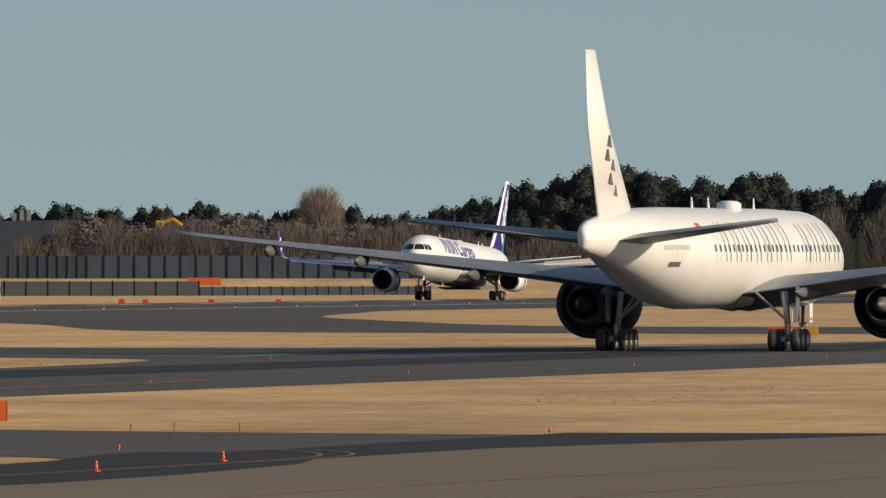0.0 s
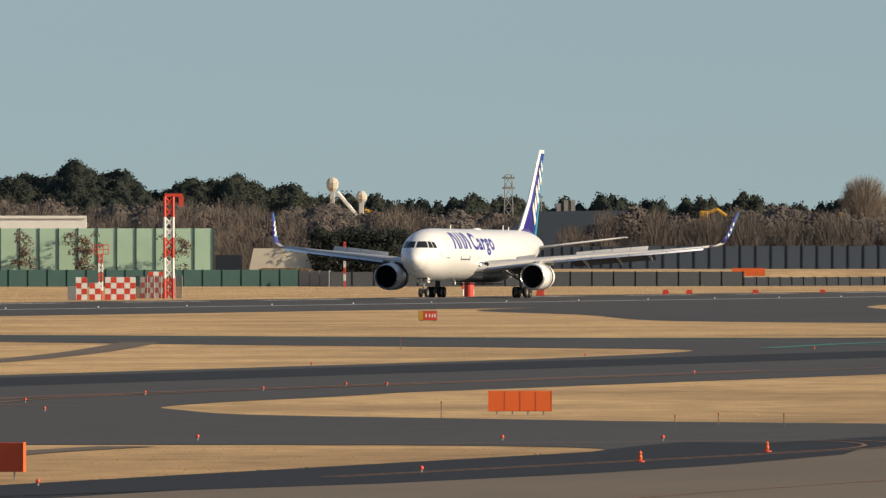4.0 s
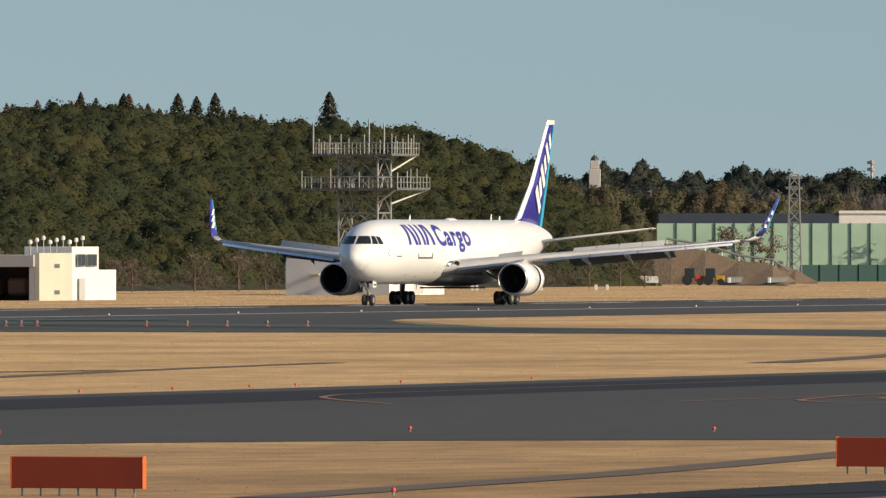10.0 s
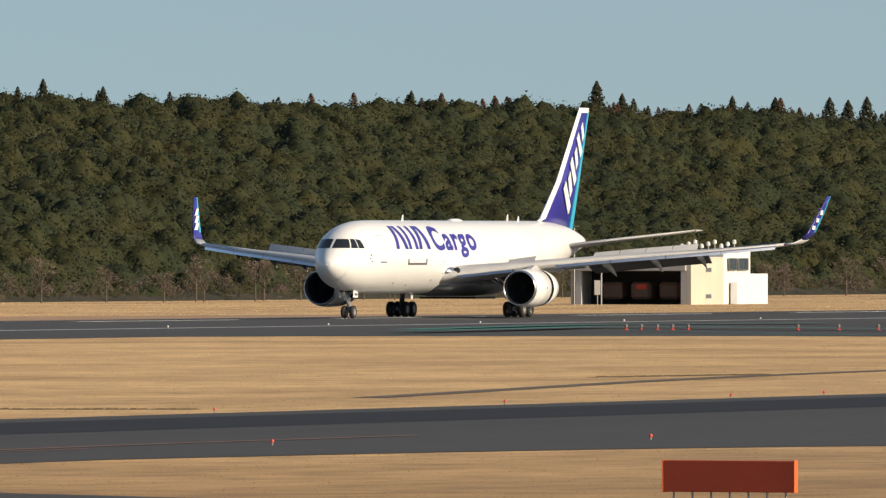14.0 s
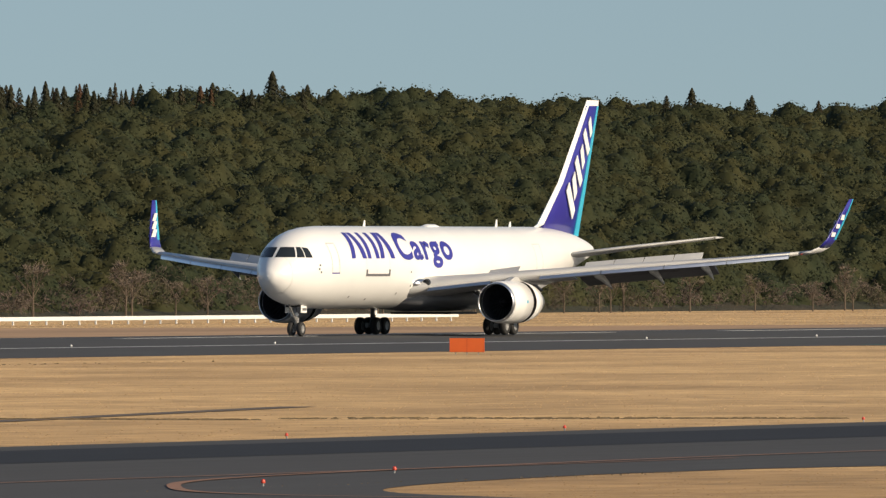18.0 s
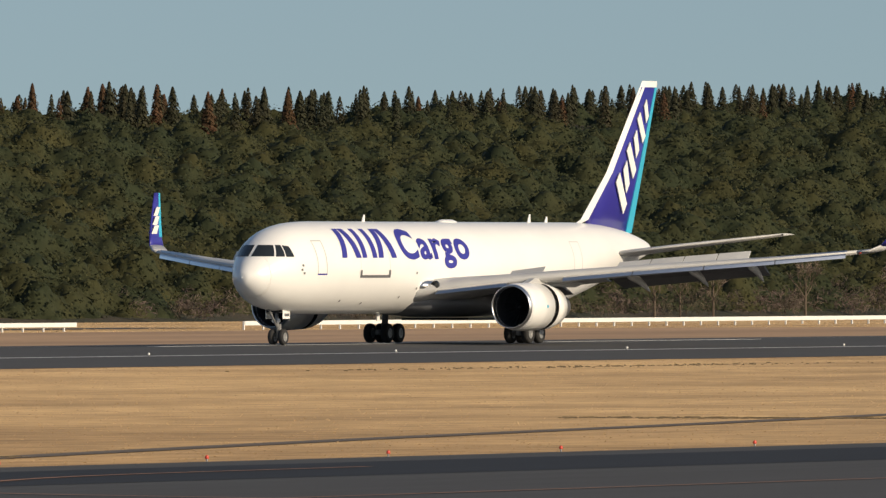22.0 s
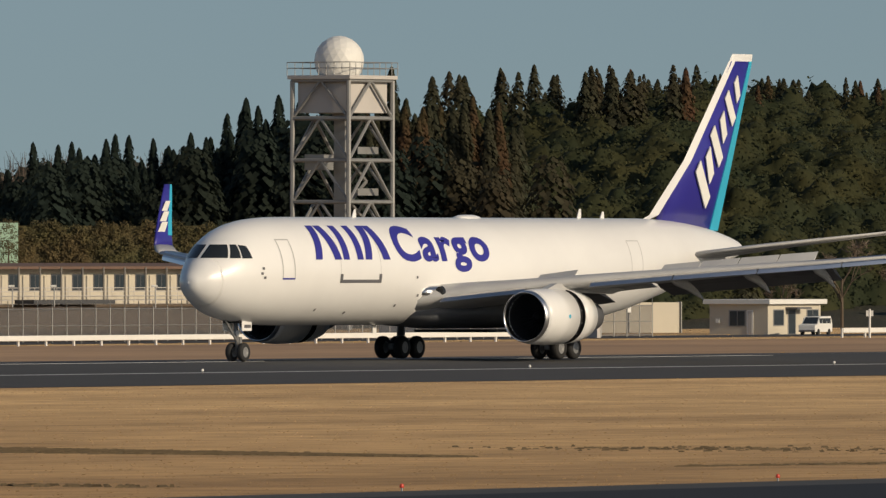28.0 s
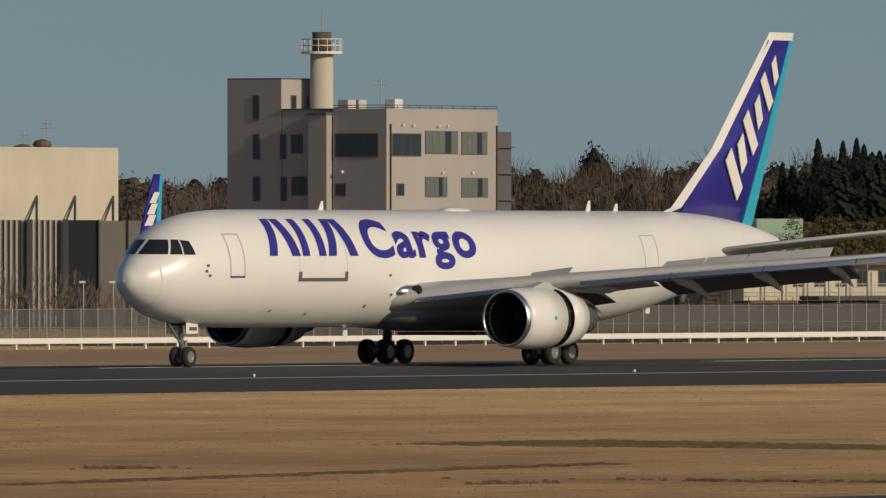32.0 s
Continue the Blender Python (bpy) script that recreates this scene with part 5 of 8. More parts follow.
office_window(ob_, "x", C, 35.112, 34.943, 237, 276, 3)
office_window(ob_, "x", C, 35.112, 35.073, 326, 345, 1)
for h in (34.896, 34.470):
    part("downpipe", rod((seen_x(C, h), -0.1, 0), (seen_x(C, h), -0.1, 15.8), 0.07, 6), M["bark"], ob_)
for z in (17.12, 17.3):
    part("roof_rail", rod((0, 0.05, z), (15.5, 0.05, z), 0.035, 5), M["wing_dark"], ob_)
    part("roof_rail", rod((0.05, 0, z), (0.05, 5.2, z), 0.035, 5), M["wing_dark"], ob_)
for k in range(11):
    part("rail_post", rod((1.55 * k, 0.05, 17.0), (1.55 * k, 0.05, 17.3), 0.035, 5), M["wing_dark"], ob_)
for h, y in ((34.849, 221), (34.808, 222), (34.706, 222), (34.670, 222), (34.690, 305), (34.57, 305)):
    part("wall_lamp", box(seen_x(C, h) - 0.1, -0.25, storey(y) - 0.1, seen_x(C, h) + 0.1, 0.02, storey(y) + 0.1, 0.02), M["off_white"], ob_, "small white wall lamp")
part("wall_lamp", box(-0.25, seen_y(C, 35.086) - 0.1, storey(304) - 0.1, 0.02, seen_y(C, 35.086) + 0.1, storey(304) + 0.1, 0.02), M["off_white"], ob_, "small white wall lamp")
part("escape_stair", box(15.6, 0.5, 0, 18.2, 5.0, 15.3, 0.02), M["wing_dark"], ob_, "dark outside stair tower")
for k in range(7):
    part("escape_landing", box(15.55, 0.2, 2.1 * k + 1.4, 18.3, 0.5, 2.1 * k + 1.5), M["wing_dark"], ob_)
for x in (0.4, 1.9):
    part("roof_unit", box(x, 4.0, 17.0, x + 1.1, 5.0, 17.75, 0.03), M["wall"], ob_)
part("roof_unit", box(2.6, 1.0, 17.0, 3.7, 2.0, 17.8, 0.03), M["off_white"], ob_)
part("aerial", rod((1.4, 1.5, 17.0), (1.4, 1.5, 19.4), 0.04, 5), M["steel"], ob_)
for z, r in ((18.9, 0.9), (19.2, 0.6)):
    part("aerial_arm", rod((1.4 - r, 1.5, z), (1.4 + r, 1.5, z), 0.03, 5), M["steel"], ob_)
# the rear part behind the projecting shaft, whose shadow falls along it
part("rear_wing", box(0.8, 5.25, -0.2, 14.0, 10.7, 16.95, 0.02), M["office"], ob_, "rear wing in the shaft's shadow")
part("rear_cap", box(0.7, 5.25, 16.95, 14.1, 10.7, 17.07), M["wing_dark"], ob_)
R = (C[0] + 0.8, C[1])
for h0, h1, y0, y1, n in ((35.4335 - 0.10, 35.4131 - 0.10, 238, 280, 1), (35.2898, 35.2469, 238, 270, 2), (35.2876, 35.2300, 313, 345, 3), (35.3313, 35.3109, 313, 355, 1)):
    seen0, seen1 = seen_y(R, h1), seen_y(R, h0)
    f = part("window", box(0.74, seen0 - 0.05, storey(y1) - 0.05, 0.82, seen1 + 0.05, storey(y0) + 0.05), M["wing_dark"], ob_, "dark framed window")
    for k in range(n):
        w = (seen1 - seen0) / n
        part("pane", box(0.725, seen0 + w * k + 0.03, storey(y1), 0.75, seen0 + w * (k + 1) - 0.03, storey(y0)), M["window"], f)
part("shaft", box(-0.7, 5.3, -0.2, 0.79, 7.1, 16.55, 0.02), M["office"], ob_, "projecting square shaft")
part("shaft_cap", box(-0.85, 5.22, 16.55, 0.78, 7.25, 16.75, 0.02), M["wing_dark"], ob_, "dark cap on the shaft")
S = (C[0] + 0.8, C[1] + 10.75)
sb = wall_block("stair_block", S, 5.4, 5.3, 19.4, M["office"], "tall pinkish-grey stair block with slit windows", roof=M["wing_dark"], cap=0.12)
for y0, y1 in ((168, 209), (237, 280), (313, 354)):
    office_window(sb, "x", S, 35.4414, 35.4188, y0, y1, 1)
for h0, h1, y0, y1, n in ((35.2921, 35.2740, 168, 190, 1), (35.2265, 35.1858, 168, 186, 2)):
    office_window(sb, "y", S, h0, h1, y0, y1, n)
K = polar(35.1691, 1139)
ch = thing("chimney", "round cream stack with a railed platform and brick top", "chimney", pose(K[0], K[1], 0))
part("shaft", turned([(0, 0.98), (21.6, 0.92)], 24, "z", caps=True), M["cream"], ch, smooth=True)
part("brick_top", turned([(21.6, 0.78), (22.6, 0.74), (23.2, 0.78), (23.2, 0.5)], 20, "z", caps=True), M["bark"], ch, "brown brick top", smooth=True)
part("platform", turned([(21.45, 0.9), (21.45, 1.65), (21.65, 1.65), (21.65, 0.9)], 24, "z"), M["off_white"], ch)
for k in range(14):
    a = 2 * math.pi * k / 14
    part("rail_post", rod((1.6 * math.cos(a), 1.6 * math.sin(a), 21.6), (1.6 * math.cos(a), 1.6 * math.sin(a), 22.6), 0.03, 5), M["off_white"], ch)
for z in (22.1, 22.6):
    part("rail_ring", turned([(z, 1.57), (z, 1.63), (z + 0.06, 1.63), (z + 0.06, 1.57)], 20, "z"), M["off_white"], ch)
part("lightning_rod", rod((0, 0, 23.0), (0, 0, 25.2), 0.03, 5), M["steel"], ch)


def panel_wall(name, h0, h1, d0, d1, z0, z1, mat, label, step=2.6, rib=0.12, category="wall", ribs_mat=None, thick=0.3):
    """A sheet wall between two headings, with an upright rib at each panel joint."""
    a, b = Vector(polar(h0, d0)), Vector(polar(h1, d1))
    run = b - a
    t = thing(name, label, category, Matrix.Translation((a.x, a.y, 0)) @ Matrix.Rotation(math.atan2(run.y, run.x), 4, "Z"))
    n = max(1, round(run.length / step))
    s = run.length / n
    p0 = part("panel", box(0.01, -thick / 2, z0, s - 0.01, thick / 2, z1), mat, t)
    r0 = part("rib", box(-rib / 2, -thick / 2 - 0.16, z0, rib / 2, thick / 2 + 0.16, z1 + 0.05), ribs_mat or M["steel"], t)
    for k in range(1, n):
        again("panel", p0, t, pose(s * k, 0, 0))
        again("rib", r0, t, pose(s * k, 0, 0))
    return t


panel_wall("sheet_hoarding", 34.6549, 35.7054, 1062, 1060, -0.1, 8.0, M["grey_wall"], "tall dark grey sheet hoarding", 1.3, 0.09, ribs_mat=M["wing_dark"])
panel_wall("sheet_hoarding", 35.7099, 36.0590, 1060, 1060, -0.1, 8.0, M["brown_sheet"], "tall brown-grey sheet wall", 2.2, 0.08, ribs_mat=M["wing_dark"])
panel_wall("sheet_hoarding", 36.0610, 36.1860, 1060, 1060, -0.1, 8.05, M["navy_wall"], "tall dark navy sliding door", 2.4, 0.1, ribs_mat=M["grey_wall"])
panel_wall("sheet_hoarding", 36.1880, 36.8192, 1060, 1060, -0.1, 8.05, M["brown_sheet"], "tall brown-grey corrugated sheet wall", 0.42, 0.14, ribs_mat=M["wall"])
for h in (36.195, 36.34, 36.6):
    p = thing("gate_post", "dark steel post between the sheet walls", "post", facing(h, 1059.4))
    part("column", box(-0.2, -0.12, -0.1, 0.2, 0.12, 8.1, 0.02), M["grey_wall"], p)
W = polar(35.9847, 1085)
wh = wall_block("warehouse", (W[0] - 27.2, W[1] + 2), 30, 22, 13.4, M["cream"], "large plain cream warehouse above the hoarding", cap=0.2)
for k in range(3):
    part("stay", rod((27.6 - 4.9 * k, -0.4, 8.0), (29.2 - 4.9 * k, -0.1, 9.9), 0.08, 6), M["grey_wall"], wh, "slanting dark stay")
    part("stay_post", rod((29.2 - 4.9 * k, -0.1, 8.0), (29.2 - 4.9 * k, -0.1, 9.95), 0.09, 6), M["teal_wall"], wh, "teal upright post")
for x, h in ((29.0, 2.2), (26.0, 1.3)):
    part("aerial", rod((x, 6, 13.4), (x, 6, 13.6 + h), 0.04, 5), M["steel"], wh)
    for dz in (0.15, 0.5):
        part("aerial_arm", rod((x - 0.45 - dz, 6, 13.4 + h - dz), (x + 0.45 + dz, 6, 13.4 + h - dz), 0.03, 5), M["steel"], wh)
part("roof_vent", turned([(13.5, 0.5), (13.8, 0.75), (14.1, 0.6), (14.25, 0.1)], 12, "z", (24.3, 3, 0), caps=True), M["roof_brown"], wh, "round rusty roof vent")
part("roof_vent", turned([(13.5, 0.5), (13.7, 0.7), (13.85, 0.2)], 12, "z", (21.8, 3, 0), caps=True), M["roof_brown"], wh, "round rusty roof vent")
brush("bare_bushes", "brown leafless bushes before the sheet walls", 35.7, 36.9, 1042, 6, [(35.7, 2.8), (36.05, 3.4), (36.3, 5.0), (36.9, 5.6)], M["twig"], 3200, 0.022, 37)
G = polar(34.3314, 955)
gh = wall_block("guard_house", (G[0] - 7.0, G[1] + 3.0), 7.2, 3.5, 2.85, M["off_white"], "small flat-roofed concrete guard house", roof=M["off_white"], overhang=0.9, cap=0.5)
for k in range(4):
    opening(gh, "y", 0.9 + 1.6 * k, 1.4 + 1.6 * k, 0.5, 1.9, (M["wall"], M["wing_dark"]), "window", 1)
part("roof_frame", lattice(gh, 0.9, 0.9, 3.4, [4.1, 4.7], 0.03, 0.02) or box(0, 0, 3.35, 0.9, 0.9, 3.45), M["steel"], gh)

# ivy-brown hedge bank behind the fence
hedge = thing("hedge_bank", "tall clipped brown-green hedge bank", "hedge")
ha, hb = Vector(polar(34.6503, 1048)), Vector(polar(32.2511, 1048))
run = hb - ha
bm = bmesh.new()
for off, z in ((0, None),):
    q = [(ha.x, ha.y, -0.1), (hb.x, hb.y, -0.1), (hb.x + 1, hb.y + 3, 7.9), (ha.x + 1, ha.y + 3, 7.9)]
    back = [(x + 6, y + 9, z) for x, y, z in q]
    loft([q, back], bm=bm)
part("hedge_body", bm, M["hedge"], hedge)
g = np.random.default_rng(31)
n = 1300
u, v = g.uniform(0, 1, n), g.uniform(0, 1, n)
cs = np.stack([ha.x + run.x * u + v * 1.0, ha.y + run.y * u + v * 3.0, 0.2 + 7.75 * v], axis=1)
leaf_cloud("foliage", cs, g.uniform(0.3, 0.55, n), 90, 0.075, M["hedge"], hedge, seed=32)
panel_wall("noise_wall", 34.1896, 33.2413, 1040, 1040, 0, 8.1, M["green_wall"], "tall pale green noise wall with dark posts", 3.2, 0.14, ribs_mat=M["wing_dark"])
g = np.random.default_rng(36)
for h, top in ((34.1305, 7.6), (34.0627, 4.5), (33.9044, 6.9), (33.7912, 5.2), (33.7347, 8.2), (33.6555, 7.4), (33.5650, 8.5), (33.4632, 8.0), (34.1105, 7.8), (33.3589, 6.5), (33.2797, 8.0)):
    x, y = polar(h, 1036)
    n = 34
    z = g.uniform(0.3, top, n)
    cs = np.stack([x + g.normal(0, 0.75, n) * (1.25 - z / top), y + g.normal(0, 0.75, n) * (1.25 - z / top), z], axis=1)
    sh = thing("shrub", "slender brown-green shrub before the noise wall", "shrub", pose(0, 0, 0), group="shrubs before the noise wall")
    leaf_cloud("foliage", cs, g.uniform(0.45, 0.9, n), 110, 0.06, M["hedge"], sh, seed=int(h * 1000))
    part("stem", rod((x, y, -0.1), (x, y, top * 0.8), 0.06, 5), M["bark"], sh)
panel_wall("sheet_fence", 33.7392, 33.9835, 1000, 1000, -0.1, 3.95, M["navy_wall"], "dark navy sheet fence beside the barrack", 2.5, 0.06, ribs_mat=M["navy_wall"])
panel_wall("concrete_wall", 31.7820, 30.9157, 1010, 990, -0.1, 2.7, M["wall"], "long low concrete wall beyond the rail", 5.0, 0.06)
panel_wall("concrete_wall", 30.5927, 31.0108, 1060, 1056, -0.1, 2.25, M["cream"], "low pale concrete wall beside the gate", 5.0, 0.06)


# ---- beyond the far end of the runway ----
panel_wall("noise_wall", 15.6568, 17.4416, 2150, 2150, -0.2, 8.6, M["green_wall"], "long faded green panelled noise wall", 2.85, 0.16, ribs_mat=M["teal_wall"])
g = np.random.default_rng(41)
for h in (16.1953, 16.1681, 15.7993, 17.1632, 17.0795, 16.9957, 16.4214):
    x, y = polar(h, 2146)
    n = 26
    cs = np.stack([x + g.normal(0, 0.9, n), y + g.normal(0, 0.9, n), g.uniform(0.5, 7.6, n)], axis=1)
    cr = thing("creeper", "brown leafless creeper climbing the noise wall", "plant", pose(0, 0, 0))
    leaf_cloud("foliage", cs, g.uniform(0.5, 1.1, n), 40, 0.16, M["twig"], cr, seed=int(h * 100))
panel_wall("sheet_fence", 15.3128, 16.8679, 2105, 2090, -0.2, 2.45, M["teal_wall"], "low dark teal sheet fence", 3.0, 0.1, ribs_mat=M["teal_wall"])
panel_wall("mesh_fence", 15.1928, 15.3128, 2100, 2102, -0.1, 2.3, M["steel"], "grey steel fence panels", 1.6, 0.12)
panel_wall("sheet_fence", 13.5360, 15.1905, 2120, 2095, -0.2, 2.15, M["navy_wall"], "low dark navy sheet fence", 3.4, 0.05, ribs_mat=M["navy_wall"])
panel_wall("sheet_fence", 12.6123, 13.5338, 2180, 2120, -0.2, 1.3, M["navy_wall"], "very low dark sheet fence", 3.4, 0.05, ribs_mat=M["navy_wall"])
panel_wall("noise_wall", 12.0691, 13.9773, 2410, 2400, -0.2, 6.0, M["roof_blue"], "slate-blue panelled perimeter wall", 2.6, 0.2, ribs_mat=M["navy_wall"])
panel_wall("noise_wall", 13.9796, 14.4095, 2400, 2400, -0.2, 5.9, M["roof_blue"], "grey-blue slatted perimeter wall", 1.7, 0.2, ribs_mat=M["grey_wall"])
panel_wall("slatted_fence", 14.4141, 14.8236, 2398, 2398, -0.2, 5.7, M["cream"], "pale slatted fence beside the perimeter wall", 1.5, 0.35, ribs_mat=M["wall"])
# grassy berm in front of the wall
bm = bmesh.new()
pa, pb = Vector(polar(11.6164, 2330)), Vector(polar(15.0838, 2330))
out = Vector(polar(13.2, 1.0))
loft([[(p.x - out.x * 90, p.y - out.y * 90, -0.3), (p.x - out.x * 20, p.y - out.y * 20, 1.9), (p.x + out.x * 30, p.y + out.y * 30, 2.2), (p.x + out.x * 60, p.y + out.y * 60, -0.3)] for p in (pa, pb)], bm=bm)
tagged(part("berm", bm, M["grass"]), "long low grassy berm", "berm", kind="structure")
# long roofs behind the noise wall
wr = thing("long_shed", "long shed with a white and slate-blue roof", "building", facing(16.7128, 2300))
part("white_bay", box(0, 0, 0, 22, 18, 10.7, 0.05), M["off_white"], wr)
part("blue_bay", box(-29, 0, 0, -0.05, 18, 10.4, 0.05), M["roof_blue"], wr)
part("roof_edge", box(0, -0.3, 10.4, 22, 0, 10.85), M["off_white"], wr)
ha = thing("hangar", "large dark slate-roofed shed beyond the perimeter wall", "building", facing(14.5747, 2560))
part("roof", loft([[(0, y, 5.2), (8.5, y, 12.2), (26, y, 12.4), (31, y, 5.2)] for y in (0, 22)]), M["roof_blue"], ha)
part("wall", box(0.5, 0.5, -0.2, 30.5, 21.5, 5.3), M["grey_wall"], ha)
bk = thing("blast_shelter", "concrete shelter under a tan earth mound", "shelter", facing(15.5278, 2182))
part("concrete_face", loft([[(0, y, 0), (1.2, y, 5.6), (9.0, y, 5.6), (11.0, y, 0)] for y in (0, 6)]), M["cream"], bk)
part("earth_mound", loft([[(-0.5, y, 0), (2.5, y, 2.6), (10.0, y, 2.6), (14.0, y, 0)] for y in (-2.5, 6)]), M["dirt"], bk)
part("dark_side", box(-4.6, 0, 0, -0.6, 4, 4.6), M["navy_wall"], bk)


def banded_mast(m, height, width, bands, label, arm=False, rack=False):
    """A lattice mast painted in red and white bands."""
    t = thing("striped_mast", label, "mast", m)
    for k in range(bands):
        z0, z1 = height * k / bands, height * (k + 1) / bands
        mat = M["red"] if (bands - k) % 2 else M["off_white"]
        for x in (-width / 2, width / 2):
            for y in (-width / 2, width / 2):
                part("leg", rod((x, y, z0), (x, y, z1), width * 0.2, 6), mat, t)
        n = max(1, round((z1 - z0) / width))
        for i in range(n):
            a, b = z0 + (z1 - z0) * i / n, z0 + (z1 - z0) * (i + 1) / n
            for y in (-width / 2, width / 2):
                part("brace", rod((-width / 2, y, a), (width / 2, y, b), width * 0.13, 5), mat, t)
                part("brace", rod((width / 2, y, a), (-width / 2, y, b), width * 0.13, 5), mat, t)
            part("brace", rod((-width / 2, -width / 2, a), (-width / 2, width / 2, b), width * 0.13, 5), mat, t)
    if arm:
        part("head_arm", box(-width / 2, -width / 2, height, width * 1.6, width / 2, height + 0.35), M["red"], t)
        part("head_lamp", box(width * 1.2, -0.3, height - 1.1, width * 1.7, 0.3, height + 0.1), M["red"], t)
    if rack:
        for z in (0.0, 0.5, 1.0):
            part("antenna_bar", rod((-0.85, 0, height + z), (0.85, 0, height + z), 0.05, 5), M["red"], t)
        for x in (-0.85, -0.3, 0.3, 0.85):
            part("antenna_bar", rod((x, 0, height), (x, 0, height + 1.0), 0.05, 5), M["red"], t)
    return t


banded_mast(facing(15.8355, 1600), 11.4, 0.95, 5, "red and white banded lattice mast", True)
banded_mast(facing(16.1093, 1560), 5.0, 0.42, 5, "small red and white banded mast", False, True)
t = banded_mast(facing(15.1317, 2060), 6.6, 0.25, 7, "thin red and white banded pole", False)
banded_mast(facing(14.6494, 1700), 3.0, 0.5, 4, "short red and white banded mast")
banded_mast(facing(14.6245, 1700), 3.0, 0.5, 4, "short red and white banded mast")
banded_mast(facing(14.3394, 1700), 3.6, 0.35, 5, "short red and white banded mast")


def checker(h, d, cols, rows, cell, label, seed):
    """A cabinet painted in red and white squares, each square a sheet of its own."""
    t = thing("equipment_cabinet", label, "cabinet", facing(h, d), group="checkered cabinets")
    b = part("case", box(0, 0, -0.05, cols * cell, cell * 1.5, rows * cell), M["off_white"], t)
    for i in range(cols):
        for j in range(rows):
            mat = M["red"] if (i + j) % 2 == 0 else M["off_white"]
            part("panel", box(i * cell + 0.01, -0.05, j * cell + 0.01, (i + 1) * cell - 0.01, 0.02, (j + 1) * cell - 0.01), mat, b)
    return t


for k, (px_, c, r) in enumerate(((16.2088, 2, 4), (16.1545, 2, 3), (16.0912, 3, 4), (16.0369, 3, 4))):
    checker(px_, 1556 + 3 * k, c, r, 0.62, "red and white checkered equipment cabinet", k)
for k, (px_, c, r) in enumerate(((15.9532, 2, 4), (15.9193, 3, 5), (15.8672, 2, 4))):
    checker(px_, 1604 + 3 * k, c, r, 0.60, "red and white checkered equipment cabinet", k)
t = thing("mesh_enclosure", "grey mesh enclosure round the mast foot", "fence", facing(15.9781, 1602))
for k in range(8):
    part("post", rod((0.78 * k, 0, 0), (0.78 * k, 0, 2.6), 0.04, 5), M["steel"], t)
part("mesh_panel", box(0, 0.02, 0.05, 5.5, 0.03, 2.55), wire, t)
t = thing("tank_box", "pale grey equipment box", "cabinet", facing(16.2405, 1552))
part("case", box(0, 0, 0, 0.95, 0.9, 1.5, 0.04), M["steel"], t)
for px_ in (13.8460, 13.7510, 13.4863, 13.2171, 14.3508, 14.6337):
    t = thing("marker_box", "small red marker box on the far grass", "marker", facing(px_, 1690), group="red marker boxes")
    part("case", loft([[(-0.45, y, 0), (-0.3, y, 0.75), (0.3, y, 0.75), (0.45, y, 0)] for y in (-0.3, 0.3)]), M["red"], t)
t = thing("red_barrel", "stout red marker drum near the runway", "marker", facing(14.6337, 1640))
part("drum", turned([(0, 0.55), (1.0, 0.55), (1.7, 0.5), (1.75, 0.1)], 14, "z", caps=True), M["red"], t)
t = thing("sign_board", "low wide orange board on the berm", "sign", facing(13.5134, 2242))
part("panel_box", box(-2.6, 0, 1.3, 2.6, 0.15, 2.5, 0.02), M["sign_orange"], t)
for x in (-2, 0, 2):
    part("leg", rod((x, 0.08, 0), (x, 0.08, 1.4), 0.05, 5), M["steel"], t)


def pylon(h, d, height, width, label, arms=2):
    t = thing("lattice_mast", label, "mast", facing(h, d))
    for s in (-1, 1):
        for y in (-1, 1):
            part("leg", rod((s * width / 2, y * width / 2, 0), (s * width * 0.3, y * width * 0.3, height), 0.12, 5), M["steel"], t)
    n = 9
    for k in range(n):
        a, b = height * k / n, height * (k + 1) / n
        wa, wb = width * (0.5 - 0.2 * k / n), width * (0.5 - 0.2 * (k + 1) / n)
        part("brace", rod((-wa, -wa, a), (wb, -wb, b), 0.08, 5), M["steel"], t)
        part("brace", rod((wa, -wa, a), (-wb, -wb, b), 0.08, 5), M["steel"], t)
        part("beam", rod((-wb, -wb, b), (wb, -wb, b), 0.07, 5), M["steel"], t)
    for k in range(arms):
        z = height * (0.86 + 0.1 * k)
        part("antenna_arm", box(-width * 0.55, -0.3, z, width * 0.55, 0.3, z + 0.4), M["steel"], t)
    part("spike", rod((0, 0, height), (0, 0, height * 1.12), 0.05, 5), M["steel"], t)
    return t


pylon(14.4753, 3000, 21.0, 2.4, "grey lattice radio mast on the horizon")
pylon(16.8916, 2080, 15.6, 2.2, "grey lattice mast behind the noise wall")
pylon(14.3530, 3050, 17.0, 1.5, "reddish lattice mast on the horizon")
p = thing("radio_pole", "grey radio pole above the trees", "mast", facing(16.5815, 2750))
part("pole", rod((0, 0, 0), (0, 0, 21.6), 0.28, 6), M["steel"], p)
for z in (17.5, 19.5, 20.8):
    part("antenna_ring", turned([(z, 0.9), (z + 0.6, 0.9), (z + 0.6, 0.2)], 8, "z"), M["steel"], p)
p = thing("water_tower", "pale stepped tower rising behind the trees", "tower", facing(17.6905, 2700))
part("shaft", box(-1.1, -1.1, 0, 1.1, 1.1, 19.6, 0.1), M["wall"], p)
part("head", box(-0.85, -0.85, 19.6, 0.85, 0.85, 21.2, 0.1), M["wall"], p)
part("cap", turned([(21.2, 0.85), (21.7, 0.7), (22.2, 0.25)], 8, "z", caps=True), M["grey_wall"], p)
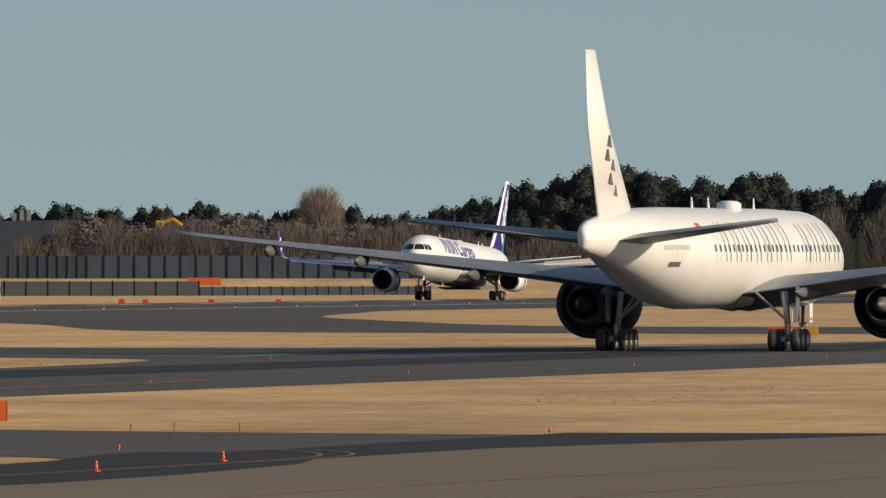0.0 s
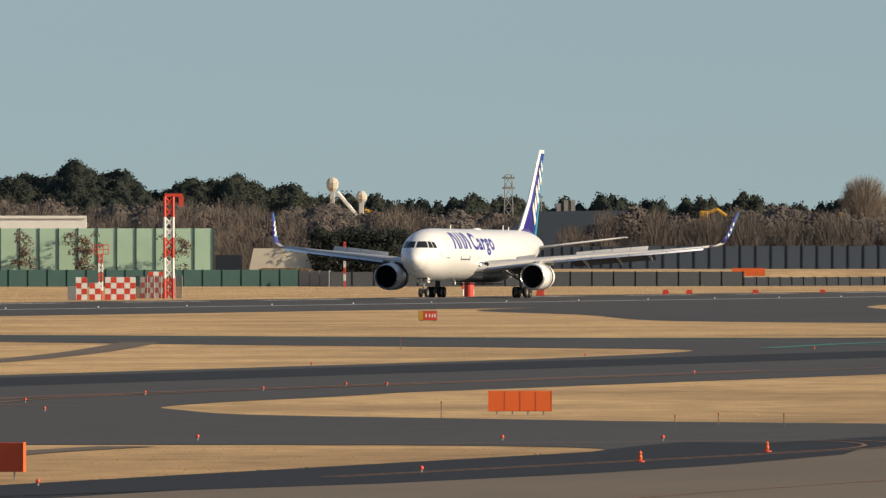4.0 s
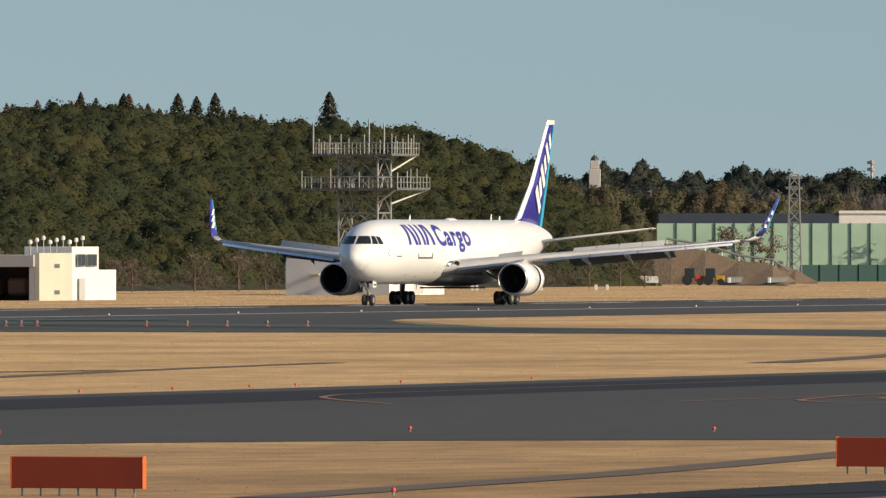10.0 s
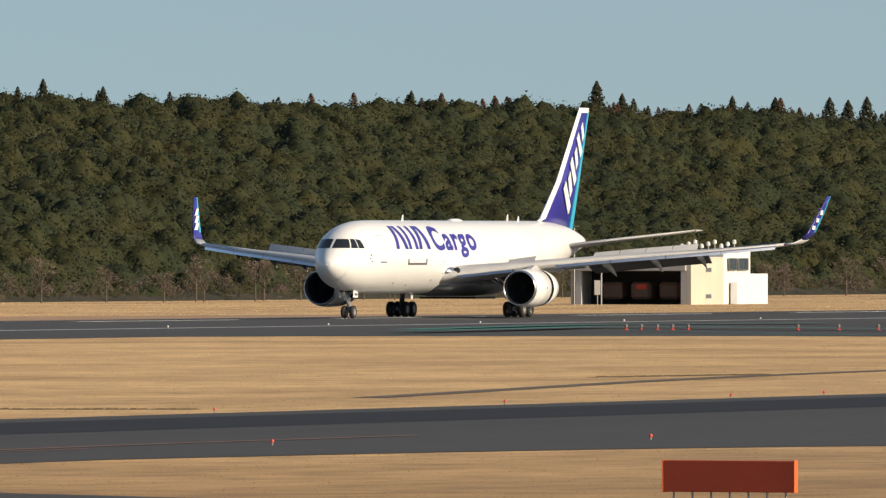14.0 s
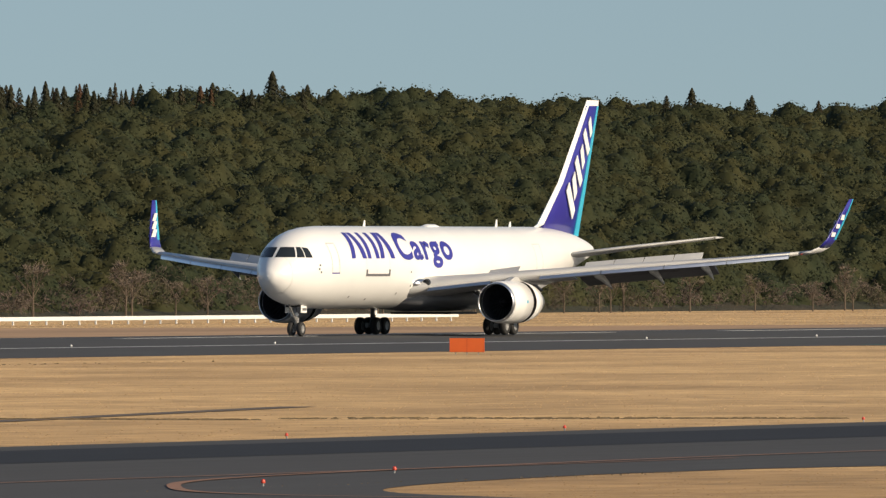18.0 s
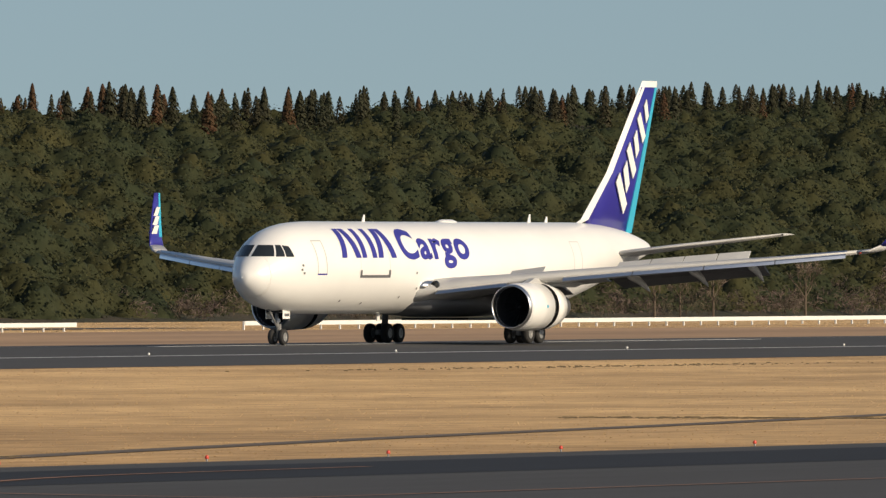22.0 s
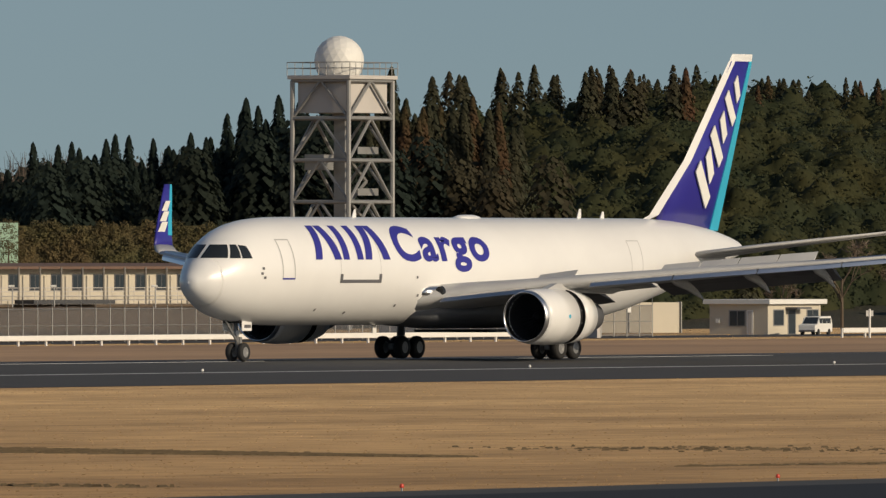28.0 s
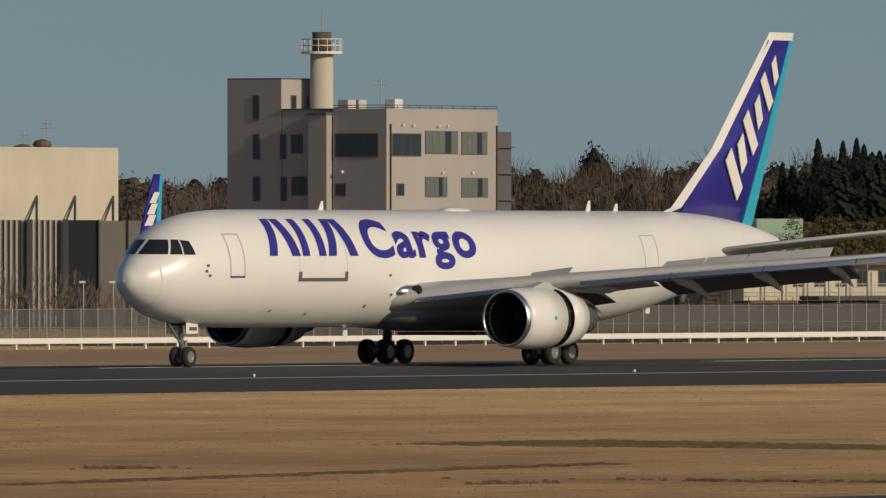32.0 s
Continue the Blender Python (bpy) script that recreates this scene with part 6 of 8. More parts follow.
part("mast", rod((0, 0, 22.1), (0, 0, 23.0), 0.06, 5), M["steel"], p)
p = thing("crane", "pale piling machines with slanting booms and a yellow arm", "machine", facing(15.1815, 2900))
part("mast", box(-0.5, -0.5, 0, 0.5, 0.5, 17.4, 0.1), M["wall"], p)
part("mast_head", turned([(17.2, 0.7), (17.8, 1.15), (18.9, 1.3), (19.7, 0.9), (20.0, 0.2)], 9, "z", caps=True), M["cream"], p)
part("mast", box(5.4, -0.5, 0, 6.4, 0.5, 15.6, 0.1), M["wall"], p)
part("mast_head", turned([(15.0, 0.7), (15.6, 1.15), (16.4, 1.2), (17.2, 0.5)], 9, "z", (5.9, 0, 0), caps=True), M["cream"], p)
part("boom", rod((1, 0, 17.0), (6.5, 0, 10.5), 0.4, 6), M["off_white"], p)
part("arm", rod((6.6, 0, 13.2), (10.5, 0, 12.2), 0.45, 6), M["yellow"], p)
part("arm", rod((10.4, 0, 12.4), (12.0, 0, 10.6), 0.4, 6), M["yellow"], p)
p = thing("excavator", "yellow excavator on a far heap", "machine", facing(13.7103, 2560))
part("cab", box(0, -1, 10.6, 1.6, 1, 12.3, 0.2), M["yellow"], p)
part("arm", rod((1.4, 0, 11.9), (3.2, 0, 12.6), 0.35, 6), M["yellow"], p)
part("arm", rod((3.1, 0, 12.6), (4.8, 0, 11.4), 0.3, 6), M["yellow"], p)
part("track", box(-0.3, -1.2, 9.2, 2.0, 1.2, 10.6, 0.2), M["wing_dark"], p)
for h, z, mat in ((13.1402, 11.8, "yellow"), (13.0700, 10.0, "roof_brown")):
    p = thing("machine_mast", "rusty upright machine mast behind the wall", "machine", facing(h, 2480))
    part("mast", box(-0.6, -0.5, 0, 0.6, 0.5, z * 0.9, 0.05), M["roof_brown"], p)
    part("head", box(-0.35, -0.4, z * 0.9, 0.35, 0.4, z, 0.05), M[mat], p)
p = thing("roof_plant", "pale rooftop plant on the horizon", "building", facing(14.2829, 3060))
for x in (0, 1.6, 3.1):
    part("flue", box(x, 0, 0, x + 0.9, 1, 15.2 + 0.7 * (x > 1)), M["steel"], p)
hp = thing("spoil_heap", "grey-brown spoil heap with scrub", "heap", facing(13.5021, 2640))
part("mound", loft([[(-34, y, 0), (-24, y, 10.5), (2, y, 11.6), (22, y, 11.0), (36, y, 8.0), (48, y, 0)] for y in (0, 16)]), M["dirt"], hp)


# ---- leafless trees ----
def bare_tree_data(seed, height, twigs, depth=2, long=0.10):
    g = random.Random(seed)
    bm = bmesh.new()
    rod((0, 0, -0.2), (0, 0, height * 0.5), height * 0.022, 6, height * 0.014, bm)
    tips = []

    def limb(p, d, length, r, depth):
        q = p + d * length
        rod(p, q, r, 5, r * 0.6, bm)
        if depth == 0:
            tips.append(q)
            return
        for _ in range(3):
            nd = (d + Vector((g.uniform(-0.75, 0.75), g.uniform(-0.75, 0.75), g.uniform(-0.1, 0.5)))).normalized()
            limb(q, nd, length * g.uniform(0.6, 0.8), r * 0.6, depth - 1)

    for k in range(6):
        a = 2 * math.pi * k / 6 + g.uniform(-0.4, 0.4)
        z = height * g.uniform(0.22, 0.5)
        limb(Vector((0, 0, z)), Vector((0.6 * math.cos(a), 0.6 * math.sin(a), 0.8)).normalized(), height * 0.2, height * 0.010, depth)
    g2 = np.random.default_rng(seed)
    tp = np.array([tuple(t) for t in tips])
    p = np.repeat(tp, twigs, axis=0)
    n = len(p)
    d = g2.normal(size=(n, 3))
    d[:, 2] = np.abs(d[:, 2])
    d /= np.linalg.norm(d, axis=1)[:, None]
    s = height * long * g2.uniform(0.5, 1.2, n)[:, None]
    side = np.cross(d, g2.normal(size=(n, 3)))
    side /= np.linalg.norm(side, axis=1)[:, None]
    w = height * 0.0035
    e = p + d * s
    v = np.stack([p - side * w, p + side * w, e + side * w * 0.4, e - side * w * 0.4], axis=1).reshape(-1, 3)
    return bm, v


BARE = []
for k in range(3):
    bm, v = bare_tree_data(60 + k, 4.2, 7)
    t = thing("bare_tree", "small leafless tree at the foot of the bank", "tree", pose(1290 + 9 * k, 552, 0), group="leafless trees along the bank")
    part("trunk", bm, M["bark"], t)
    quads("crown", v, M["twig"], t)
    BARE.append(t)
for k in range(54):
    x = 1150 + 11.3 * k + rng.uniform(-4, 4)
    plant(BARE[k % 3], x, 552 + rng.uniform(-6, 8), 0.0, rng.uniform(0.9, 1.35), rng.uniform(0, 360))
for h, d, sc in ((29.6936, 1095, 1.5), (29.9425, 1110, 1.7), (30.1689, 1080, 1.2), (36.2087, 1030, 0.8), (36.3670, 1030, 0.9)):
    x, y = polar(h, d)
    plant(BARE[int(h * 10) % 3], x, y, 0.0, sc, 40 * sc)
for h, d, sc in ((29.6597, 1100, 0.72), (30.3273, 1095, 0.9), (35.6488, 1040, 0.35)):
    x, y = polar(h, d)
    plant(CEDAR[1], x, y, 0.0, sc, 10, "dense dark evergreen beside the buildings", "evergreens by the buildings")
g = np.random.default_rng(79)
n = 4200
e = g.normal(size=(n, 3))
e /= np.linalg.norm(e, axis=1)[:, None]
e *= g.uniform(0.45, 1.0, n)[:, None] ** 0.5 * np.array([5.0, 5.0, 4.7])
e[:, 2] += 15.2
reach = g.uniform(0.25, 0.55, n)[:, None]
root = np.stack([np.zeros(n), np.zeros(n), np.clip(e[:, 2] - 6.5, 7.0, 11.5)], axis=1)
p0 = e + (root - e) * reach
side = np.cross(e - p0, g.normal(size=(n, 3)))
side /= np.linalg.norm(side, axis=1)[:, None]
v = np.stack([p0 - side * 0.022, p0 + side * 0.022, e + side * 0.012, e - side * 0.012], axis=1).reshape(-1, 3)
t = thing("bare_tree", "tall pale leafless tree standing above the far woods", "tree", facing(13.0497, 2700))
bm = rod((0, 0, -0.2), (0, 0, 12.5), 0.42, 7, 0.2)
for k in range(16):
    a = 2.4 * k
    rod((0, 0, 6.5 + 0.33 * k), (2.3 * math.cos(a) * (1.1 - k / 40), 2.3 * math.sin(a) * (1.1 - k / 40), 12.0 + 0.4 * k), 0.13, 5, 0.05, bm)
part("trunk", bm, M["twig_pale"], t)
quads("crown", v, M["twig_pale"], t)

# ---- machines and road by the end of the bank ----
bm = bmesh.new()
loft([[polar(h, 1944) + (-0.1,), polar(h, 1962) + (z,), polar(h, 1985) + (z,), polar(h, 2003) + (-0.1,)] for h, z in ((17.4868, 5.6), (17.3850, 5.5), (17.2492, 4.6), (17.1134, 3.2), (16.9776, 2.6), (16.8871, 0.4))], bm=bm)
tagged(part("road_embankment", bm, M["dirt"]), "brown earth embankment carrying the access road", "bank", kind="structure")
er = thing("guard_rail", "grey guard rail along the embankment road", "rail", pose(0, 0, 0))
run = [(17.4031, 5.5), (17.3171, 5.05), (17.2492, 4.6), (17.1813, 3.9), (17.1134, 3.2), (16.9776, 2.6), (16.9143, 1.1)]
for (h0, z0), (h1, z1) in zip(run, run[1:]):
    a, b = polar(h0, 1963), polar(h1, 1963)
    part("beam", rod((*a, z0 + 0.75), (*b, z1 + 0.75), 0.16, 6), M["steel"], er)
    part("post", rod((*a, z0 - 0.3), (*a, z0 + 0.8), 0.1, 6), M["off_white"], er)
sheet("access_road", [polar(17.1813, 1900), polar(16.9097, 1880), polar(16.9776, 2090), polar(17.4303, 2120), polar(17.3850, 2060), polar(17.1587, 2040)], 0.02, M["asphalt"], "grey access road climbing past the wall", "road")
bm = bmesh.new()
loft([[polar(h, 1990) + (0,), polar(h, 2000) + (z,), polar(h, 2012) + (0,)] for h, z in ((17.0048, 0.3), (16.9437, 2.6), (16.8871, 1.9), (16.7966, 0.2))], bm=bm)
tagged(part("earth_heap", bm, M["dirt"]), "tan heap of earth beside the access road", "heap", kind="structure")
for h, mat, lab in ((17.3058, "red", "small dark red tractor parked by the road"), (17.2221, "yellow", "small yellow loader parked by the road")):
    t = thing("tractor", lab, "tractor", facing(h, 1905))
    part("cab", box(-0.8, -0.8, 1.0, 0.5, 0.8, 2.3, 0.1), M["window"], t)
    part("bonnet", box(0.5, -0.5, 0.6, 1.7, 0.5, 1.3, 0.1), M[mat], t)
    for x, r in ((-0.5, 0.7), (1.2, 0.45)):
        for s in (-0.8, 0.8):
            part("wheel", turned([(-0.15, 0.1), (-0.15, r), (0.15, r), (0.15, 0.1)], 14, "y", (x, s, r), caps=True), M["rubber"], t)
for h0, h1 in ((17.1542, 17.0863), (16.9935, 16.9210)):
    panel_wall("parapet", h1, h0, 1960, 1925, 0.3, 1.0, M["off_white"], "low white road parapet", 2.0, 0.05)
t = thing("notice_board", "small white board on the grass", "sign", facing(17.4755, 1880))
part("panel", box(-1.3, 0, 0.4, 1.3, 0.12, 1.3, 0.02), M["off_white"], t)
for x in (-1.1, 1.1):
    part("leg", rod((x, 0.06, 0), (x, 0.06, 0.5), 0.05, 5), M["steel"], t)
for h in (18.1814, 18.1633, 17.9348, 17.9054, 17.6860, 17.6407, 18.8211):
    t = thing("marker_post", "small white box on the far verge", "marker", facing(h, 1700), group="verge boxes")
    part("case", box(-0.17, -0.17, 0, 0.17, 0.17, 0.7, 0.03), M["off_white"], t)


# ---- lights, stakes and small signs on the airfield ----
def edge_light(x, y, z, mat, label, group, size=1.0):
    t = thing("edge_light", label, "light", pose(x, y, z), group=group)
    part("stem", rod((0, 0, -0.02), (0, 0, 0.16 * size), 0.05 * size, 8), M["steel"], t)
    part("lens", turned([(0.15 * size, 0.10 * size), (0.22 * size, 0.11 * size), (0.30 * size, 0.09 * size), (0.34 * size, 0.02)], 10, "z", caps=True), M[mat], t)
    return t


for h in (20.175, 20.114, 20.050, 19.989, 19.926, 19.487, 19.324, 19.165, 19.003, 18.842):
    t = thing("stop_light", "small red and white light on a stalk beside the runway exit", "light", facing(h, 972), group="stop bar lights")
    t.scale = (0.8, 0.8, 0.8)
    part("stalk", rod((0, 0, 0), (0, 0, 0.28), 0.07, 6), M["red"], t)
    part("lamp_head", turned([(0.26, 0.13), (0.46, 0.15), (0.52, 0.05)], 8, "z", caps=True), M["brown_sheet"], t, "grey-brown lamp head")
    part("foot", turned([(0.0, 0.22), (0.05, 0.22), (0.1, 0.08)], 8, "z", caps=True), M["red"], t)
e0 = edge_light(619 - 29.35 * 7, 357.0, runway_z(357), "off_white", "small white runway edge light", "runway edge lights", 0.6)
for k in range(-6, 45):
    copy_thing(e0, pose(619 + 29.35 * k, 357.0, runway_z(357)))
t0 = edge_light(566, 153.0, 0.0, "red", "small orange-red taxiway edge light", "taxiway edge lights", 0.52)
SPOTS = [(721, 182), (775, 182.5), (662.5, 180.8), (542, 181), (559, 181), (523.5, 181), (452, 181), (480, 181), (504, 181), (514.5, 181), (529, 181), (382, 181), (426, 181), (335, 181), (347, 181), (358, 181), (369, 181), (404, 181),
         (529, 151), (546, 151), (565, 151), (622, 152), (502.5, 148), (475, 139.2), (406, 135.3), (408, 126.4), (405, 114), (406, 105), (407, 100.4), (326, 95.7), (304, 101.7), (348, 92.1),
         (394, 144), (379, 150), (341, 149.7), (320, 144), (679, 153), (728, 152), (783, 152.5), (449, 96.5), (293, 181), (311, 181), (322, 181)]
for x, y in SPOTS:
    copy_thing(t0, pose(x, y, 0.015))


def cone(x, y, kind):
    t = thing("marker_light", "orange obstruction marker with a weighted foot", "marker", pose(x, y, 0.02), group="orange markers on the apron")
    t.scale = (0.62, 0.62, 0.66)
    part("foot", turned([(0, 0.2), (0.06, 0.2), (0.09, 0.08)], 12, "z", caps=True), M["red"], t)
    part("body", turned([(0.08, 0.07), (0.2, 0.10), (0.3, 0.06), (0.36, 0.09), (0.46, 0.03)], 10, "z", caps=True), M["sign_orange"], t)
    if kind:
        part("flag", box(0.05, -0.01, 0.02, 0.24, 0.01, 0.12), M["sign_orange"], t)
    return t


for k, (x, y) in enumerate(((366, 90.9), (385, 92.0))):
    cone(x, y, k % 2)
for x, y, h in ((439, 107.9, 0.32), (444, 107.7, 0.32), (440, 104.6, 0.36), (459, 120.8, 0.5), (770, 205, 0.5)):
    t = thing("stake", "thin reddish stake in the grass", "stake", pose(x, y, 0), group="grass stakes")
    part("stick", rod((0, 0, -0.05), (0, 0, h), 0.014, 5), M["roof_brown"], t)
    part("tip", box(-0.02, -0.02, h, 0.02, 0.02, h + 0.08), M["sign_red"], t)
# guidance sign with a yellow and a red face
t = thing("guidance_sign", "low runway guidance sign with red and yellow faces", "sign", pose(1058, 279.5, 0, 0, 0, -78))
for x in (-0.5, 0.5):
    part("leg", rod((x, 0, -0.05), (x, 0, 0.14), 0.04, 6), M["steel"], t)
b = part("case", box(-0.72, -0.12, 0.12, 0.72, 0.12, 0.86, 0.02), M["wing_dark"], t)
part("yellow_face", box(-0.70, -0.135, 0.15, -0.36, -0.12, 0.83), M["yellow"], b, "yellow sign face")
part("red_face", box(-0.33, -0.135, 0.15, 0.70, -0.12, 0.83), M["red"], b, "red sign face")
for x in (-0.18, 0.08, 0.3, 0.5):
    part("white_bar", box(x, -0.145, 0.36, x + 0.1, -0.134, 0.62), M["off_white"], b, "white bar of unreadable writing")
t = thing("guidance_sign", "low pink-faced guidance sign beyond the taxiway", "sign", pose(*polar(11.1978, 1010), 0, 0, 0, -78))
for x in (-0.7, 0.7):
    part("leg", rod((x, 0, -0.05), (x, 0, 0.14), 0.04, 6), M["steel"], t)
b = part("case", box(-1.0, -0.12, 0.12, 1.0, 0.12, 0.75, 0.02), M["red"], t)
for x in (-0.8, -0.45, -0.1, 0.25, 0.6):
    part("white_bar", box(x, -0.135, 0.25, x + 0.2, -0.118, 0.6), M["off_white"], b, "white bar of unreadable writing")
t = thing("guidance_sign", "low yellow guidance sign beyond the taxiway", "sign", pose(*polar(11.0802, 1010), 0, 0, 0, -78))
for x in (-0.3, 0.3):
    part("leg", rod((x, 0, -0.05), (x, 0, 0.14), 0.04, 6), M["steel"], t)
part("case", box(-0.45, -0.12, 0.12, 0.45, 0.12, 0.75, 0.02), M["yellow"], t)

later_grass()


# ---- aircraft ----
def airfoil(chord, thick, n=9):
    """Section points (x along the chord, z), upper from the trailing edge to the nose, then lower back."""
    xs = [0.5 * (1 + math.cos(math.pi * i / (n - 1))) for i in range(n)]

    def half(x):
        return 5 * thick * (0.2969 * math.sqrt(x) - 0.126 * x - 0.3516 * x * x + 0.2843 * x ** 3 - 0.1015 * x ** 4)

    up = [(x * chord, half(x) * chord * 1.15) for x in xs]
    low = [(x * chord, -half(x) * chord * 0.85) for x in reversed(xs[:-1])]
    return up + low[:-1] if len(low) > 1 else up


def foil_ring(p, x, z, chord, thick, n=9, droop=0.0):
    """A wing section at span p, its leading edge at x and z."""
    c, s = math.cos(droop), math.sin(droop)
    return [(x + u * c + w * s, p, z - u * s + w * c) for u, w in airfoil(chord, thick, n)]


class Body:
    """A fuselage skin from stations of x, centre height, half width and half height."""

    def __init__(self, stations):
        self.st = stations

    def at(self, x):
        return lerp_rows(self.st, x)[1:]

    def side(self, x, z, lift=0.0):
        zc, w, h = self.at(x)
        k = min(1.0, abs(z - zc) / h)
        return w * math.sqrt(1 - k * k) + lift

    def rings(self, x0, x1, seg=40):
        out = []
        xs = sorted({x0, x1, *[s[0] for s in self.st if x0 < s[0] < x1]})
        for x in xs:
            zc, w, h = self.at(x)
            out.append([(x, w * math.sin(2 * math.pi * i / seg), zc + h * math.cos(2 * math.pi * i / seg)) for i in range(seg)])
        return out

    def front(self, z):
        """The x at which the top line of the nose reaches z."""
        lo, hi = self.st[0][0], 3.0 + self.st[0][0] + 6
        for _ in range(40):
            mid = (lo + hi) / 2
            zc, _w, h = self.at(mid)
            lo, hi = (mid, hi) if zc + h < z else (lo, mid)
        return lo


def patch(body, xa, xb, za, zb, side, lift=0.012, nx=6, nz=6, edge=None):
    """A thin panel lying on the skin. edge(u, v) may bend its outline: it returns x and z."""
    bm = bmesh.new()
    grid = []
    for i in range(nx + 1):
        col = []
        for j in range(nz + 1):
            u, v = i / nx, j / nz
            x, z = edge(u, v) if edge else (xa + (xb - xa) * u, za + (zb - za) * v)
            zc, w, h = body.at(x)
            y = body.side(x, z)
            k = 1 + lift / max(w, 0.3)
            col.append(bm.verts.new((x, side * y * k, zc + (z - zc) * k)))
        grid.append(col)
    for i in range(nx):
        for j in range(nz):
            bm.faces.new((grid[i][j], grid[i + 1][j], grid[i + 1][j + 1], grid[i][j + 1]))
    return bm


def outline_patch(body, outline, side, lift, cuts_z, cuts_x=()):
    """A flat outline in x and z, cut into strips and laid on the skin."""
    bm = bmesh.new()
    bm.faces.new([bm.verts.new((x, 0, z)) for x, z in outline])
    return wrap(bm, body, side, lift, cuts_z, cuts_x)


def wrap(bm, body, side, lift, cuts_z, cuts_x=()):
    for z in cuts_z:
        bmesh.ops.bisect_plane(bm, geom=bm.verts[:] + bm.edges[:] + bm.faces[:], plane_co=(0, 0, z), plane_no=(0, 0, 1))
    for x in cuts_x:
        bmesh.ops.bisect_plane(bm, geom=bm.verts[:] + bm.edges[:] + bm.faces[:], plane_co=(x, 0, 0), plane_no=(1, 0, 0))
    bmesh.ops.triangulate(bm, faces=[f for f in bm.faces if len(f.verts) > 4])
    for v in bm.verts:
        v.co.y = side * (body.side(v.co.x, v.co.z) + lift)
    return bm


def letters(word, height, offset=0.0):
    """A word as a flat mesh in x and z, with its lower left at the origin."""
    cu = bpy.data.curves.new("word", "FONT")
    cu.body, cu.size, cu.offset, cu.fill_mode = word, height / 0.73, offset, "FRONT"
    cu.resolution_u, cu.space_character = 5, 1.1
    tmp = new("word", cu)
    me = bpy.data.meshes.new_from_object(tmp.evaluated_get(bpy.context.evaluated_depsgraph_get()))
    bm = bmesh.new()
    bm.from_mesh(me)
    bpy.data.objects.remove(tmp)
    bpy.data.meshes.remove(me)
    x0 = min(v.co.x for v in bm.verts)
    for v in bm.verts:
        v.co = Vector((v.co.x - x0, 0, v.co.y))
    return bm


def wheel(name, parent, x, y, r, w, rim_r):
    """A tyre with a rim as its part."""
    tyre = part(name, turned([(-w / 2, rim_r), (-w / 2, r * 0.86), (-w * 0.36, r * 0.97), (0, r), (w * 0.36, r * 0.97), (w / 2, r * 0.86), (w / 2, rim_r)],
                             24, "y", (0, 0, 0)), M["rubber"], parent, smooth=True)
    tyre.matrix_basis = pose(x, y, r)
    part("rim", turned([(-w * 0.42, 0.02), (-w * 0.40, rim_r * 0.5), (-w * 0.46, rim_r * 0.62), (-w * 0.46, rim_r), (w * 0.46, rim_r), (w * 0.46, rim_r * 0.62), (w * 0.40, rim_r * 0.5), (w * 0.42, 0.02)],
                       16, "y", caps=True), M["gear"], tyre, "grey metal wheel hub")
    return tyre


def main_gear(parent, x, y, axles, r, top, track=0.57, door="wing"):
    out = 1 if y > 0 else -1
    leg = part("main_gear_leg", rod((x, y, r + 0.15), (x - 0.1, y - out * 0.25, top), 0.19, 12), M["gear"], parent, "grey steel landing gear leg", smooth=True)
    part("drag_brace", rod((x, y, r + 1.0), (x - 1.9, y - out * 0.9, top), 0.09, 8), M["gear"], leg)
    part("side_brace", rod((x, y, r + 1.1), (x + 0.1, y - out * 2.1, top), 0.09, 8), M["gear"], leg)
    n = len(axles)
    part("truck_beam", box(x + axles[0] - 0.2, y - 0.16, r - 0.12, x + axles[-1] + 0.2, y + 0.16, r + 0.2, 0.05), M["gear"], leg)
    part("torque_link", box(x + 0.2, y - 0.08, r + 0.25, x + 0.42, y + 0.08, r + 0.95, 0.03), M["gear"], leg)
    part("gear_door", box(x - 0.5, y + out * 0.52, r + 1.1, x + 0.5, y + out * 0.58, top + 0.3, 0.02), M[door], leg, "grey landing gear leg door")
    for a in axles:
        for s in (-1, 1):
            wheel("main_wheel", parent, x + a, y + s * track, r, 0.42, r * 0.52)
    return leg


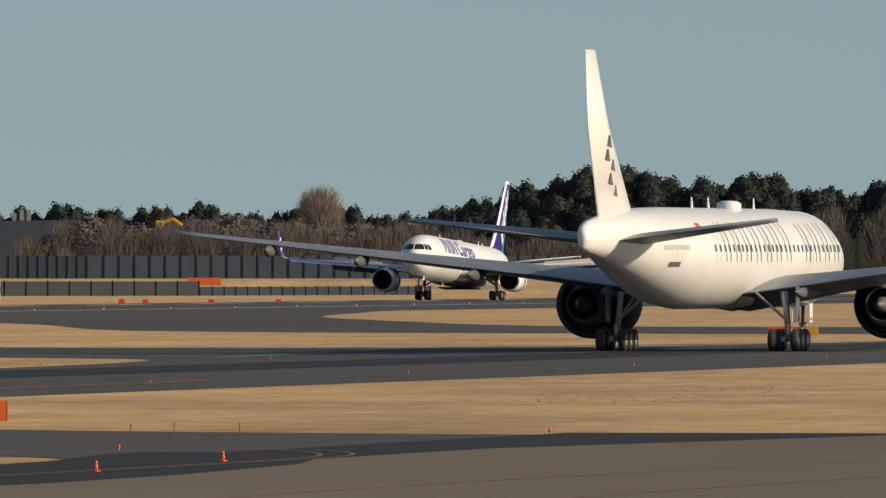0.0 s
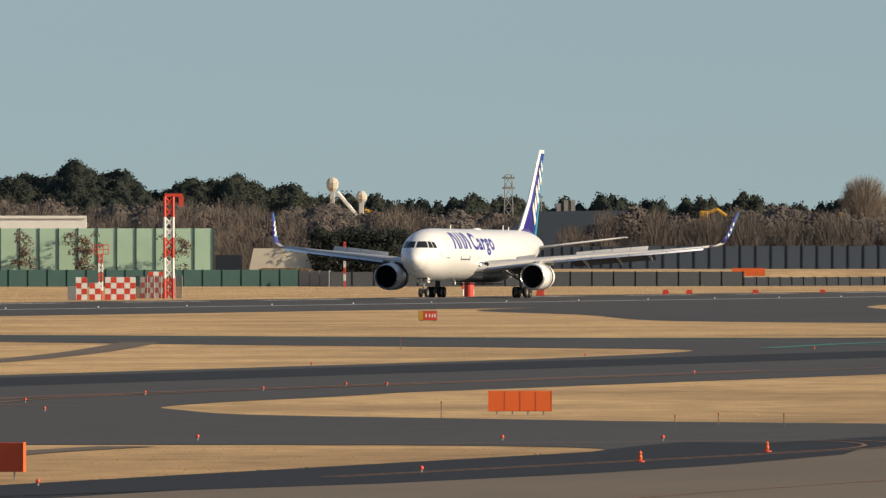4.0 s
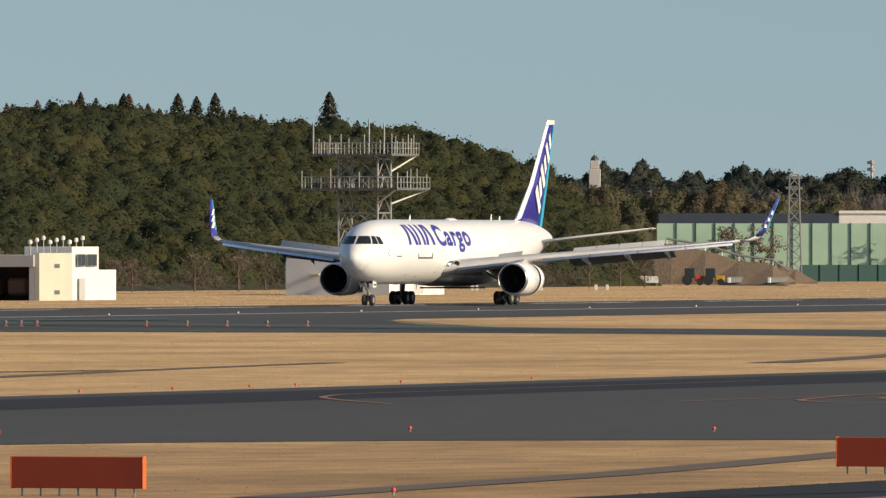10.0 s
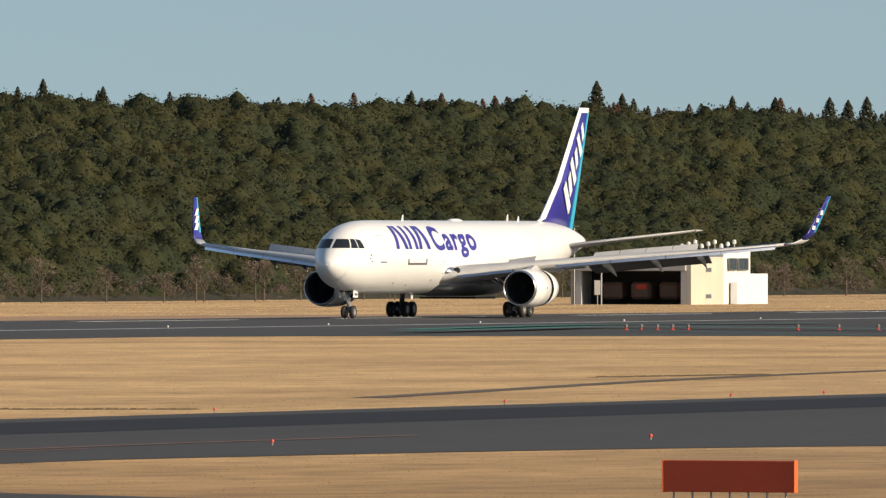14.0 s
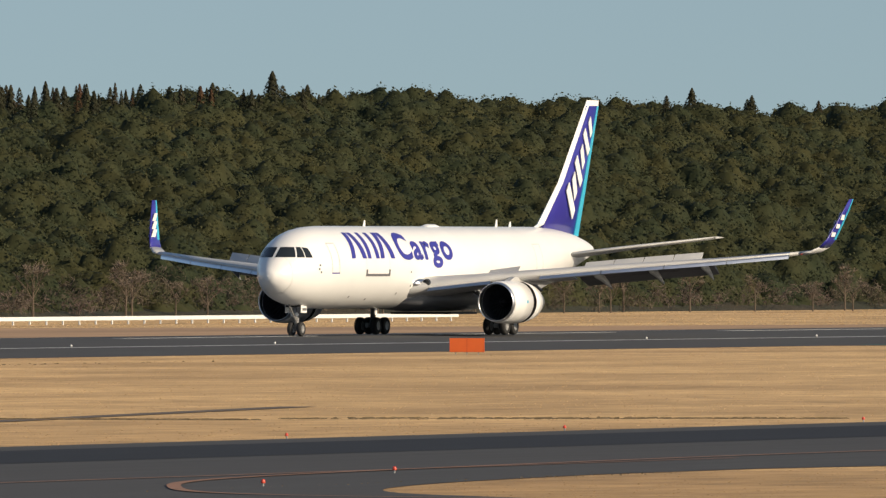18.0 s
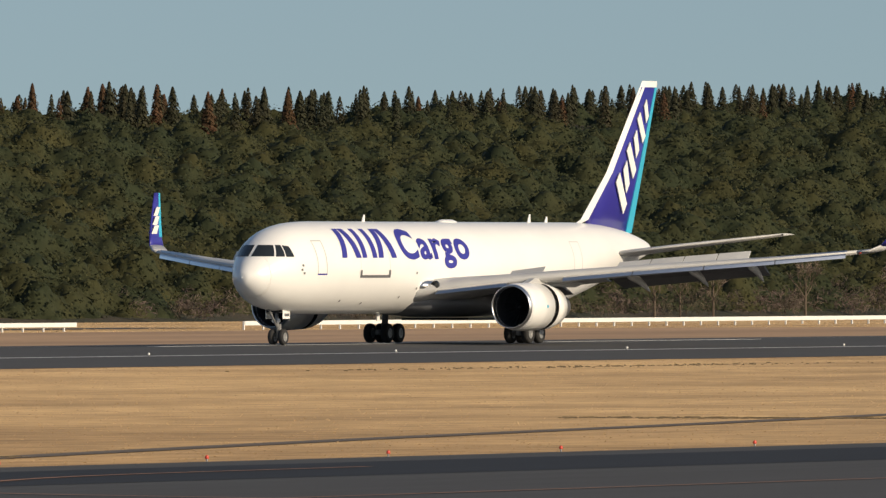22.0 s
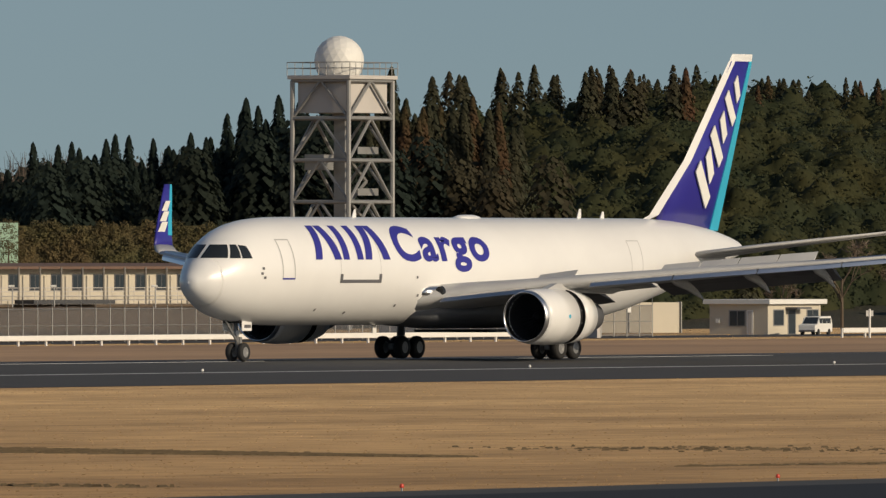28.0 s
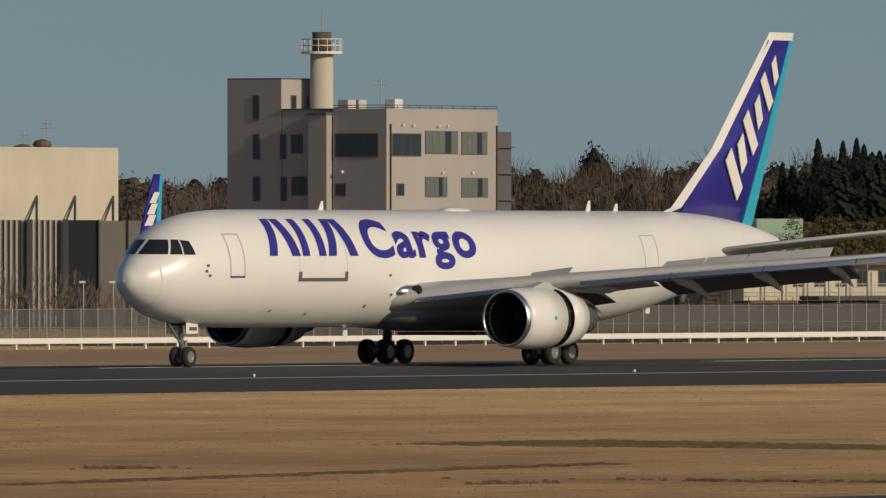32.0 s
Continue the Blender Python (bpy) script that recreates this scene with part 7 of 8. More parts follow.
def nose_gear(parent, x, r, top, bar_label):
    leg = part("nose_gear_leg", rod((x, 0, r), (x - 0.25, 0, top), 0.11, 12), M["gear"], parent, "grey steel nose gear leg", smooth=True)
    part("drag_brace", rod((x - 0.1, 0, r + 0.55), (x - 1.3, 0, top), 0.06, 8), M["gear"], leg)
    part("axle", rod((x, -0.42, r), (x, 0.42, r), 0.07, 8), M["gear"], leg)
    part("torque_link", box(x + 0.1, -0.07, r + 0.1, x + 0.3, 0.07, r + 0.75, 0.02), M["gear"], leg)
    part("taxi_light", turned([(-0.04, 0.02), (-0.05, 0.13), (0.05, 0.1), (0.08, 0.02)], 12, "x", (x - 0.22, -0.16, r + 0.95), caps=True), M["off_white"], leg, "round taxi light")
    part("taxi_light", turned([(-0.04, 0.02), (-0.05, 0.13), (0.05, 0.1), (0.08, 0.02)], 12, "x", (x - 0.22, 0.16, r + 0.95), caps=True), M["off_white"], leg, "round taxi light")
    for s in (-1, 1):
        wheel("nose_wheel", parent, x, s * 0.33, r, 0.3, r * 0.55)
        d = part("nose_gear_door", box(x - 0.5, s * 0.55 - 0.02, r + 1.05, x + 0.4, s * 0.55 + 0.02, top + 0.5, 0.015), M["white"], parent, "white nose gear door")
    part("door_mark", box(x - 0.3, 0.573, r + 1.2, x + 0.3, 0.585, r + 1.36), M["wing_dark"], d, bar_label)
    part("door_mark", box(x - 0.3, -0.585, r + 1.2, x + 0.3, -0.573, r + 1.36), M["wing_dark"], leg, bar_label)
    part("hose_line", rod((x + 0.12, 0.05, r + 0.2), (x - 0.1, 0.08, top), 0.025, 6), M["black"], leg)
    return leg


def engine(parent, x, y, z, r, length, gap=True, skin="white"):
    """A nacelle whose lip stands at x, with its thrust reverser sleeve slid open."""
    L = length
    cut = 0.62 * L if gap else L
    body = part("engine_cowl", turned([(0.10 * L, 0.85 * r), (0.05 * L, 0.87 * r), (0.045 * L, 0.945 * r), (0.14 * L, 1.0 * r), (0.34 * L, 1.03 * r), (cut, 1.01 * r), (cut, 0.86 * r)], 36, "x", (x, y, z)),
                M[skin], parent, skin.split("_")[0] + " engine cowl", smooth=True)
    part("inlet_lip", turned([(0.085 * L, 0.85 * r), (0.02 * L, 0.862 * r), (0.0, 0.89 * r), (0.008 * L, 0.915 * r), (0.05 * L, 0.952 * r)], 36, "x", (x, y, z)), M["metal"], body, "polished metal inlet lip", smooth=True)
    # duct, spinner and blades are near-black: the inlet's shade is coloured in
    part("inlet_duct", turned([(0.08 * L, 0.855 * r), (0.36 * L, 0.82 * r), (0.38 * L, 0.02)], 32, "x", (x, y, z)), M["black"], body, "dark inlet duct", smooth=True)
    part("spinner", turned([(0.17 * L, 0.01), (0.22 * L, 0.14 * r), (0.30 * L, 0.24 * r), (0.31 * L, 0.01)], 20, "x", (x, y, z)), M["black"], body, "fan spinner coloured near-black for the unlit inlet", smooth=True)
    bm = bmesh.new()
    bm.faces.new([bm.verts.new((dx * L, rr * r * math.cos(da), rr * r * math.sin(da))) for rr, da, dx in ((0.22, 0.0, 0.285), (0.79, 0.05, 0.27), (0.79, 0.19, 0.30), (0.22, 0.16, 0.31))])
    first = part("fan_blade", bm, M["black"], body, "metal fan blade coloured near-black for the unlit inlet")
    first.matrix_basis = pose(x, y, z)
    for i in range(1, 24):
        again("fan_blade", first, body, pose(x, y, z, 15 * i))
    if gap:
        part("reverser_gap", turned([(0.60 * L, 0.86 * r), (0.78 * L, 0.85 * r)], 32, "x", (x, y, z)), M["black"], body, "black open reverser slot", smooth=True)
        for i in range(24):
            a = 2 * math.pi * i / 24
            c, s = math.cos(a), math.sin(a)
            if i % 2:
                part("reverser_vane", rod((x + 0.62 * L, y + 0.9 * r * c, z + 0.9 * r * s), (x + 0.72 * L, y + 0.9 * r * c, z + 0.9 * r * s), 0.02, 4), M["wing_dark"], body)
        part("reverser_face", turned([(0.729 * L, 0.86 * r), (0.727 * L, 0.992 * r)], 36, "x", (x, y, z)), M["black"], body, "black rear wall of the slot")
        part("reverser_sleeve", turned([(0.73 * L, 0.86 * r), (0.73 * L, 1.0 * r), (0.88 * L, 0.95 * r), (1.03 * L, 0.84 * r), (1.03 * L, 0.80 * r), (0.76 * L, 0.84 * r)], 36, "x", (x, y, z)), M["white"], body, "white sleeve slid back from the cowl", smooth=True)
    part("exhaust_nozzle", turned([(0.85 * L, 0.66 * r), (1.05 * L, 0.64 * r), (1.3 * L, 0.50 * r), (1.3 * L, 0.46 * r), (1.0 * L, 0.46 * r)], 28, "x", (x, y, z)), M["wing_dark"], body, "dark metal core nozzle", smooth=True)
    part("exhaust_cone", turned([(1.1 * L, 0.3 * r), (1.36 * L, 0.2 * r), (1.52 * L, 0.03 * r)], 20, "x", (x, y, z), caps=True), M["wing_dark"], body, smooth=True)
    part("duct_floor", turned([(0.9 * L, 0.83 * r), (0.92 * L, 0.3 * r)], 28, "x", (x, y, z)), M["black"], body, smooth=True)
    return body


def blade(rings, name, mat, parent, label="", smooth=True):
    return part(name, loft(rings), mat, parent, label, smooth)


def wing_half(plane, side, st, skin="wing"):
    """One wing from stations of span, leading edge x, chord, height and thickness."""
    def sec(p):
        _p, x, c, z, t = lerp_rows(st, p)
        return x, c, z, t

    rings = []
    for p, x, c, z, t in st:
        rings.append([(a, side * b, h) for a, b, h in foil_ring(p, x, z, c, t)])
    w = part("wing", loft(rings), M[skin], plane, "grey wing with worn panels", smooth=True)
    return w, sec


def wing_part(w, sec, side, name, p0, p1, f0, f1, dz0, dz1, thick, mat, label="", steps=3):
    """A movable surface on the wing between spans p0 and p1, from chord fractions f0 (at dz0) to f1 (at dz1)."""
    rings = []
    for i in range(steps + 1):
        p = p0 + (p1 - p0) * i / steps
        x, c, z, t = sec(p)
        xa, xb, za, zb = x + f0 * c, x + f1 * c, z + dz0, z + dz1
        d = Vector((xb - xa, 0, zb - za)).normalized()
        nrm = Vector((-d.z, 0, d.x)) * thick
        a, b = Vector((xa, side * p, za)), Vector((xb, side * p, zb))
        mid = (a * 0.7 + b * 0.3)
        rings.append([a, mid + nrm, b, mid - nrm])
    return part(name, loft(rings), mat, w, label)


# the cargo jet; x runs aft from the nose wheels, y to starboard, z up from the runway
jet = thing("cargo_jet", "white twin-engined cargo jet with blue tail rolling along the runway", "aircraft")
hull = Body([(-4.56, 3.92, 0.02, 0.02), (-4.50, 3.92, 0.28, 0.28), (-4.34, 3.93, 0.52, 0.52), (-3.98, 3.96, 0.86, 0.87), (-3.54, 4.0, 1.14, 1.16), (-2.92, 4.10, 1.48, 1.54), (-2.21, 4.22, 1.80, 1.95),
             (-1.50, 4.32, 2.04, 2.20), (-0.71, 4.39, 2.23, 2.39), (0.3, 4.43, 2.38, 2.55), (1.6, 4.46, 2.47, 2.65), (3.2, 4.47, 2.515, 2.69), (6, 4.47, 2.515, 2.70), (14, 4.47, 2.515, 2.70), (22, 4.47, 2.515, 2.70),
             (30, 4.47, 2.515, 2.70), (33, 4.55, 2.47, 2.62), (36, 4.76, 2.32, 2.41), (39, 5.05, 2.02, 2.11), (42, 5.32, 1.58, 1.72), (45, 5.52, 1.05, 1.22), (47.4, 5.6, 0.62, 0.72), (48.7, 5.6, 0.36, 0.40), (49.0, 5.6, 0.22, 0.25)])
hull.st = [tuple(p) for p in smooth_path(hull.st, 5)]
part("radome", loft(hull.rings(-4.56, -3.32)), M["white"], jet, "white rounded radome", smooth=True)
body = part("fuselage", loft(hull.rings(-3.31, 49.0)), M["white"], jet, "white painted windowless fuselage", smooth=True)
part("tail_cone_outlet", turned([(48.9, 0.2), (49.12, 0.17), (49.1, 0.02)], 16, "x", (0, 0, 5.6)), M["wing_dark"], body)
for side in (-1, 1):
    fz = hull.front
    part("windscreen_pane", patch(hull, 0, 0, 0, 0, side, 0.015, 8, 4, lambda u, v: (fz(5.12 + 0.66 * v) + 0.004 + (-2.82 + 0.42 * v - fz(5.12 + 0.66 * v)) * u * u, 5.12 + 0.66 * v)),
         M["glass"], body, "dark windscreen pane", smooth=True)
    part("cockpit_window", patch(hull, 0, 0, 0, 0, side, 0.015, 4, 4, lambda u, v: (-2.74 + 0.42 * v + (0.52 - 0.27 * v) * u, 5.11 + 0.67 * v)), M["glass"], body, "dark cockpit side window", smooth=True)
    part("cockpit_window", patch(hull, 0, 0, 0, 0, side, 0.015, 4, 4, lambda u, v: (-2.16 + 0.15 * v + (0.56 - 0.2 * v) * u, 5.10 + 0.67 * v - 0.06 * u * v)), M["glass"], body, "dark cockpit side window", smooth=True)
    # crew door outline, hinges and a dark sill
    for xa, xb, za, zb in ((0.4, 0.46, 4.1, 6.05), (1.4, 1.46, 4.1, 6.05), (0.4, 1.46, 6.0, 6.06)):
        part("door_seam", patch(hull, xa, xb, za, zb, side, 0.012), M["wing"], body)
    part("door_sill", patch(hull, 0.4, 1.46, 4.06, 4.14, side, 0.014), M["blue"], body, "dark door sill")
    # lower cargo door outline: a sunk dark bar with two short upstands
    for xa, xb, za, zb in ((5.6, 9.5, 3.89, 4.05), (5.6, 5.85, 4.05, 4.33), (9.25, 9.5, 4.05, 4.33)):
        part("cargo_door_seam", patch(hull, xa, xb, za, zb, side, 0.014), M["wing_dark"], body, "dark recess under the cargo door")
    for xa, xb, za, zb in ((5.65, 5.68, 4.3, 6.5), (9.4, 9.43, 4.3, 6.5), (34.0, 34.05, 4.2, 6.0), (35.2, 35.25, 4.2, 6.0), (34.0, 35.25, 5.98, 6.02)):
        part("panel_seam", patch(hull, xa, xb, za, zb, side, 0.008), M["wing"], body)
    for x, z in ((-1.2, 4.3), (-1.1, 4.55), (-1.0, 4.1), (12.8, 4.1), (13.2, 3.2), (11.5, 2.7), (4.2, 2.5), (7.2, 2.35)):
        part("sensor_port", patch(hull, x, x + 0.16, z, z + 0.12, side, 0.02, 1, 1), M["wing_dark"], body)
# blue lettering on both sides: three plain blue blocks and a word
for side in (-1, 1):
    zcuts = [5.0 + 0.13 * k for k in range(-6, 17)]

    def at_x(x):
        return x if side < 0 else 23.8 - x
    z0, z1 = 5.05, 6.74
    for xa, w, lean in ((3.35, 0.62, 0.62), (5.15, 0.66, -0.50), (5.98, 0.56, 0.08), (7.28, 0.56, 0.08), (8.02, 0.62, 0.62), (9.72, 0.66, -0.50)):
        quad = [(xa, z0), (xa + w, z0), (xa + w + lean, z1), (xa + lean, z1)]
        quad = [(at_x(x), z) for x, z in quad]
        part("livery_bar", outline_patch(hull, quad, side, 0.016, zcuts), M["blue"], body, "plain blue slanted livery bar")
    bm = letters("Cargo", 1.72, 0.075)
    wide = max(v.co.x for v in bm.verts)
    for v in bm.verts:
        v.co.x = (11.1 if side < 0 else 3.4) + v.co.x / wide * 8.95
        v.co.z = 5.04 + v.co.z
        if side > 0:
            v.co.x = 24.0 - v.co.x - 7.9
    part("livery_word", wrap(bm, hull, side, 0.016, zcuts), M["blue"], body, "blue painted word on the fuselage")
# top fittings
for x, h in ((10.6, 0.42), (32.5, 0.5), (34.8, 0.36)):
    part("blade_antenna", loft([[(x, -0.03, 7.05), (x + 0.45, -0.02, 7.05), (x + 0.45, 0.02, 7.05), (x, 0.03, 7.05)], [(x + 0.28, -0.015, 7.15 + h), (x + 0.45, -0.01, 7.15 + h), (x + 0.45, 0.01, 7.15 + h), (x + 0.28, 0.015, 7.15 + h)]]), M["white"], body, "white blade antenna")
part("antenna_dome", loft([[(x, w * math.sin(a), 7.08 + h * math.cos(a)) for a in [2 * math.pi * i / 16 for i in range(16)]] for x, w, h in ((20.6, 0.05, 0.02), (20.8, 0.34, 0.18), (21.2, 0.42, 0.24), (22.2, 0.42, 0.24), (22.6, 0.34, 0.18), (22.8, 0.05, 0.02))]), M["white"], body, "low white antenna dome", smooth=True)
part("drain_mast", box(12.6, -0.04, 1.35, 12.95, 0.04, 1.85, 0.01), M["white"], body)
part("drain_mast", box(37.6, -0.04, 2.3, 37.95, 0.04, 2.9, 0.01), M["white"], body)
# belly fairing between the wings
fair = Body([(11.3, 2.5, 0.2, 0.1), (12.9, 2.5, 0.6, 0.3), (15.0, 2.45, 2.5, 0.75), (18, 2.4, 2.85, 0.85), (24, 2.4, 2.85, 0.85), (27, 2.4, 2.4, 0.8), (29.5, 2.3, 1.0, 0.4), (30.5, 2.2, 0.2, 0.1)])
part("belly_fairing", loft(fair.rings(11.3, 30.5, 28)), M["belly"], jet, "belly fairing in grey darkened for the wing's shadow", smooth=True)
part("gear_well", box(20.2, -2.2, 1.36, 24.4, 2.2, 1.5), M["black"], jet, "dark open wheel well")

WING = [(0.5, 12.6, 11.6, 2.45, 0.13), (2.4, 13.7, 10.4, 3.10, 0.13), (5.2, 15.65, 8.3, 3.48, 0.12), (8.0, 17.6, 6.7, 3.84, 0.115), (13.0, 21.3, 5.1, 4.36, 0.11), (18.5, 25.5, 3.65, 4.86, 0.105), (23.3, 29.1, 2.45, 5.37, 0.10)]
for side in (-1, 1):
    w, sec = wing_half(jet, side, WING)
    # slats, flaps, spoilers, track fairings
    for p0, p1 in ((3.2, 6.6), (9.3, 12.6), (12.65, 16.0), (16.05, 19.4), (19.45, 22.8)):
        wing_part(w, sec, side, "slat", p0, p1, -0.045, 0.085, -0.30, 0.17, 0.07, M["metal"], "bright metal leading edge slat")
    for p0, p1, tag in ((2.9, 6.6, "inner"), (9.6, 17.6, "outer")):
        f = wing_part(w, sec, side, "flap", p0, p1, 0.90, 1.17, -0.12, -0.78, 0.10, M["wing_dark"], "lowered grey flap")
        wing_part(f, sec, side, "flap_vane", p0, p1, 0.84, 0.93, -0.04, -0.20, 0.05, M["wing"])
    wing_part(w, sec, side, "aileron", 6.8, 9.2, 0.86, 1.06, 0.0, -0.32, 0.09, M["wing"])
    for p0, p1 in ((10.2, 11.9), (11.95, 13.65), (13.7, 15.4), (15.45, 17.1)):
        wing_part(w, sec, side, "spoiler", p0, p1, 0.70, 0.83, 0.14, 0.72, 0.035, M["wing"], "raised grey spoiler panel", 1)
    for p0, p1 in ((4.3, 6.3),):
        wing_part(w, sec, side, "spoiler", p0, p1, 0.66, 0.76, 0.30, 0.92, 0.035, M["wing"], "raised grey spoiler panel", 1)
    for p in (5.6, 11.0, 14.2, 17.2):
        x, c, z, t = sec(p)
        part("flap_track_fairing", loft([[(x + u * c, side * p + r * math.sin(a), z - d + r * 1.5 * math.cos(a)) for a in [2 * math.pi * i / 10 for i in range(10)]]
                                         for u, r, d in ((0.62, 0.03, 0.14), (0.72, 0.13, 0.24), (0.92, 0.17, 0.42), (1.08, 0.12, 0.78), (1.2, 0.02, 1.12))]), M["wing"], w, smooth=True)
    # curved tip device in blue with a cyan rear edge
    curve = [(23.3, 29.10, 5.37, 2.45), (23.9, 29.7, 5.47, 2.1), (24.35, 30.25, 5.77, 1.85), (24.65, 30.8, 6.3, 1.65), (24.95, 31.55, 7.25, 1.35), (25.22, 32.3, 8.2, 1.05), (25.42, 32.9, 8.98, 0.75)]
    rings, rear = [], []
    for i, (p, x, z, c) in enumerate(curve):
        a = min(1.0, i / 3.0) * radians(74)
        ring, rr = [], []
        for u, h in airfoil(c, 0.10, 7):
            ring.append((x + u, side * (p - h * math.sin(a)), z + h * math.cos(a)))
        rings.append(ring)
        for u, h in ((c * 0.72, 0.075), (c * 1.01, 0.012), (c * 1.01, -0.012), (c * 0.72, -0.075)):
            rr.append((x + u, side * (p - h * (c / 2) * math.sin(a)), z + h * (c / 2) * math.cos(a)))
        rear.append(rr)
    part("winglet_root", loft(rings[:3]), M["wing"], w, "grey curved wing tip", smooth=True)
    wl = part("winglet", loft(rings[2:]), M["blue"], w, "upturned blue winglet", smooth=True)
    part("winglet_stripe", loft(rear[3:]), M["cyan"], wl, "cyan rear edge stripe")
    for k in range(3):
        z = 6.55 + 0.55 * k
        x, c = 31.12 + 0.44 * k, 0.62 - 0.06 * k
        for s2 in (1, -1):
            yy = side * (24.74 + 0.165 * k) + s2 * 0.115
            part("livery_mark", extruded([(x - 0.05, z - 0.06), (x + c, z - 0.06), (x + c + 0.30, z + 0.46), (x + 0.36, z + 0.46)], yy - 0.004, yy + 0.004), M["off_white"], wl, "plain white livery mark")
    part("navigation_light", box(29.3, side * 23.35 - 0.12, 5.3, 29.55, side * 23.35 + 0.12, 5.42, 0.03), M["red"] if side < 0 else M["steel"], w)
    # engine on its pylon
    en = engine(jet, 14.3, side * 7.9, 2.18, 1.38, 5.1)
    part("pylon", loft([[(15.8, side * 7.9 - 0.22, 3.45), (22.5, side * 7.9 - 0.22, 3.3), (22.5, side * 7.9 + 0.22, 3.3), (15.8, side * 7.9 + 0.22, 3.45)],
                        [(17.2, side * 7.9 - 0.18, 3.85), (24.0, side * 7.9 - 0.12, 3.55), (24.0, side * 7.9 + 0.12, 3.55), (17.2, side * 7.9 + 0.18, 3.85)]]), M["wing"], en, "grey engine pylon")
    part("maker_badge", turned([(0, 0.01), (0.0, 0.10), (0.02, 0.10), (0.02, 0.01)], 16, "y", (16.4, side * 7.9 - 1.43 if side < 0 else side * 7.9 + 1.41, 2.2)), M["cyan"], en, "small round blue badge")
    # wing root light housing
    part("landing_light", turned([(0, 0.02), (-0.04, 0.24), (0.12, 0.28), (0.16, 0.02)], 14, "x", (14.3, side * 2.95, 3.45)), M["glass"], w, "round landing light in the wing root")
    part("root_fillet", loft([[(x, side * (2.2 + r * math.sin(a)), 3.4 + r * 0.75 * math.cos(a)) for a in [2 * math.pi * i / 14 for i in range(14)]] for x, r in ((13.62, 0.05), (13.8, 0.34), (14.2, 0.50), (15.2, 0.56), (17.5, 0.56))]), M["metal"], w, "bright metal wing root fairing", smooth=True)
    # tailplane
    tp = blade([[(a, side * b, h) for a, b, h in foil_ring(p, x, z, c, 0.075)] for p, x, c, z in ((0.4, 40.8, 5.5, 5.12), (4.5, 43.9, 3.9, 5.75), (9.3, 48.4, 1.95, 6.45))], "tailplane", M["wing"], jet, "grey tailplane")
    part("tailplane_edge", loft([[(x - 0.02, side * p, z), (x + 0.35, side * p, z + t), (x + 0.35, side * p, z - t)] for p, x, z, t in ((1.2, 41.38, 5.24, 0.13), (9.3, 48.38, 6.45, 0.07))]), M["metal"], tp, "bright metal leading edge")
    # main gear
    main_gear(jet, 22.76, side * 4.65, (-0.71, 0.71), 0.58, 2.9)
nose_gear(jet, 0.0, 0.47, 2.2, "dark bar mark on the nose gear door")
part("nose_gear_well", box(-0.6, -0.48, 1.9, 0.7, 0.48, 2.3), M["black"], jet)


def fin_rings(rows, y=0.0):
    return [[(x + u, h, z) for u, h in airfoil(c, t, 7)] for x, z, c, t in rows]


fin = part("fin", loft(fin_rings([(39.9, 6.55, 6.9, 0.10), (43.4, 10.2, 4.9, 0.095), (48.05, 15.42, 2.3, 0.09)])), M["blue"], jet, "deep blue swept tail fin", smooth=True)
part("fin_tip", loft(fin_rings([(48.05, 15.42, 2.32, 0.095), (48.35, 15.8, 2.1, 0.09)])), M["white"], fin, "white fin tip cap")
part("fin_leading_edge", loft([[(x - 0.05, 0, z), (x + 0.42, t, z), (x + 0.42, -t, z)] for x, z, t in ((38.4, 6.9, 0.05), (39.9, 7.35, 0.27), (43.4, 10.2, 0.20), (48.05, 15.42, 0.12))]), M["white"], fin, "white leading edge")
part("fin_stripe", loft([[(x - 0.72 * k, 0.115 * k, z), (x + 0.02, 0.02, z), (x + 0.02, -0.02, z), (x - 0.72 * k, -0.115 * k, z)] for x, z, k in ((46.8, 6.55, 1.5), (48.3, 10.2, 1.0), (50.35, 15.42, 0.45))]), M["cyan"], fin, "cyan rear edge stripe")
for s2 in (-1, 1):
    for k in range(6):
        c = 1.0 - 0.06 * k
        x, z = 44.75 + 0.76 * k, 8.95 + 1.0 * k
        yy = s2 * (0.33 - 0.032 * k)
        half = 0.95 if k % 2 == 0 else 0.75
        up, along = (-0.50 if k % 2 == 0 else -0.25, 1.0), (0.25, 0.31)
        ring = [(-1, -1), (-1, 1), (1, 1), (1, -1)]
        part("livery_mark", extruded([(x + c * (half * a * up[0] + b * along[0]), z + c * (half * a * up[1] + b * along[1])) for a, b in ring], yy - 0.03, yy + 0.03), M["off_white"], fin, "plain white slanted livery bar")

# the departing jet; x runs aft from its main wheels
far_jet = thing("airliner", "white long-bodied twin-engined airliner taxiing away on the taxiway", "aircraft")
hull7 = Body([(-37, 5.0, 0.02, 0.02), (-36.6, 5.0, 0.7, 0.7), (-35, 5.15, 1.6, 1.6), (-32, 5.4, 2.5, 2.5), (-28, 5.55, 3.05, 3.0), (-20, 5.6, 3.1, 3.05), (8, 5.6, 3.1, 3.05), (13, 5.75, 3.0, 2.9), (19, 6.15, 2.55, 2.45), (25, 6.55, 1.9, 1.85), (30, 6.8, 1.15, 1.3), (33.5, 6.85, 0.62, 0.95), (35.0, 6.8, 0.25, 0.62)])
b7 = part("fuselage", loft(hull7.rings(-37, 35.0)), M["white"], far_jet, "white fuselage with a row of windows", smooth=True)
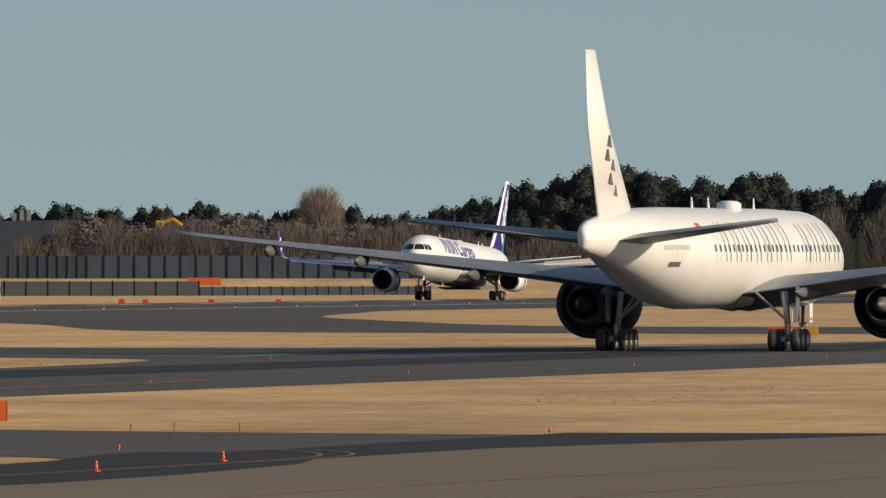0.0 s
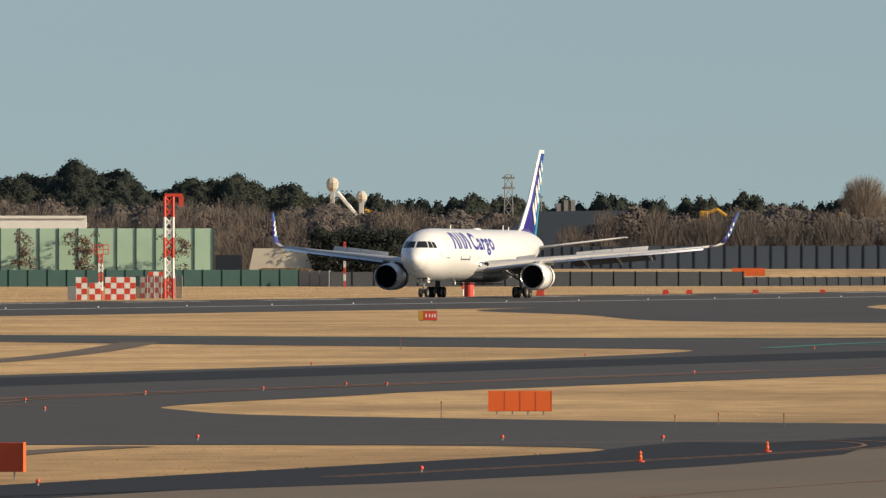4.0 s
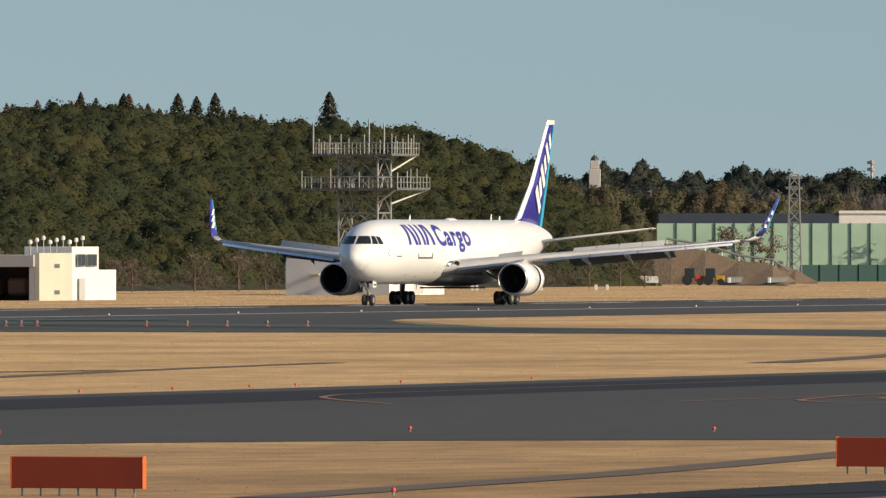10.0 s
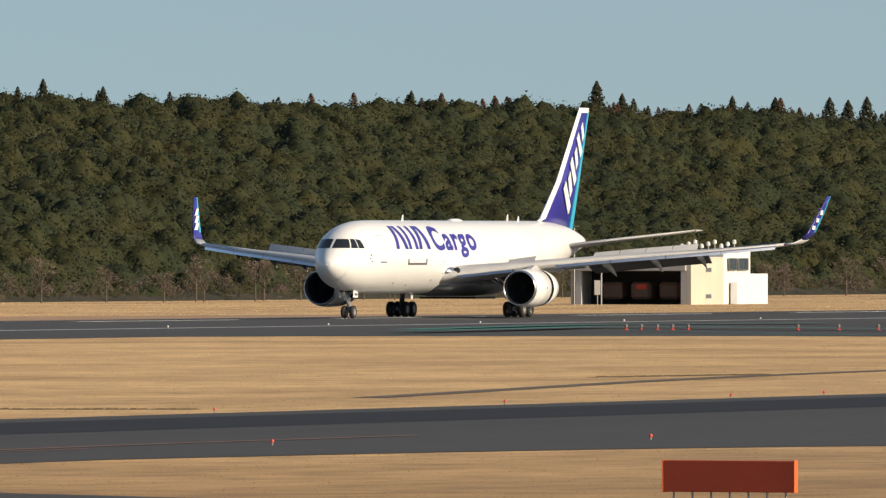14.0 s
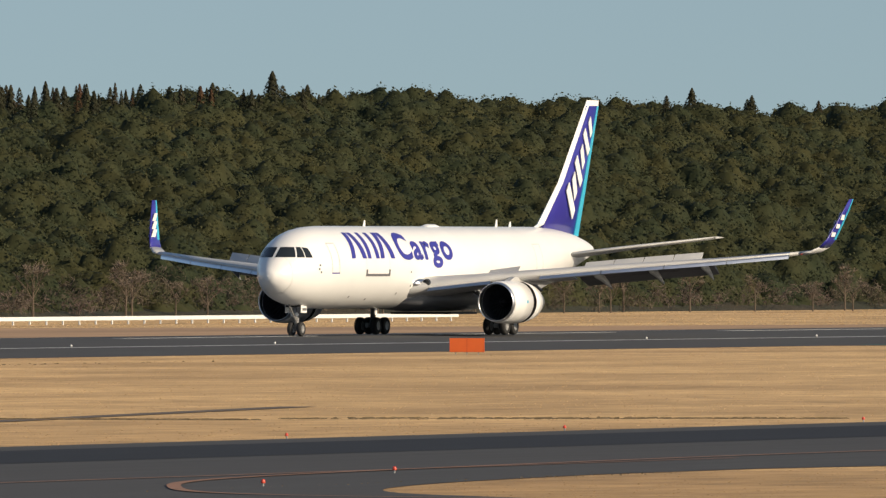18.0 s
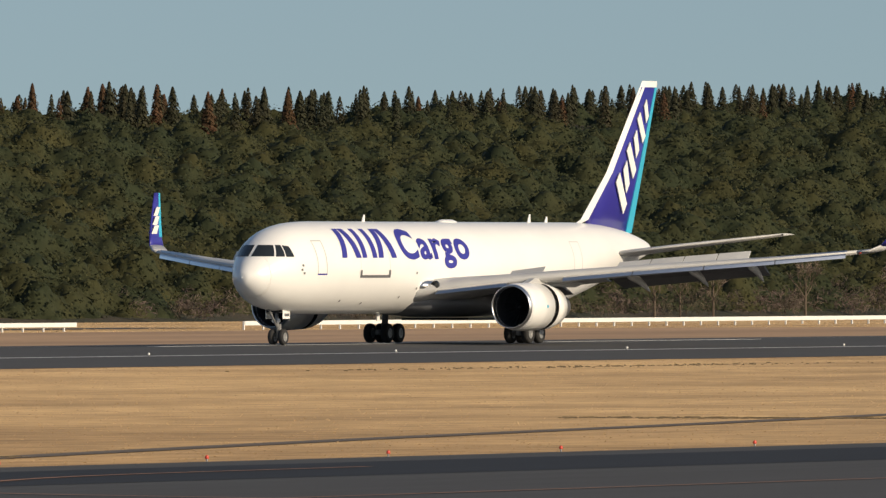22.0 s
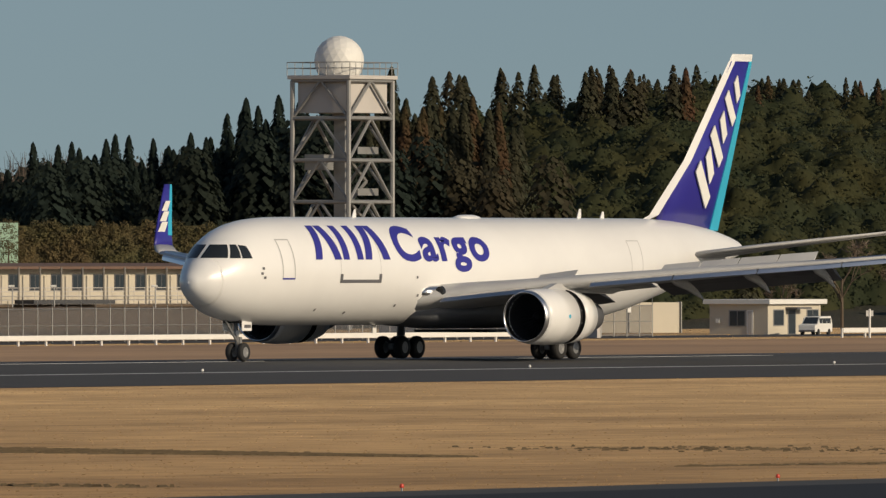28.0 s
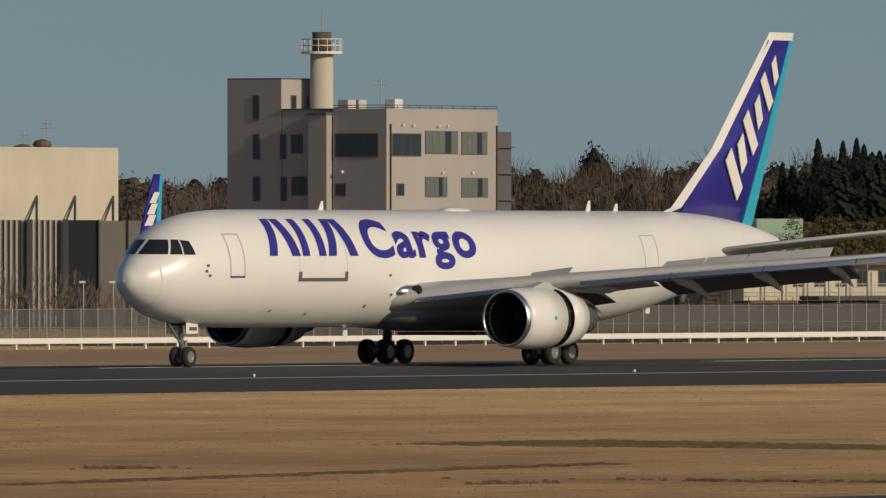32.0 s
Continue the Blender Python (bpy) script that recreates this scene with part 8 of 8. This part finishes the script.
for side in (-1, 1):
    for k in range(30):
        x = -28 + 1.33 * k
        part("cabin_window", patch(hull7, x, x + 0.42, 6.0, 6.42, side, 0.02, 1, 2), M["window"], b7)
    for x in (-30.5, -19, -6, 9.5, 18.5):
        for xa, xb in ((x, x + 0.06), (x + 1.1, x + 1.16)):
            part("door_seam", patch(hull7, xa, xb, 5.0, 7.0, side, 0.015), M["wing"], b7)
    # big dark lettering as plain bars, a red mark and a small dark bar
    for k in range(12):
        if k == 4:
            continue
        x = -27.5 + 3.1 * k
        part("livery_bar", patch(hull7, x, x + 0.2, 5.4, 7.75, side, 0.02, 1, 6), M["wing_dark"], b7, "dark livery bar")
        part("livery_bar", patch(hull7, x + 1.3, x + 1.44, 5.4, 7.75, side, 0.02, 1, 6), M["wing_dark"], b7, "dark livery bar")
    part("livery_mark", patch(hull7, 12.5, 13.6, 7.2, 7.7, side, 0.02, 2, 2), M["red"], b7, "small red mark")
    part("livery_bar", patch(hull7, 18.6, 20.6, 5.1, 5.4, side, 0.02, 2, 2), M["wing_dark"], b7, "small dark bar")
    part("rear_panel", patch(hull7, 17.0, 22.2, 6.1, 6.4, side, 0.02, 2, 2), M["wing"], b7)
    w7 = [(0.5, -16.5, 15.5, 3.2, 0.13), (3.2, -15.0, 13.6, 3.55, 0.13), (10.0, -9.8, 9.0, 4.5, 0.115), (20.0, -2.4, 5.6, 5.75, 0.105), (29.4, 6.0, 2.4, 6.95, 0.10), (31.7, 8.5, 0.6, 7.4, 0.09)]
    # skin colour holds the shade of the wing's underside
    w, sec = wing_half(far_jet, side, w7, "blue_shade")
    for p0, p1 in ((3.6, 8.6), (11.5, 17.0), (17.05, 22.5), (22.6, 28.0)):
        wing_part(w, sec, side, "slat", p0, p1, -0.02, 0.08, -0.1, 0.15, 0.07, M["metal"], "bright metal slat")
    for p in (6.0, 14.0, 20.5, 25.5):
        x, c, z, t = sec(p)
        part("flap_track_fairing", loft([[(x + u * c, side * p + r * math.sin(a), z - d + r * 1.4 * math.cos(a)) for a in [2 * math.pi * i / 12 for i in range(12)]]
                                         for u, r, d in ((0.5, 0.03, 0.25), (0.7, 0.22, 0.38), (0.95, 0.27, 0.42), (1.12, 0.18, 0.4), (1.22, 0.03, 0.35))]), M["wing_dark"], w, "grey flap track fairing", smooth=True)
    part("tip_light", box(8.6, side * 31.7 - 0.1, 7.36, 8.9, side * 31.7 + 0.1, 7.46, 0.02), M["red"], w)
    e7 = engine(far_jet, -17.6, side * 9.3, 2.8, 2.1, 6.6, False, "navy_wall")
    part("pylon", loft([[(-16, side * 9.3 - 0.3, 4.6), (-8, side * 9.3 - 0.3, 3.9), (-8, side * 9.3 + 0.3, 3.9), (-16, side * 9.3 + 0.3, 4.6)],
                        [(-13, side * 9.3 - 0.25, 5.0), (-4, side * 9.3 - 0.15, 4.5), (-4, side * 9.3 + 0.15, 4.5), (-13, side * 9.3 + 0.25, 5.0)]]), M["white"], e7)
    # tailplane takes the same colour, darkened for its shaded underside
    blade([[(a, side * b, h) for a, b, h in foil_ring(p, x, z, c, 0.10)] for p, x, c, z in ((0.8, 22.5, 7.4, 6.6), (10.8, 31.0, 2.6, 7.8))], "tailplane", M["blue_shade"], far_jet, "grey tailplane")
    main_gear(far_jet, 0.0, side * 5.3, (-1.46, 0.0, 1.46), 0.67, 3.6, 0.7, "wing_dark")
fair7 = Body([(-18, 3.5, 0.5, 0.3), (-14, 3.5, 2.4, 0.8), (-10, 3.5, 2.7, 0.95), (-3, 3.5, 2.6, 0.9), (0, 3.5, 1.6, 0.4), (2, 3.5, 0.4, 0.2)])
part("belly_fairing", loft(fair7.rings(-18, 12, 28)), M["white"], far_jet, smooth=True)
nose_gear(far_jet, -31.2, 0.53, 3.0, "dark bar mark on the nose gear door")
f7 = part("fin", loft(fin_rings([(21.0, 7.6, 9.6, 0.09), (28.0, 13.3, 5.6, 0.085), (31.6, 17.75, 2.6, 0.08)])), M["white"], far_jet, "white swept tail fin", smooth=True)
for s2 in (-1, 1):
    for k, (x, z) in enumerate(((26.9, 9.2), (28.2, 9.9), (27.6, 10.7), (29.0, 11.3), (28.5, 12.1))):
        part("livery_mark", extruded([(x, z), (x + 0.9, z + 0.1), (x + 0.5, z + 0.7)], s2 * 0.34 - 0.05, s2 * 0.36 + 0.05), M["wing_dark"], f7, "dark triangular livery mark")
for x in (3, -2, -16):
    part("blade_antenna", loft([[(x, -0.04, 8.5), (x + 0.5, -0.04, 8.5), (x + 0.5, 0.04, 8.5), (x, 0.04, 8.5)], [(x + 0.3, -0.02, 9.3), (x + 0.5, -0.02, 9.3), (x + 0.5, 0.02, 9.3), (x + 0.3, 0.02, 9.3)]]), M["white"], b7)
part("antenna_dome", turned([(8.5, 0.8), (8.95, 0.75), (9.1, 0.5), (9.12, 0.02)], 16, "z", (-8, 0, 0), caps=True), M["white"], b7, smooth=True)


# ---- what moves ----
def motions():
    """The landing roll of the cargo jet and the taxiing of the airliner."""
    rows = [(0, 1686.98), (1, 1621.73), (2, 1556.37), (3, 1492.71), (4, 1431.80), (5, 1374.37), (6, 1319.99), (7, 1267.96), (8, 1218.05), (9, 1170.36), (10, 1125.46), (11, 1083.79), (12, 1044.28), (13, 1007.00), (14, 972.01), (15, 938.95), (16, 907.62), (17, 877.08), (18, 846.81), (19, 817.20), (20, 788.64), (21, 761.00), (22, 734.92), (23, 710.04), (24, 685.72), (25, 662.26), (26, 639.66), (27, 618.09), (28, 597.60), (29, 578.08), (30, 559.71), (31, 542.66), (32, 526.51)]
    # it comes in nose high, on its main wheels, and lowers its nose wheels in the first seconds
    nose_up = [(0, 2.4), (1, 2.3), (2, 1.9), (3, 0.8), (4, 0.25), (5, 0.0), (32, 0.0)]
    walk(jet, [(t, pose(x + 22.76, RUNWAY_Y, CREST, 0, lerp_rows(nose_up, t)[1], 0) @ pose(-22.76, 0, 0)) for t, x in rows])
    walk(far_jet, [(t, pose(847.5 + 14.1 * t, 172.7, 0.022, 0, 0, 180)) for t in (0.0, 1.0, 2.0, 4.0, 8.0, 16.0, 32.0)])


motions()
